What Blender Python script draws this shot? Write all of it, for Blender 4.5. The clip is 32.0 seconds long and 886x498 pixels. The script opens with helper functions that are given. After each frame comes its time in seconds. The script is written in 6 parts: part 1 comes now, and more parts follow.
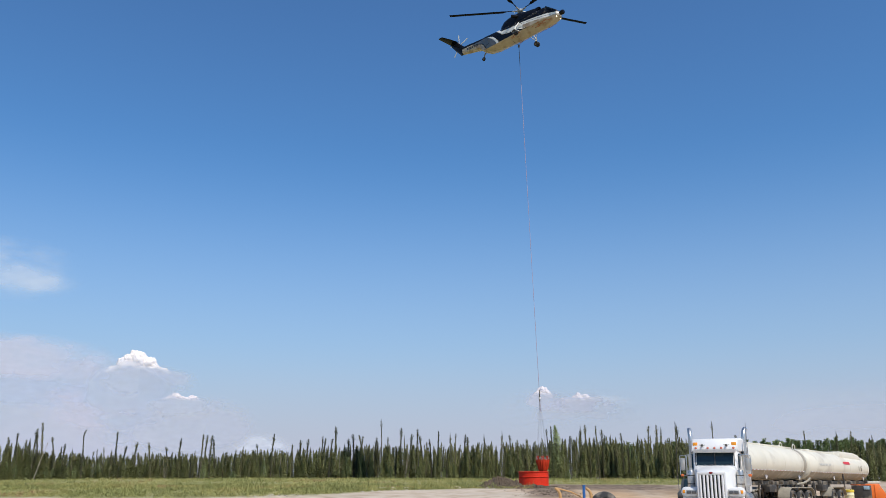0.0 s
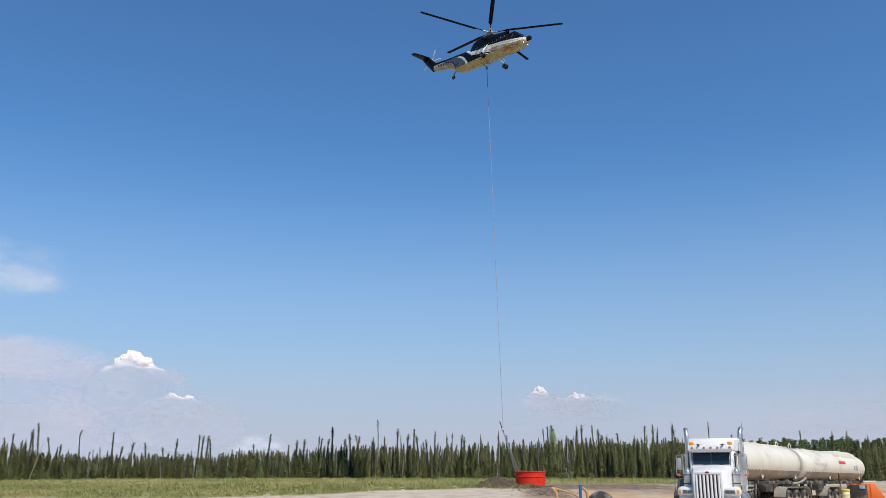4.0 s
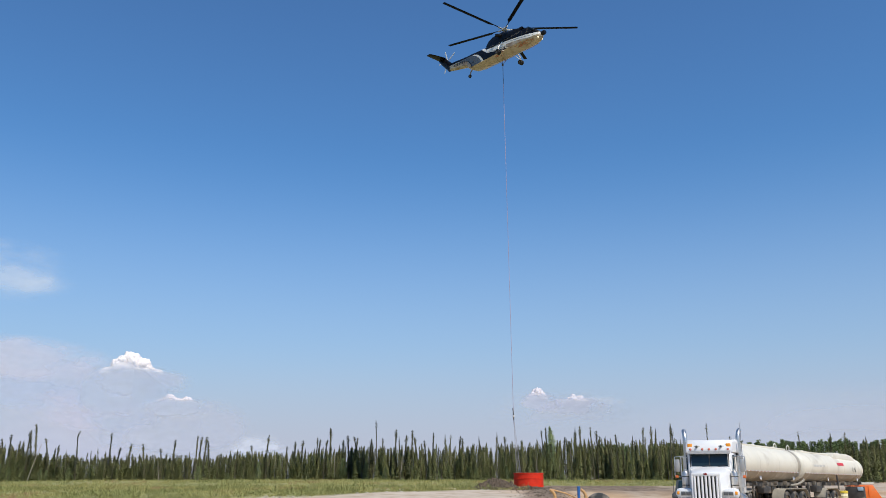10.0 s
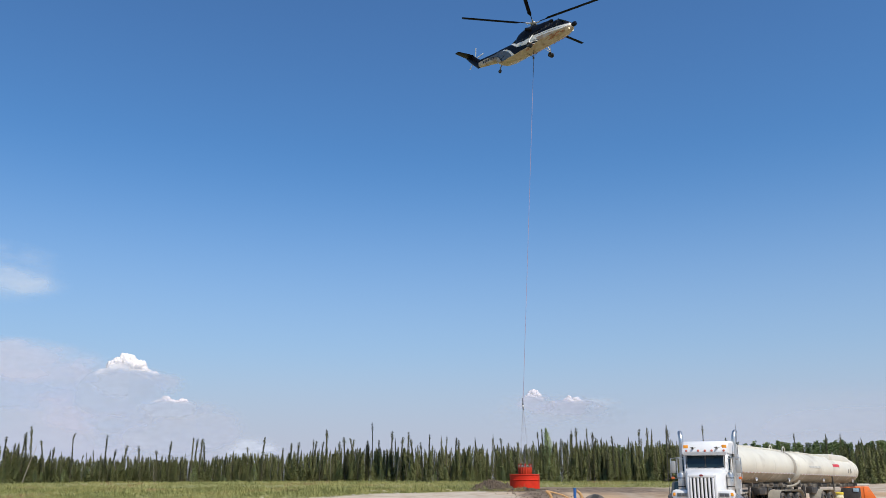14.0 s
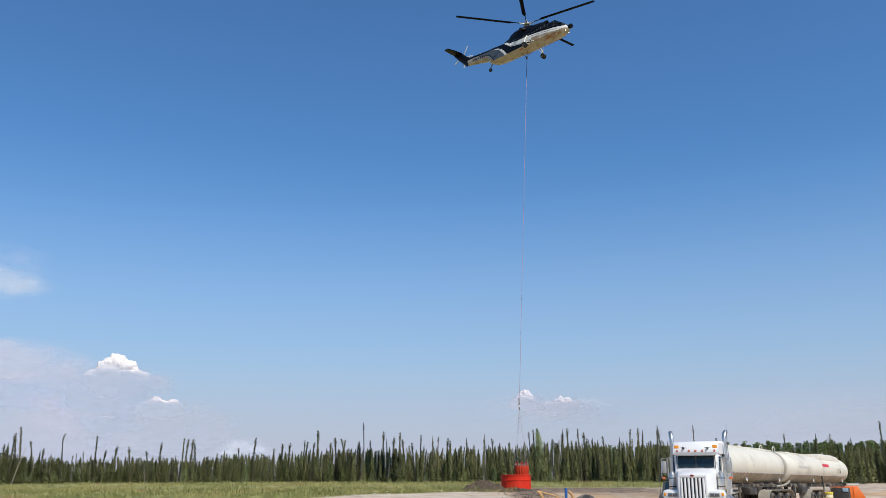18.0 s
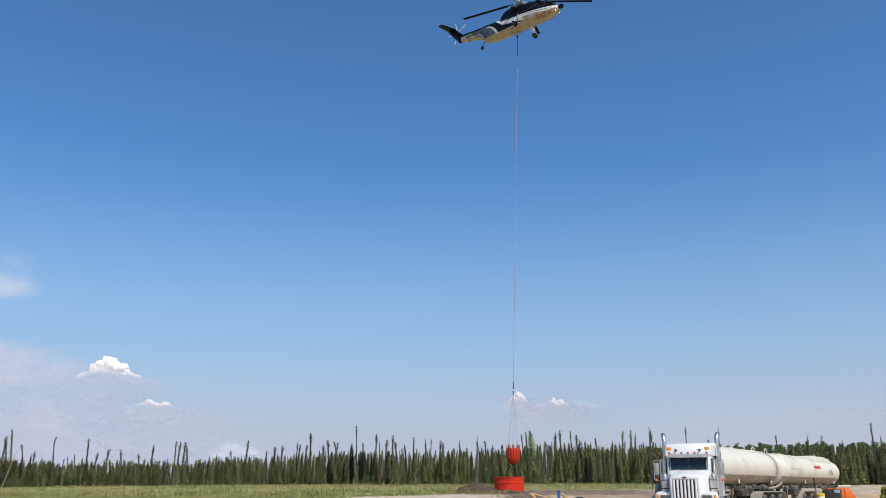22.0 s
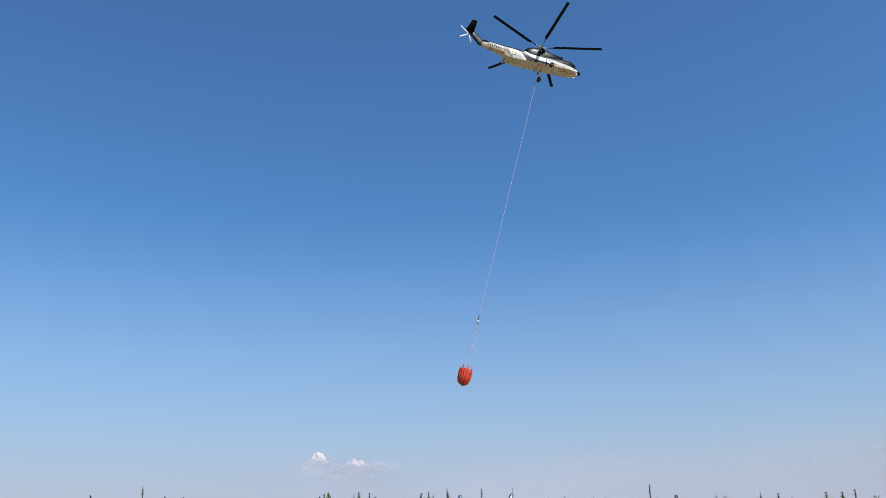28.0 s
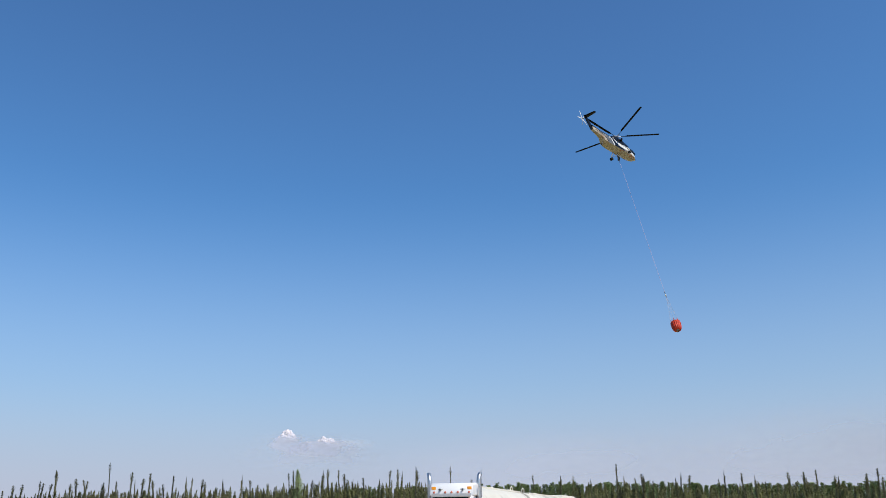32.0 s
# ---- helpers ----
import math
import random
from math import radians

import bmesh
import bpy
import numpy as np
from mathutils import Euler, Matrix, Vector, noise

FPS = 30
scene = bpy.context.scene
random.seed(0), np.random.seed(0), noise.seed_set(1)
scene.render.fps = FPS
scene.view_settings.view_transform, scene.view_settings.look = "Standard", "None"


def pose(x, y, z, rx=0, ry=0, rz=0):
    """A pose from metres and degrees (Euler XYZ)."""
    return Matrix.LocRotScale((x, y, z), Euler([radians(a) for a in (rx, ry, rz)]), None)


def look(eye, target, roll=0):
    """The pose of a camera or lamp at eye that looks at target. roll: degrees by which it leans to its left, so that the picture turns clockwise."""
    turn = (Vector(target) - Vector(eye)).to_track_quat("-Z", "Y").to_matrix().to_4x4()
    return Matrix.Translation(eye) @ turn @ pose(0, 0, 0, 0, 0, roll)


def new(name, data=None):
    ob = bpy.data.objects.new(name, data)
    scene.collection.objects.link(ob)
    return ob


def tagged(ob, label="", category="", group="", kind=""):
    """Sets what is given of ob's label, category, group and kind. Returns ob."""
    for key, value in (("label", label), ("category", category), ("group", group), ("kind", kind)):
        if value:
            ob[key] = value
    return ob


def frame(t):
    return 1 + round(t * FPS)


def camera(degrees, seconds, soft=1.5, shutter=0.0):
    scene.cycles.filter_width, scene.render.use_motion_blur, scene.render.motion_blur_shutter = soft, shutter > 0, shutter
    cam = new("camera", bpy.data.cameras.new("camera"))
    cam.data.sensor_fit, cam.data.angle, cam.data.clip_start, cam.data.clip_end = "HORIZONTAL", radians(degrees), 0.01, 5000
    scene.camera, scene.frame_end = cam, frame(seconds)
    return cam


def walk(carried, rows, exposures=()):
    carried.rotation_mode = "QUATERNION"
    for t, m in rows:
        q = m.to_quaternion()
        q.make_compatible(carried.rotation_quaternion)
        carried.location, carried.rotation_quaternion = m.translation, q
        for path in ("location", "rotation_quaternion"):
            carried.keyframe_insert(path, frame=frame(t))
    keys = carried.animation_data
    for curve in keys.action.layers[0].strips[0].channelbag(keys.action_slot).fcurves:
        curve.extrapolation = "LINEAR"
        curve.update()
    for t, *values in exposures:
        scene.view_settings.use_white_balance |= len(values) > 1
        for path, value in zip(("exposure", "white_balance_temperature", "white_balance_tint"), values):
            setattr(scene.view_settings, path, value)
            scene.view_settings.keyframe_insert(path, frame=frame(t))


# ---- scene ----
EYE = (0.0, 0.0, 1.5)
cam = camera(54.5, 32.0, 0.62, 0.0)


def aim(turn, up, lean):
    """The camera's pose: degrees to the right, upwards and of lean."""
    return Matrix.Translation(EYE) @ pose(0, 0, 0, 90 + up, 0, -turn) @ pose(0, 0, 0, 0, 0, -lean)


walk(cam, [
    (0, aim(-0.41, 15.01, -0.13)), (0.5, aim(-0.36, 14.98, -0.05)), (1, aim(-0.31, 15.02, -0.04)), (1.5, aim(-0.26, 15.06, -0.10)),
    (2, aim(-0.24, 15.03, -0.09)), (2.5, aim(-0.23, 15.03, -0.09)), (3, aim(-0.20, 15.02, -0.11)), (3.5, aim(-0.19, 15.01, -0.08)),
    (5.5, aim(-0.14, 15.00, -0.06)), (6, aim(-0.14, 15.02, -0.08)), (6.5, aim(-0.10, 15.05, -0.07)), (7, aim(0.02, 15.09, -0.01)),
    (7.5, aim(-0.02, 15.04, 0.01)), (8, aim(-0.09, 15.00, 0.01)), (8.5, aim(-0.07, 15.03, -0.04)), (9, aim(-0.00, 15.11, -0.00)),
    (9.5, aim(-0.01, 15.11, -0.03)), (10, aim(-0.07, 15.10, -0.09)), (10.5, aim(-0.02, 15.09, 0.00)), (11, aim(-0.02, 15.12, -0.07)),
    (11.5, aim(0.03, 15.13, -0.01)), (12, aim(0.03, 15.14, -0.07)), (12.5, aim(-0.08, 15.07, -0.10)), (13, aim(-0.09, 15.06, -0.08)),
    (13.5, aim(0.04, 15.14, -0.07)), (14, aim(0.19, 15.20, -0.04)), (14.5, aim(0.36, 15.21, -0.00)), (16.5, aim(0.56, 15.23, 0.03)),
    (17, aim(0.68, 15.26, -0.01)), (17.5, aim(0.76, 15.25, -0.02)), (18, aim(0.77, 15.23, 0.05)), (18.5, aim(0.77, 15.24, 0.07)),
    (19, aim(0.84, 15.29, 0.11)), (19.5, aim(0.94, 15.35, 0.11)), (20, aim(1.06, 15.40, 0.10)), (20.5, aim(1.16, 15.38, 0.14)),
    (21, aim(1.18, 15.32, 0.15)), (21.5, aim(1.21, 15.29, 0.26)), (22, aim(1.26, 15.38, 0.17)), (22.5, aim(1.47, 15.46, 0.23)),
    (23, aim(1.96, 15.54, 0.12)), (23.5, aim(2.95, 15.64, -0.13)), (24, aim(4.09, 16.03, -0.14)), (24.5, aim(5.13, 16.44, 0.01)),
    (25, aim(6.19, 17.00, -0.04)), (25.5, aim(7.21, 17.88, 0.09)), (27.5, aim(13.14, 19.05, 0.77)), (28, aim(14.47, 19.13, 1.02)),
    (28.5, aim(15.48, 18.95, 1.08)), (29, aim(15.95, 18.77, 0.95)), (29.5, aim(16.01, 18.64, 0.85)), (30, aim(16.15, 18.57, 0.76)),
    (30.5, aim(16.34, 18.39, 0.86)), (31, aim(16.30, 18.20, 0.71)), (31.5, aim(16.36, 17.99, 0.79)), (32, aim(16.38, 17.73, 0.76)),
], exposures=((0, 0.02, 6500, 10), (22, 0.02, 6500, 10), (25, 0.06, 6480, 10), (28, 0.02, 6390, 10), (32, 0.03, 6390, 10)))

# ---- light ----
SUN_UP, SUN_SIDE = 52.0, 147.0   # elevation, and compass turn from +y clockwise
world = bpy.data.worlds.new("sky")
scene.world = world
world.use_nodes = True
wn, wl = world.node_tree.nodes, world.node_tree.links
sky = wn.new("ShaderNodeTexSky")
sky.sky_type, sky.sun_disc = "NISHITA", False
sky.sun_elevation, sky.sun_rotation = radians(SUN_UP), radians(SUN_SIDE)
sky.air_density, sky.dust_density, sky.ozone_density, sky.altitude = 1.0, 0.8, 3.0, 300
wn["Background"].inputs[1].default_value = 0.113
# the sky's own colour, then smoke haze that thickens towards the horizon
deep = wn.new("ShaderNodeMix")
deep.data_type, deep.blend_type = "RGBA", "MULTIPLY"
deep.inputs["Factor"].default_value = 1.0
wl.new(sky.outputs[0], deep.inputs[6])
geo, axes = wn.new("ShaderNodeTexCoord"), wn.new("ShaderNodeSeparateXYZ")
wl.new(geo.outputs["Generated"], axes.inputs[0])
high = wn.new("ShaderNodeMapRange")
high.inputs[1].default_value, high.inputs[2].default_value = 0.12, 0.55
tint = wn.new("ShaderNodeMix")
tint.data_type = "RGBA"
tint.inputs[6].default_value, tint.inputs[7].default_value = (0.62, 1.07, 1.32, 1), (0.61, 0.96, 1.24, 1)
wl.new(axes.outputs[2], high.inputs[0]), wl.new(high.outputs[0], tint.inputs["Factor"]), wl.new(tint.outputs[2], deep.inputs[7])
rise = wn.new("ShaderNodeMapRange")
rise.interpolation_type = "SMOOTHSTEP"
for i, q in enumerate((-0.02, 0.38, 0.86, 0.0)):
    rise.inputs[i + 1].default_value = q
wl.new(axes.outputs[2], rise.inputs[0])
haze = wn.new("ShaderNodeMix")
haze.data_type = "RGBA"
haze.inputs[7].default_value = (3.82, 4.32, 5.2, 1)
wl.new(rise.outputs[0], haze.inputs["Factor"]), wl.new(deep.outputs[2], haze.inputs[6])
# lavender smoke close to the horizon
low = wn.new("ShaderNodeMapRange")
low.interpolation_type = "SMOOTHSTEP"
for i, q in enumerate((0.0, 0.16, 0.60, 0.0)):
    low.inputs[i + 1].default_value = q
wl.new(axes.outputs[2], low.inputs[0])
veil = wn.new("ShaderNodeMix")
veil.data_type = "RGBA"
veil.inputs[7].default_value = (4.62, 4.45, 5.65, 1)
wl.new(low.outputs[0], veil.inputs["Factor"]), wl.new(haze.outputs[2], veil.inputs[6])
wl.new(veil.outputs[2], wn["Background"].inputs[0])

sun = new("sun", bpy.data.lights.new("sun", "SUN"))
sun.data.energy, sun.data.angle, sun.data.color = 4.0, radians(0.5), (1.0, 0.95, 0.87)
a, b = radians(SUN_UP), radians(SUN_SIDE)
sun.matrix_world = look((math.sin(b) * math.cos(a) * 300, math.cos(b) * math.cos(a) * 300, math.sin(a) * 300), (0, 0, 0))
scene.view_settings.exposure = 0.0


# ---- materials ----
def mat(name, color, rough=0.6, metal=0.0, vary=0.15, scale=3.0, bump=0.0, bump_scale=40.0, dirt=None, dirt_at=0.62, dirt_scale=1.5, coat=0.0, rand=0.0, spec=0.5):
    """A surface with variation at two scales: broad tone changes, fine grain, stains of the colour dirt, and relief."""
    m = bpy.data.materials.new(name)
    m.use_nodes = True
    n, l = m.node_tree.nodes, m.node_tree.links
    p = n["Principled BSDF"]
    p.inputs["Roughness"].default_value, p.inputs["Metallic"].default_value = rough, metal
    p.inputs["Coat Weight"].default_value = coat
    p.inputs["Specular IOR Level"].default_value = spec
    co = n.new("ShaderNodeTexCoord").outputs["Object"]

    def noise_at(s, detail=4):
        t = n.new("ShaderNodeTexNoise")
        t.inputs["Scale"].default_value, t.inputs["Detail"].default_value = s, detail
        l.new(co, t.inputs["Vector"])
        return t.outputs["Fac"]

    def mixed(fac, c0, c1, kind="MIX"):
        x = n.new("ShaderNodeMix")
        x.data_type, x.blend_type = "RGBA", kind
        for sock, v in ((x.inputs["Factor"], fac), (x.inputs[6], c0), (x.inputs[7], c1)):
            if hasattr(v, "is_linked"):
                l.new(v, sock)
            else:
                sock.default_value = v
        return x.outputs[2]

    def ranged(v, a0, a1, b0, b1):
        r = n.new("ShaderNodeMapRange")
        l.new(v, r.inputs[0])
        for i, q in enumerate((a0, a1, b0, b1)):
            r.inputs[i + 1].default_value = q
        return r.outputs[0]

    dark = tuple(c * (1 - vary) for c in color) + (1,)
    light = tuple(min(1, c * (1 + vary)) for c in color) + (1,)
    out = mixed(ranged(noise_at(scale), 0.3, 0.7, 0, 1), dark, light)
    out = mixed(ranged(noise_at(scale * 14, 2), 0.3, 0.7, 0, 0.35), out, dark)
    if rand:
        info = n.new("ShaderNodeObjectInfo").outputs["Random"]
        hsv = n.new("ShaderNodeHueSaturation")
        l.new(out, hsv.inputs["Color"])
        l.new(ranged(info, 0, 1, 1 - rand, 1 + rand), hsv.inputs["Value"])
        l.new(ranged(info, 0, 1, 0.5 + 0.03 * rand, 0.5 - 0.03 * rand), hsv.inputs["Hue"])
        out = hsv.outputs[0]
    if dirt:
        out = mixed(ranged(noise_at(dirt_scale, 6), dirt_at, dirt_at + 0.12, 0, 0.85), out, dirt + (1,))
    l.new(out, p.inputs["Base Color"])
    if bump:
        k = n.new("ShaderNodeBump")
        k.inputs["Strength"].default_value, k.inputs["Distance"].default_value = bump, 0.02
        l.new(noise_at(bump_scale, 5), k.inputs["Height"])
        l.new(k.outputs[0], p.inputs["Normal"])
    if rough < 0.5:
        l.new(ranged(noise_at(scale * 4, 3), 0.3, 0.7, rough * 0.8, min(1, rough * 1.5)), p.inputs["Roughness"])
    return m


def glass(name, color, rough=0.03):
    m = bpy.data.materials.new(name)
    m.use_nodes = True
    p = m.node_tree.nodes["Principled BSDF"]
    p.inputs["Base Color"].default_value = color + (1,)
    p.inputs["Roughness"].default_value = rough
    p.inputs["Specular IOR Level"].default_value = 0.5
    return m


M_SPRUCE = mat("spruce_needles", (0.160, 0.162, 0.060), 0.9, vary=0.25, scale=0.9, rand=0.25)
M_LARCH = mat("larch_needles", (0.32, 0.375, 0.155), 0.9, vary=0.3, scale=1.0, rand=0.2)
M_DARKSPRUCE = mat("dark_spruce_needles", (0.106, 0.104, 0.044), 0.9, vary=0.25, scale=0.9, rand=0.5)
M_YOUNG = mat("young_spruce_needles", (0.228, 0.234, 0.080), 0.9, vary=0.35, scale=0.35, rand=0.3)
M_ASPEN = mat("aspen_leaves", (0.185, 0.235, 0.08), 0.85, vary=0.3, scale=0.25, rand=0.2)
M_BUSH = mat("willow_leaves", (0.215, 0.245, 0.095), 0.85, vary=0.3, scale=0.8, rand=0.3)
M_BARK = mat("spruce_bark", (0.17, 0.14, 0.11), 0.95, vary=0.3, scale=4)
M_GRASS = mat("dry_grass", (0.335, 0.315, 0.098), 0.9, vary=0.3, scale=0.5, dirt=(0.26, 0.26, 0.085), dirt_at=0.5, dirt_scale=0.9)
M_WEED = mat("olive_meadow_weeds", (0.235, 0.24, 0.075), 0.9, vary=0.35, scale=1.6)
M_GOLDWEED = mat("golden_meadow_weeds", (0.345, 0.31, 0.105), 0.9, vary=0.3, scale=1.6)
M_RUSTWEED = mat("rusty_brown_weeds", (0.34, 0.22, 0.105), 0.9, vary=0.3, scale=1.6)
M_WHITE = mat("white_truck_paint", (0.74, 0.725, 0.70), 0.4, vary=0.03, scale=2, dirt=(0.58, 0.52, 0.43), dirt_at=0.68, coat=0.1, spec=0.35)
M_CREAM = mat("dusty_tank_paint", (0.67, 0.625, 0.515), 0.45, vary=0.07, scale=0.8, dirt=(0.5, 0.45, 0.36), dirt_at=0.56, dirt_scale=0.7)
M_TANKLOWER = mat("tank_lower_tan", (0.42, 0.355, 0.265), 0.7, vary=0.2, scale=0.9, dirt=(0.58, 0.52, 0.42), dirt_at=0.56, dirt_scale=1.2)
M_FADED = mat("faded_lettering_paint", (0.53, 0.51, 0.46), 0.5, vary=0.15, scale=4, dirt=(0.72, 0.68, 0.57), dirt_at=0.5, dirt_scale=3)
M_TYRE = mat("black_rubber", (0.015, 0.015, 0.016), 0.7, vary=0.2, scale=6)
M_TAPE = mat("faded_red_tape", (0.45, 0.20, 0.15), 0.5, vary=0.15, scale=6)
M_TANKBAND = mat("dull_beige_paint", (0.34, 0.305, 0.24), 0.5, vary=0.1, scale=2)
M_CHROME = mat("chrome", (0.74, 0.73, 0.71), 0.2, 1.0, vary=0.04, scale=5)
M_STACK = mat("dulled_chrome", (0.60, 0.58, 0.55), 0.32, 0.92, vary=0.12, scale=4, dirt=(0.42, 0.38, 0.33), dirt_at=0.55)
M_DARKMETAL = mat("dark_steel", (0.05, 0.046, 0.041), 0.65, 0.1, vary=0.3, scale=4, dirt=(0.24, 0.20, 0.15), dirt_at=0.5)
M_GREYMETAL = mat("dusty_aluminium", (0.48, 0.46, 0.42), 0.45, 0.6, vary=0.15, scale=3, dirt=(0.35, 0.31, 0.25))
M_GRILLE = mat("dull_grille_steel", (0.05, 0.047, 0.045), 0.5, 0.4, vary=0.2, scale=6)
M_DUSTY = mat("dusty_dark_steel", (0.32, 0.285, 0.22), 0.75, vary=0.2, scale=3, dirt=(0.38, 0.32, 0.24))
M_RUBBER = mat("rubber", (0.03, 0.03, 0.03), 0.8, vary=0.2, scale=6, dirt=(0.26, 0.22, 0.17), dirt_at=0.45, bump=0.3)
M_GLASS = glass("dark_windscreen", (0.014, 0.026, 0.03))
M_AMBER = glass("amber_lens", (0.85, 0.32, 0.02), 0.2)
M_REDLENS = glass("red_lens", (0.62, 0.19, 0.12), 0.2)
M_EMBLEM = mat("dark_red_enamel", (0.22, 0.02, 0.02), 0.35)
M_MARKER = glass("orange_red_lens", (0.72, 0.17, 0.04), 0.25)
M_CLEAR = glass("headlight_lens", (0.10, 0.10, 0.10), 0.3)
M_BLACKPAINT = mat("black_paint", (0.006, 0.006, 0.008), 0.29, vary=0.2, scale=2, spec=0.22)
M_HELIWHITE = mat("cream_white_paint", (0.47, 0.385, 0.275), 0.42, vary=0.16, scale=1.2, dirt=(0.32, 0.21, 0.12), dirt_at=0.53, dirt_scale=0.9, coat=0.15)
M_STRIPE = mat("white_stripe_paint", (0.80, 0.77, 0.70), 0.35, vary=0.06, scale=2, dirt=(0.55, 0.47, 0.36), dirt_at=0.62, dirt_scale=0.8)
M_HELISILVER = mat("silver_grey_paint", (0.19, 0.187, 0.175), 0.42, 0.75, vary=0.06, scale=1.5)
M_STAIN = mat("rusty_red_stain", (0.44, 0.13, 0.06), 0.7, vary=0.3, scale=5)
M_BLADE = mat("black_rotor_blade", (0.007, 0.007, 0.009), 0.6, vary=0.2, scale=2, spec=0.1)
M_RED = mat("red_tank_paint", (0.66, 0.034, 0.012), 0.6, spec=0.2, vary=0.14, scale=1.5, dirt=(0.35, 0.05, 0.03), dirt_at=0.64, dirt_scale=2)
M_ORANGE = mat("orange_bucket_fabric", (0.52, 0.038, 0.009), 0.45, vary=0.35, scale=2, bump=0.4, bump_scale=9, dirt=(0.32, 0.03, 0.01), dirt_at=0.58, dirt_scale=1.6, spec=0.3)
M_ORANGEBOX = mat("orange_paint", (0.8, 0.17, 0.02), 0.5, vary=0.1, scale=1.5, dirt=(0.45, 0.2, 0.08))
M_PALEYELLOW = mat("pale_yellow_plastic", (0.72, 0.66, 0.40), 0.5, vary=0.1, scale=3, dirt=(0.5, 0.44, 0.3))
M_YELLOW = mat("yellow_plastic", (0.75, 0.58, 0.06), 0.5, vary=0.1, scale=3)
M_PIPE = mat("ochre_paint", (0.52, 0.29, 0.11), 0.5, vary=0.15, scale=4, dirt=(0.4, 0.28, 0.15))
M_BLUE = mat("blue_paint", (0.02, 0.11, 0.32), 0.4, vary=0.1, scale=4)
M_SOIL = mat("dark_soil", (0.105, 0.074, 0.047), 0.95, vary=0.35, scale=1.5, bump=0.8, bump_scale=6)
M_STONE = mat("pale_stone", (0.44, 0.39, 0.31), 0.9, vary=0.2, scale=3, rand=0.25)
M_WOOD = mat("weathered_wood", (0.52, 0.45, 0.33), 0.85, vary=0.25, scale=4, rand=0.2)
M_DEADWOOD = mat("grey_dead_wood", (0.30, 0.255, 0.20), 0.9, vary=0.3, scale=5)
M_ROPE = mat("synthetic_rope", (0.44, 0.34, 0.42), 0.6, 0.2, vary=0.2, scale=3)
M_CORD = mat("pale_cord", (0.42, 0.40, 0.42), 0.7, vary=0.2, scale=3)
M_BAR = mat("black_lettering", (0.03, 0.03, 0.035), 0.6, vary=0.1)
M_REDMARK = mat("red_marking", (0.6, 0.03, 0.04), 0.5, vary=0.1)
M_DARKCAR = mat("grey_car_paint", (0.06, 0.065, 0.06), 0.45, vary=0.1, dirt=(0.2, 0.17, 0.13), dirt_at=0.6)


def ground_material():
    m = bpy.data.materials.new("sand_and_soil")
    m.use_nodes = True
    n, l = m.node_tree.nodes, m.node_tree.links
    p = n["Principled BSDF"]
    p.inputs["Roughness"].default_value = 0.95
    co = n.new("ShaderNodeTexCoord").outputs["Object"]

    def noise_at(s, detail=5):
        t = n.new("ShaderNodeTexNoise")
        t.inputs["Scale"].default_value, t.inputs["Detail"].default_value = s, detail
        l.new(co, t.inputs["Vector"])
        return t.outputs["Fac"]

    def ramp(v, stops):
        r = n.new("ShaderNodeValToRGB")
        while len(r.color_ramp.elements) < len(stops):
            r.color_ramp.elements.new(0.5)
        for e, (at, c) in zip(r.color_ramp.elements, stops):
            e.position, e.color = at, c + (1,)
        l.new(v, r.inputs[0])
        return r.outputs[0]

    def mixed(fac, c0, c1):
        x = n.new("ShaderNodeMix")
        x.data_type = "RGBA"
        l.new(fac, x.inputs["Factor"]), l.new(c0, x.inputs[6]), l.new(c1, x.inputs[7])
        return x.outputs[2]

    sand = ramp(noise_at(0.9, 8), [(0.3, (0.38, 0.275, 0.18)), (0.5, (0.52, 0.41, 0.295)), (0.7, (0.60, 0.50, 0.385))])
    turf = ramp(noise_at(0.9, 7), [(0.3, (0.20, 0.19, 0.075)), (0.7, (0.34, 0.31, 0.12))])
    soil = ramp(noise_at(1.1), [(0.3, (0.11, 0.074, 0.047)), (0.7, (0.26, 0.185, 0.115))])
    kind = n.new("ShaderNodeAttribute")
    kind.attribute_name = "cover"
    sep = n.new("ShaderNodeSeparateColor")
    l.new(kind.outputs["Color"], sep.inputs[0])
    out = mixed(sep.outputs[0], sand, turf)
    warm = ramp(noise_at(0.6), [(0.3, (0.44, 0.25, 0.11)), (0.7, (0.60, 0.39, 0.20))])
    out = mixed(sep.outputs[2], out, warm)
    out = mixed(sep.outputs[1], out, soil)
    l.new(out, p.inputs["Base Color"])
    k = n.new("ShaderNodeBump")
    k.inputs["Strength"].default_value, k.inputs["Distance"].default_value = 0.7, 0.08
    l.new(noise_at(2.5, 8), k.inputs["Height"])
    l.new(k.outputs[0], p.inputs["Normal"])
    return m


M_GROUND = ground_material()


# ---- mesh helpers ----
def ss(a, b, v):
    v = max(0.0, min(1.0, (v - a) / (b - a)))
    return v * v * (3 - 2 * v)


def box(bm, c, s, bevel=0.0, turn=None):
    m = Matrix.Translation(c) @ (turn or Matrix()) @ Matrix.Diagonal((*s, 1))
    r = bmesh.ops.create_cube(bm, size=1, matrix=m)
    if bevel:
        es = list({e for v in r["verts"] for e in v.link_edges})
        bmesh.ops.bevel(bm, geom=es, offset=bevel, segments=2, affect="EDGES", profile=0.5)


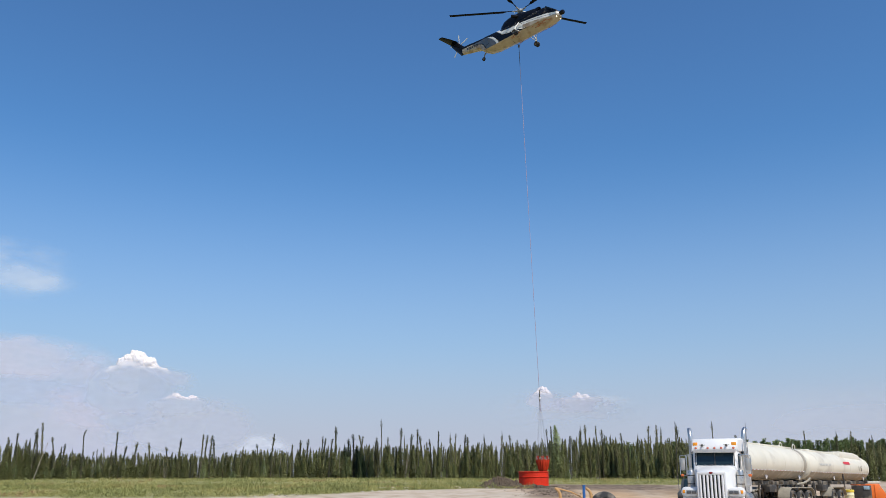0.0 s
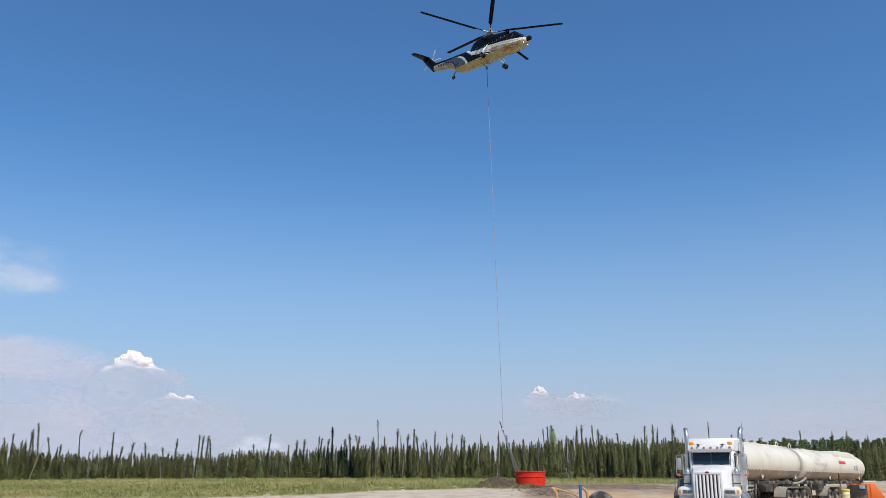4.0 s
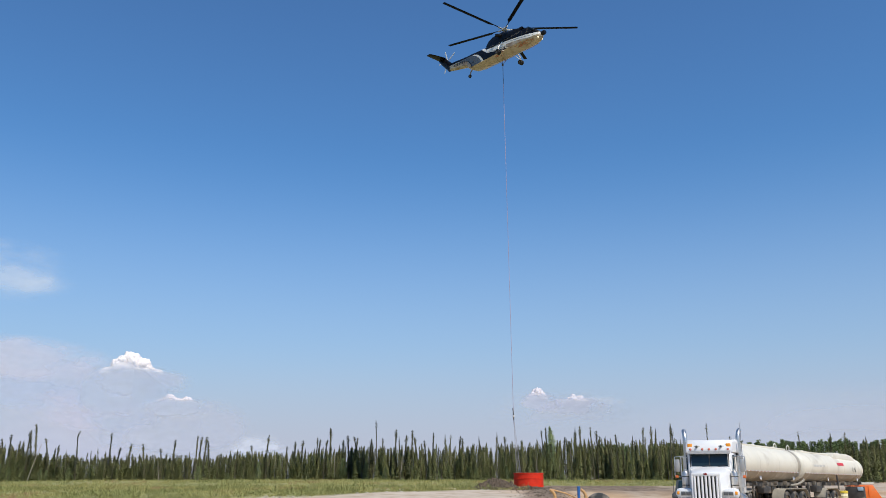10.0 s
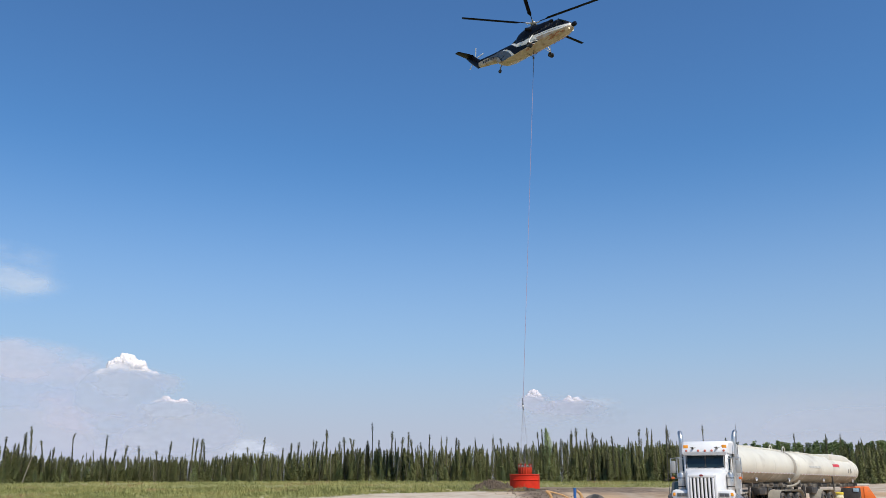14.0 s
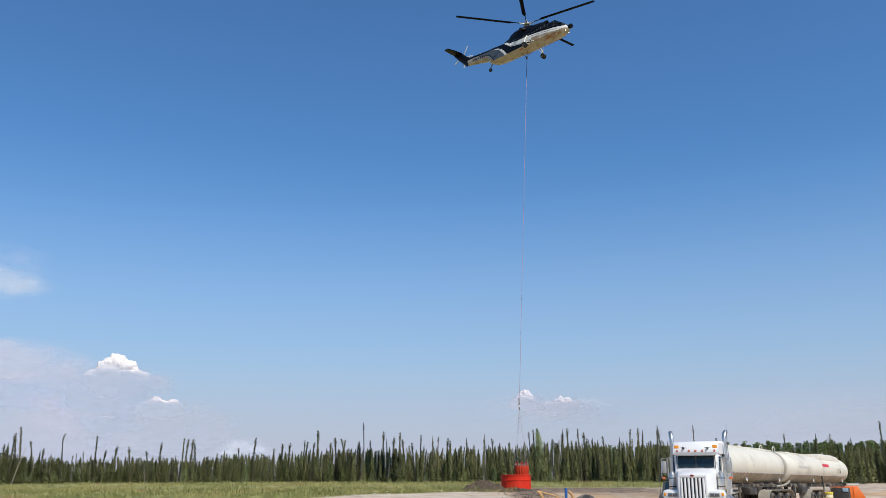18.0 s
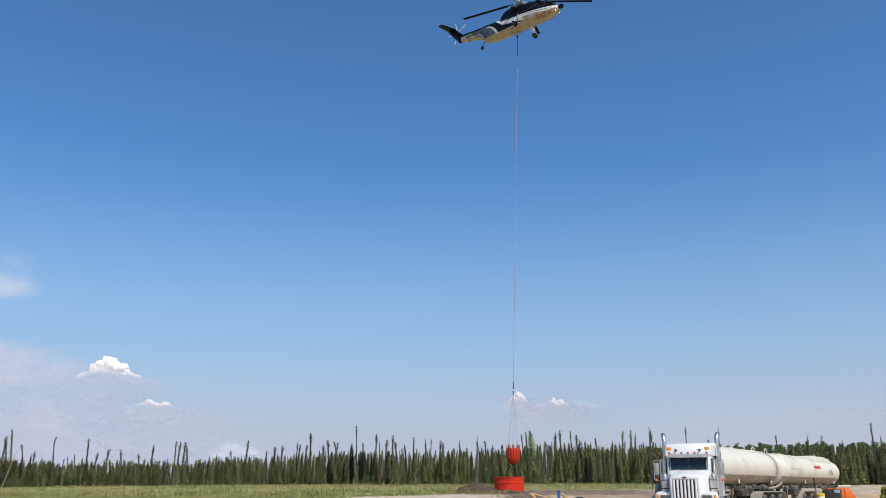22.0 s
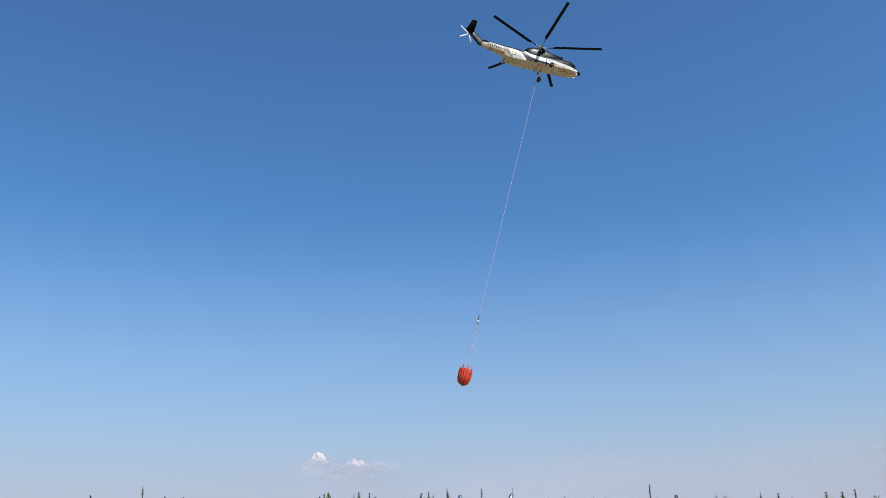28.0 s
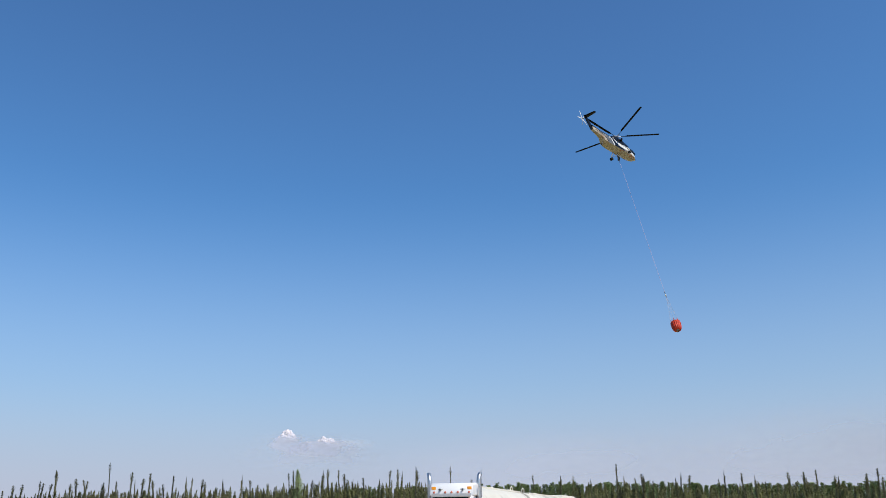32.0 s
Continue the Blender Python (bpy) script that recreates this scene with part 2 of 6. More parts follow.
def rings(bm, loops, cap=True, closed=True, mats=None):
    """Skins rows of points into a surface; loops all have the same count."""
    vs = [[bm.verts.new(p) for p in loop] for loop in loops]
    n = len(loops[0])
    for i in range(len(vs) - 1):
        for j in range(n if closed else n - 1):
            f = bm.faces.new((vs[i][j], vs[i][(j + 1) % n], vs[i + 1][(j + 1) % n], vs[i + 1][j]))
            f.smooth = True
            if mats:
                f.material_index = mats(f.calc_center_median())
    if cap:
        for row, flip in ((vs[0], True), (vs[-1], False)):
            f = bm.faces.new(row[::-1] if flip else row)
            if mats:
                f.material_index = mats(f.calc_center_median())
    return vs


def circle(c, u, v, r, n):
    c, u, v = Vector(c), Vector(u), Vector(v)
    return [c + (u * math.cos(2 * math.pi * i / n) + v * math.sin(2 * math.pi * i / n)) * r for i in range(n)]


def tube(bm, pts, r, n=8, cap=True):
    """A round bar along points; r is one radius or one for each point."""
    pts = [Vector(p) for p in pts]
    rs = r if isinstance(r, (list, tuple)) else [r] * len(pts)
    loops, u = [], None
    for i, p in enumerate(pts):
        d = (pts[min(i + 1, len(pts) - 1)] - pts[max(i - 1, 0)]).normalized()
        if u is None:
            u = d.orthogonal().normalized()
        u = (u - d * u.dot(d)).normalized()
        loops.append(circle(p, u, d.cross(u), rs[i], n))
    rings(bm, loops, cap)


def lathe(bm, profile, axis="z", n=24, at=(0, 0, 0), cap=True):
    """Turns (radius, along) pairs about an axis."""
    ax = {"x": (Vector((0, 1, 0)), Vector((0, 0, 1)), Vector((1, 0, 0))), "y": (Vector((0, 0, 1)), Vector((1, 0, 0)), Vector((0, 1, 0))),
          "z": (Vector((1, 0, 0)), Vector((0, 1, 0)), Vector((0, 0, 1)))}[axis]
    rings(bm, [circle(Vector(at) + ax[2] * h, ax[0], ax[1], max(r, 0.001), n) for r, h in profile], cap)


def prism(bm, outline, y0, y1, bevel=0.0):
    """Extrudes an x-z outline along y."""
    a = [bm.verts.new((x, y0, z)) for x, z in outline]
    b = [bm.verts.new((x, y1, z)) for x, z in outline]
    n = len(a)
    bm.faces.new(a[::-1]), bm.faces.new(b)
    fs = [bm.faces.new((a[i], a[(i + 1) % n], b[(i + 1) % n], b[i])) for i in range(n)]
    bmesh.ops.recalc_face_normals(bm, faces=bm.faces[:])
    if bevel:
        bmesh.ops.bevel(bm, geom=list({e for v in a + b for e in v.link_edges}), offset=bevel, segments=2, affect="EDGES", profile=0.5)


def mesh_of(name, bm, *mats):
    bmesh.ops.recalc_face_normals(bm, faces=bm.faces[:])
    me = bpy.data.meshes.new(name)
    bm.to_mesh(me)
    bm.free()
    me.set_sharp_from_angle(angle=radians(38))
    for m in mats:
        me.materials.append(m)
    return me


def part(name, bm, material, parent, label=""):
    """Links a bmesh as one mesh object under a thing or a part."""
    ob = new(name, mesh_of(name, bm, *(material if isinstance(material, tuple) else (material,))))
    ob.parent = parent
    return tagged(ob, label)


def shared(name, me, parent, m):
    ob = new(name, me)
    ob.parent, ob.matrix_local = parent, m
    return ob


def thing(name, m, label, category, group="", kind=""):
    ob = new(name)
    ob.empty_display_size = 0.2
    ob.matrix_world = m
    return tagged(ob, label, category, group, kind)


def fresh():
    return bmesh.new()


# ---- ground ----
def soil_tongue(x, y):
    """Churned dark soil that runs from the dug-out heap towards the camera."""
    off = abs(x - 7.4 - 0.085 * (y - 64)) / 1.7 + 0.45 * noise.noise((x * 0.7, y * 0.25, 41))
    return ss(1.25, 0.55, off) * ss(58, 63, y) * (1 - ss(83, 88, y))


def gz(x, y):
    """The ground's height."""
    lift = 14 * ss(5, 18, x)
    z = 0.75 * ss(50 + lift, 76 + lift * 0.6, y) + 0.82 * ss(88, 124, y)
    z += 0.10 * noise.noise((x * 0.12, y * 0.12, 0)) * ss(46, 60, y) + 0.04 * noise.noise((x * 0.6, y * 0.6, 3)) * ss(46, 60, y)
    z -= 0.2 * ss(6, 2, math.hypot(x - 9.05, (y - 91) / 1.6))
    z += (0.20 * abs(noise.noise((x * 1.1, y * 0.5, 43))) + 0.10 * abs(noise.noise((x * 2.6, y * 1.2, 44)))) * soil_tongue(x, y)
    # tracked ridges of sand and soil on the right
    z += (0.24 * noise.noise((x * 0.25, y * 0.5, 6)) + 0.07 * noise.noise((x * 0.9, y * 1.4, 8))) * ss(7, 10, x) * ss(62, 68, y) * (1 - ss(96, 104, y))
    return z


def edge_of_sand(x):
    """How far out the bare sand goes at x."""
    return 60 + 3.5 * ss(-22, -10, x) + 11 * ss(-12, 2, x) + 6 * ss(0, 4, x) + 21 * ss(7, 12, x) + 17 * ss(34, 42, x) + 1.2 * noise.noise((x * 0.35, 5, 0)) + 0.6 * noise.noise((x * 1.3, 8, 0))


def build_ground():
    xs = sorted({round(v, 2) for v in list(np.arange(-60, 80, 0.8)) + [s * 80 * 1.25 ** k for k in range(0, 17) for s in (-1, 1)]})
    ys = sorted({round(v, 2) for v in list(np.arange(40, 130, 0.8)) + list(np.arange(-20, 40, 4)) + [130 * 1.22 ** k for k in range(0, 17)] + [-20 * 1.6 ** k for k in range(1, 9)]})
    verts = [(x, y, gz(x, y)) for y in ys for x in xs]
    nx = len(xs)
    faces = [(j * nx + i, j * nx + i + 1, (j + 1) * nx + i + 1, (j + 1) * nx + i) for j in range(len(ys) - 1) for i in range(nx - 1)]
    me = bpy.data.meshes.new("ground")
    me.from_pydata(verts, [], faces)
    cover = me.color_attributes.new("cover", "FLOAT_COLOR", "POINT")
    for k, (x, y, z) in enumerate(verts):
        turf = max(ss(-1.5, 1.5, y - edge_of_sand(x)) if y > 30 else 0, ss(60, 72, math.hypot((x - 26) * 0.85, y - 56)))
        wob = 2.5 * noise.noise((x * 0.3, y * 0.15, 2)) + 1.2 * noise.noise((x * 0.9, y * 0.5, 5))
        soil = 0.8 * ss(9, 3, math.hypot(x - 9, (y - 86) * 0.6)) + 0.7 * ss(79, 83, y + wob) * ss(0, 4, x) * (1 - 0.8 * ss(18, 25, x)) * (1 - turf)
        soil += 0.95 * soil_tongue(x, y) + 0.55 * ss(8, 10, x) * ss(68, 78, y) * (1 - ss(18, 26, x)) * (1 - turf) + 0.12 * ss(0.1, 0.5, noise.noise((x * 0.2, y * 0.2, 9))) + 0.35 * ss(0.0, 0.4, noise.noise((x * 0.28, y * 0.10, 21))) * ss(7, 11, x) * ss(60, 68, y) * (1 - turf)
        warm = 0.8 * ss(3, 9, x) * ss(40, 50, y) * (1 - ss(78, 86, y)) * ss(-0.45, 0.15, noise.noise((x * 0.2, y * 0.07, 31)))
        cover.data[k].color = (turf, min(1, soil), warm, 1)
    me.materials.append(M_GROUND)
    me.polygons.foreach_set("use_smooth", [True] * len(faces))
    tagged(new("ground", me), "pale sandy ground with dry grass towards the woods", "ground", kind="structure")


build_ground()


# ---- trees ----
def spruce(seed, h, spread, bare, count, size=1.0, kind="spruce"):
    """Trunk and crown meshes of a narrow spruce of height h: short drooping sprays in ragged whorls."""
    rng = random.Random(seed)
    lean = Vector((rng.uniform(-0.03, 0.03), rng.uniform(-0.03, 0.03), 1))
    bend = Vector((rng.uniform(-0.35, 0.35), rng.uniform(-0.35, 0.35), 0))

    def at(z):
        p = lean * z + bend * (z / h) ** 3
        if kind == "hooked":
            over = max(0, z / h - 0.84) / 0.16
            p += Vector((0.15 * (z / h) + 0.42 * over ** 1.3, 0, -0.55 * over ** 2))
        return p
    bm = fresh()
    tube(bm, [at(h * k / 5) for k in range(6)], [0.085 * h / 7 * (1 - k / 5.3) + 0.012 for k in range(6)], 6)
    trunk = mesh_of("trunk", bm, M_BARK)
    vs, fs = [], []
    for i in range(count):
        q = (i + rng.random()) / count
        q = q ** 0.92
        z = h * (bare + (1 - bare) * q)
        an = rng.random() * 6.283
        ragged = 0.85 + 0.75 * noise.noise((seed * 3.1, q * 9, math.cos(an) * 1.6)) + 0.7 * noise.noise((seed * 1.7, q * 26, math.sin(an) * 1.8))
        if kind == "larch":
            r = spread * (1.04 - q) ** 0.75 * (0.75 + 0.4 * abs(math.sin(q * 44)))
        elif kind == "hooked":
            r = spread * (0.30 + 0.9 * (1 - q) ** 1.6) * ragged
        elif kind == "pole":
            r = spread * (0.30 + 0.75 * ss(0.72, 0.9, q)) * (1 - 0.8 * ss(0.93, 1, q)) * ragged
        elif kind == "spire":
            r = spread * (0.40 + 0.70 * (1 - q) ** 1.3 + 0.34 * ss(0.80, 0.92, q)) * (1 - 0.55 * ss(0.975, 1, q)) * ragged
        elif kind == "young":
            r = spread * (1.02 - q) ** 0.8 * (0.6 + 0.4 * ragged)
        else:
            r = spread * ((1 - q) ** 0.62 * 0.92 + 0.12 + 0.18 * ss(0.70, 0.84, q)) * (1 - 0.8 * ss(0.89, 1, q)) * ragged
        out = Vector((math.cos(an), math.sin(an), 0))
        rr = r * (0.2 + 0.8 * rng.random() ** 0.7)
        long = size * rng.uniform(0.10, 0.22)
        drop = rng.uniform(0.5, 2.0) - 1.2 * ss(0.85, 1.0, q) - (0.7 if kind in ("larch", "young") else 0)
        tip = ss(0.94, 0.99, q) if kind == "spire" else ss(0.88, 0.97, q)
        long *= 1 - 0.35 * tip
        base = at(z) + out * max(0, rr - long * 0.6)
        side = Vector((-out.y + rng.uniform(-0.5, 0.5), out.x + rng.uniform(-0.5, 0.5), rng.uniform(-0.4, 0.4))).normalized() * long * rng.uniform(0.16, 0.28)
        k = len(vs)
        vs += [base + side, base - side, base + (out * (1 - 0.7 * tip) + Vector((rng.uniform(-0.4, 0.4), rng.uniform(-0.4, 0.4), -drop * (1 - tip) + 1.1 * tip))).normalized() * long]
        fs.append((k, k + 1, k + 2))
    k = len(vs)
    vs += [at(h), at(h * 0.97) + Vector((0.04, 0, 0)), at(h * 0.97) + Vector((-0.03, 0.04, 0))]
    fs.append((k, k + 1, k + 2))
    me = bpy.data.meshes.new("crown")
    me.from_pydata(vs, [], fs)
    me.materials.append({"larch": M_LARCH, "young": M_YOUNG, "thin": M_SPRUCE}.get(kind, M_DARKSPRUCE))
    return trunk, me


SPRUCES = [spruce(10 + i, 7.0, s * 1.15, b, 1900, 1.15) for i, (s, b) in enumerate(((0.50, 0.10), (0.40, 0.18), (0.55, 0.08), (0.36, 0.22), (0.46, 0.14), (0.52, 0.2), (0.40, 0.12), (0.58, 0.16), (0.34, 0.2), (0.48, 0.15)))]
THIN = [spruce(30 + i, 7.0, s, b, 720, 2.0, "thin") for i, (s, b) in enumerate(((0.56, 0.0), (0.64, 0.0), (0.50, 0.0), (0.60, 0.02), (0.54, 0.0)))]
SPIRES = [spruce(70 + i, 7.0, s, b, 1500, 1.05, "spire") for i, (s, b) in enumerate(((0.40, 0.08), (0.33, 0.12), (0.45, 0.06), (0.30, 0.15), (0.37, 0.1), (0.42, 0.18)))]
YOUNG = [spruce(50 + i, 5.0, s, b, 520, 1.7, "young") for i, (s, b) in enumerate(((0.60, 0.0), (0.72, 0.02), (0.50, 0.0)))]
POLES = [spruce(40 + i, 7.0, s, b, 900, 0.9, "pole") for i, (s, b) in enumerate(((0.30, 0.3), (0.24, 0.4), (0.32, 0.25)))]
HOOKED = spruce(66, 7.0, 0.34, 0.1, 1100, 1.0, "hooked")
LARCH = spruce(60, 7.0, 1.45, 0.2, 3000, 1.3, "larch")


def leafy(seed, h, w, clumps, leaf=0.3):
    """A broad-leaved bush or tree: short stem and a crown of many small leaf clumps."""
    rng = random.Random(seed)
    bm = fresh()
    tube(bm, [(0, 0, 0), (0.05 * w, 0, h * 0.4), (0, 0.05 * w, h * 0.75)], [0.05 * h / 3, 0.035 * h / 3, 0.015], 5)
    for k in range(4):
        an = k * 1.7 + rng.random()
        tube(bm, [(0.04 * w, 0, h * 0.3), (math.cos(an) * w * 0.45, math.sin(an) * w * 0.45, h * rng.uniform(0.55, 0.8))], [0.02 * h / 3, 0.008], 4)
    stem = mesh_of("stem", bm, M_BARK)
    vs, fs = [], []
    for i in range(clumps):
        q, an = rng.random() ** 0.8, rng.random() * 6.283
        r = w * rng.random() ** 0.7 * (0.7 + 0.6 * noise.noise((seed * 2.3, q * 4, an * 0.8))) * (0.45 + 0.75 * math.sin(min(1, q * 1.15 + 0.1) * math.pi))
        c = Vector((math.cos(an) * r, math.sin(an) * r, h * (0.08 + 0.9 * q)))
        d = Vector((rng.uniform(-1, 1), rng.uniform(-1, 1), rng.uniform(-0.6, 1))).normalized()
        side, k = d.cross(Vector((rng.uniform(-1, 1), rng.uniform(-1, 1), rng.uniform(-1, 1)))).normalized() * leaf * rng.uniform(0.35, 0.6), len(vs)
        vs += [c + side, c - side, c + d * leaf * rng.uniform(0.7, 1.4)]
        fs.append((k, k + 1, k + 2))
    me = bpy.data.meshes.new("crown")
    me.from_pydata(vs, [], fs)
    return stem, me


BUSHES = [leafy(80 + i, 2.2, 0.55, 800, 0.10) for i in range(3)]
ASPENS = [leafy(90 + i, 9.0, 1.3, 760, 0.24) for i in range(3)]
for _, me in BUSHES:
    me.materials.append(M_BUSH)
for _, me in ASPENS:
    me.materials.append(M_ASPEN)


def plant(kind, meshes, x, y, height, rng, label, category, fat=1.0, tall=7.0):
    s = height / tall
    ob = new(kind, meshes[0])
    ob.matrix_world = Matrix.Translation((x, y, gz(x, y) - 0.1)) @ pose(0, 0, 0, rng.uniform(-1.5, 1.5), rng.uniform(-1.5, 1.5), rng.random() * 360) @ Matrix.Diagonal((fat, fat, s, 1))
    tagged(ob, label, category, group="trees of the wood's edge")
    c = new("crown", meshes[1])
    c.parent = ob
    return ob


def front_line(az):
    """Distance of the wood's edge by bearing."""
    return 125 + 4 * noise.noise((az * 0.15, 2, 0)) + 10 * ss(22, 45, az)


def stand(az):
    """Usual height of the stand by bearing."""
    return 3.5 + 0.7 * ss(-17, -11, az) + 0.8 * ss(-11, -6, az) + 0.4 * ss(-3, 6, az) + 0.65 * ss(3, 8, az) + 1.1 * ss(-24.3, -26.0, az) - 1.5 * ss(14, 18, az) + 0.9 * ss(22, 26, az)


def build_woods():
    rng = random.Random(5)
    # the tall ones that stand out, by bearing and the height their tops rise above eye level, in degrees
    tall = {-26.48: 2.32, -26.19: 2.58, -25.75: 2.20, -25.49: 2.02, -25.26: 2.86, -25.02: 2.64, -24.78: 3.20, -24.11: 2.40, -23.58: 2.01,
            -20.71: 2.76, -20.28: 1.93, -19.62: 2.17, -18.67: 2.15, -17.68: 1.89, -16.96: 2.44, -15.69: 2.70, -15.41: 2.64,
            -15.13: 2.64, -14.84: 2.40, -12.19: 2.15, -11.34: 2.79, -10.10: 2.13, -9.54: 2.41, -9.11: 2.49, -8.11: 2.56, -7.71: 2.53,
            -7.37: 3.21, -7.23: 3.28, -6.52: 2.54, -6.09: 2.83}
    tall_east = {-5.72: 2.68, -5.50: 2.76, -4.81: 2.62, -3.93: 2.66, -3.13: 3.23, -2.54: 2.84, -2.17: 3.16, -1.69: 2.66, -1.14: 2.52,
            -0.77: 3.02, 1.03: 2.81, 1.21: 2.66, 2.35: 2.19, 4.01: 2.76, 4.44: 2.48, 6.72: 3.32, 8.79: 3.41, 9.86: 3.12,
            11.13: 2.86, 12.71: 3.30, 13.31: 3.36, 27.25: 3.47, 28.84: 2.81, 31.51: 2.68, 34.86: 2.72, 37.44: 2.71, 38.23: 2.68,
            39.03: 2.78, 39.90: 2.40, 41.58: 2.50, 42.15: 2.74, 42.43: 2.25}
    poles = {-4.36: 3.8, 0.4: 2.9, 14.7: 3.3, 16.7: 3.5, 22.0: 2.9, 24.4: 2.8, 33.5: 2.4}
    for table, pool, what in ((tall, SPIRES, "tall narrow dark-green black spruce"), (tall_east, SPIRES, "tall narrow dark-green black spruce"), (poles, POLES, "tall thin black spruce with bare lower trunk")):
        for i, (az, up) in enumerate(table.items()):
            d = front_line(az) + 1.5
            x, y = d * math.sin(radians(az)), d * math.cos(radians(az))
            plant("spruce_tree", pool[i % len(pool)], x, y, 1.6 + d * math.tan(radians(up)) - gz(x, y), rng, what, "tree", 1.0)
    d = front_line(7.1) + 1.2
    plant("larch_tree", LARCH, d * math.sin(radians(7.1)), d * math.cos(radians(7.1)), 7.5, rng, "light-green feathery larch among dark spruces", "tree", 1.15)
    d = front_line(-22.54) + 1.5
    x, y = d * math.sin(radians(-22.54)), d * math.cos(radians(-22.54))
    ob = plant("spruce_tree", HOOKED, x, y, 6.9 - gz(x, y), rng, "thin ailing spruce with a hooked drooping top", "tree")
    ob.matrix_world = Matrix.Translation((x, y, gz(x, y) - 0.1)) @ Matrix.Diagonal((1.0, 1.0, 0.98, 1))
    # a dead trunk leaning among them
    az = -25.1
    x, y = 123 * math.sin(radians(az)), 123 * math.cos(radians(az))
    bm = fresh()
    tube(bm, [(0, 0, -0.1), (0.6, 0, 2.2), (1.35, 0, 4.6)], [0.06, 0.05, 0.025], 6)
    tube(bm, [(0.5, 0, 1.8), (0.8, 0.1, 2.1)], [0.03, 0.01], 5)
    ob = new("dead_trunk", mesh_of("dead_trunk", bm, M_DEADWOOD))
    ob.location = (x, y, gz(x, y))
    tagged(ob, "bare grey dead trunk leaning at the wood's edge", "dead tree")
    # bare standing stems at the edge
    for i in range(16):
        az = rng.choice((rng.uniform(5.0, 11.5), rng.uniform(-8, 3), rng.uniform(-25, -8)))
        d = front_line(az) - rng.uniform(0.2, 0.9)
        x, y, tall_stem = d * math.sin(radians(az)), d * math.cos(radians(az)), rng.uniform(2.4, 4.6)
        bm = fresh()
        off = rng.uniform(-0.5, 0.5) if i % 3 == 0 else rng.uniform(-0.12, 0.12)
        tube(bm, [(0, 0, -0.1), (off * 0.5, 0, tall_stem * 0.5), (off, 0, tall_stem)], [0.04, 0.032, 0.015], 6)
        for k in range(3):
            z, side = tall_stem * rng.uniform(0.35, 0.9), rng.choice((-1, 1))
            tube(bm, [(off * z / tall_stem, 0, z), (off * z / tall_stem + side * 0.22, 0.05, z - 0.06)], [0.014, 0.006], 4)
        ob = new("dead_trunk", mesh_of("dead_trunk", bm, M_DEADWOOD))
        ob.location = (x, y, gz(x, y))
        tagged(ob, "thin bare grey stem standing before the spruces", "dead tree", group="bare stems at the wood's edge")
    # light-green willows and saplings at known spots
    for i, (az, h) in enumerate(((-26.6, 2.3), (-26.1, 1.9), (-24.1, 1.5), (-21.6, 1.1), (-11.8, 2.6), (-9.4, 1.8), (-6.5, 3.0), (-1.9, 2.0), (0.3, 2.1), (-0.3, 1.6), (1.6, 2.0), (2.1, 1.7), (2.8, 1.5), (4.1, 2.2))):
        d = front_line(az) - 1.2
        x, y = d * math.sin(radians(az)), d * math.cos(radians(az))
        plant("willow_bush", BUSHES[i % 3], x, y, h, rng, "light-green leafy willow bush before dark spruces", "bush", 0.65 + 0.15 * h, 2.2)
    # the front rank, tree by tree
    n = 265
    for i in range(n):
        az = -30 + 79 * (i + rng.uniform(-0.4, 0.4)) / n
        d = front_line(az) + rng.choice((0, 0.8, 2.2, 3.5))
        x, y = d * math.sin(radians(az)), d * math.cos(radians(az))
        h = stand(az) * (rng.uniform(0.66, 1.04) if rng.random() < 0.8 else rng.uniform(1.04, 1.3))
        plant("spruce_tree", rng.choice(SPRUCES + SPIRES), x, y, h, rng, "narrow dark-green black spruce in a dense stand", "tree", rng.uniform(0.6, 0.9) * min(1, 0.3 + 0.13 * stand(az)))
    for i in range(26):
        az = rng.choice((rng.uniform(-29, -20), rng.uniform(-29, 12), rng.uniform(12, 48)))
        d = front_line(az) - rng.uniform(0.5, 2.5)
        x, y = d * math.sin(radians(az)), d * math.cos(radians(az))
        plant("willow_bush", BUSHES[i % 3], x, y, rng.uniform(1.0, 2.2), rng, "light-green willow bush at the wood's edge", "bush", rng.uniform(0.8, 1.3), 2.2)
    # behind them the wood as one mass, dark old trees with lighter young ones between
    scatter("deep_woods", [m for _, m in THIN], M_SPRUCE, 1200, rng,
            lambda: (rng.uniform(-32, 51), 1.0 + 18 * rng.random() ** 1.6), lambda az: stand(az) * rng.uniform(0.74, 0.98), 7.0,
            "dense dark-green spruce wood behind its edge")
    scatter("young_woods", [m for _, m in YOUNG], M_YOUNG, 1050, rng,
            lambda: (-32 + 83 * rng.random() ** 1.8, -1.8 + 16 * rng.random() ** 1.7), lambda az: stand(az) * rng.uniform(0.35, 0.8), 5.0,
            "lighter olive-green young spruces filling the wood's edge")
    scatter("aspen_woods", [m for _, m in ASPENS], M_ASPEN, 620, rng,
            lambda: (9 + 42 * rng.random(), rng.uniform(75, 110)), lambda az: (8.1 + 0.5 * ss(13, 20, az) - 0.8 * ss(28, 36, az)) * rng.uniform(0.95, 1.03), 9.0,
            "light-green leafy woods rising behind the spruces")


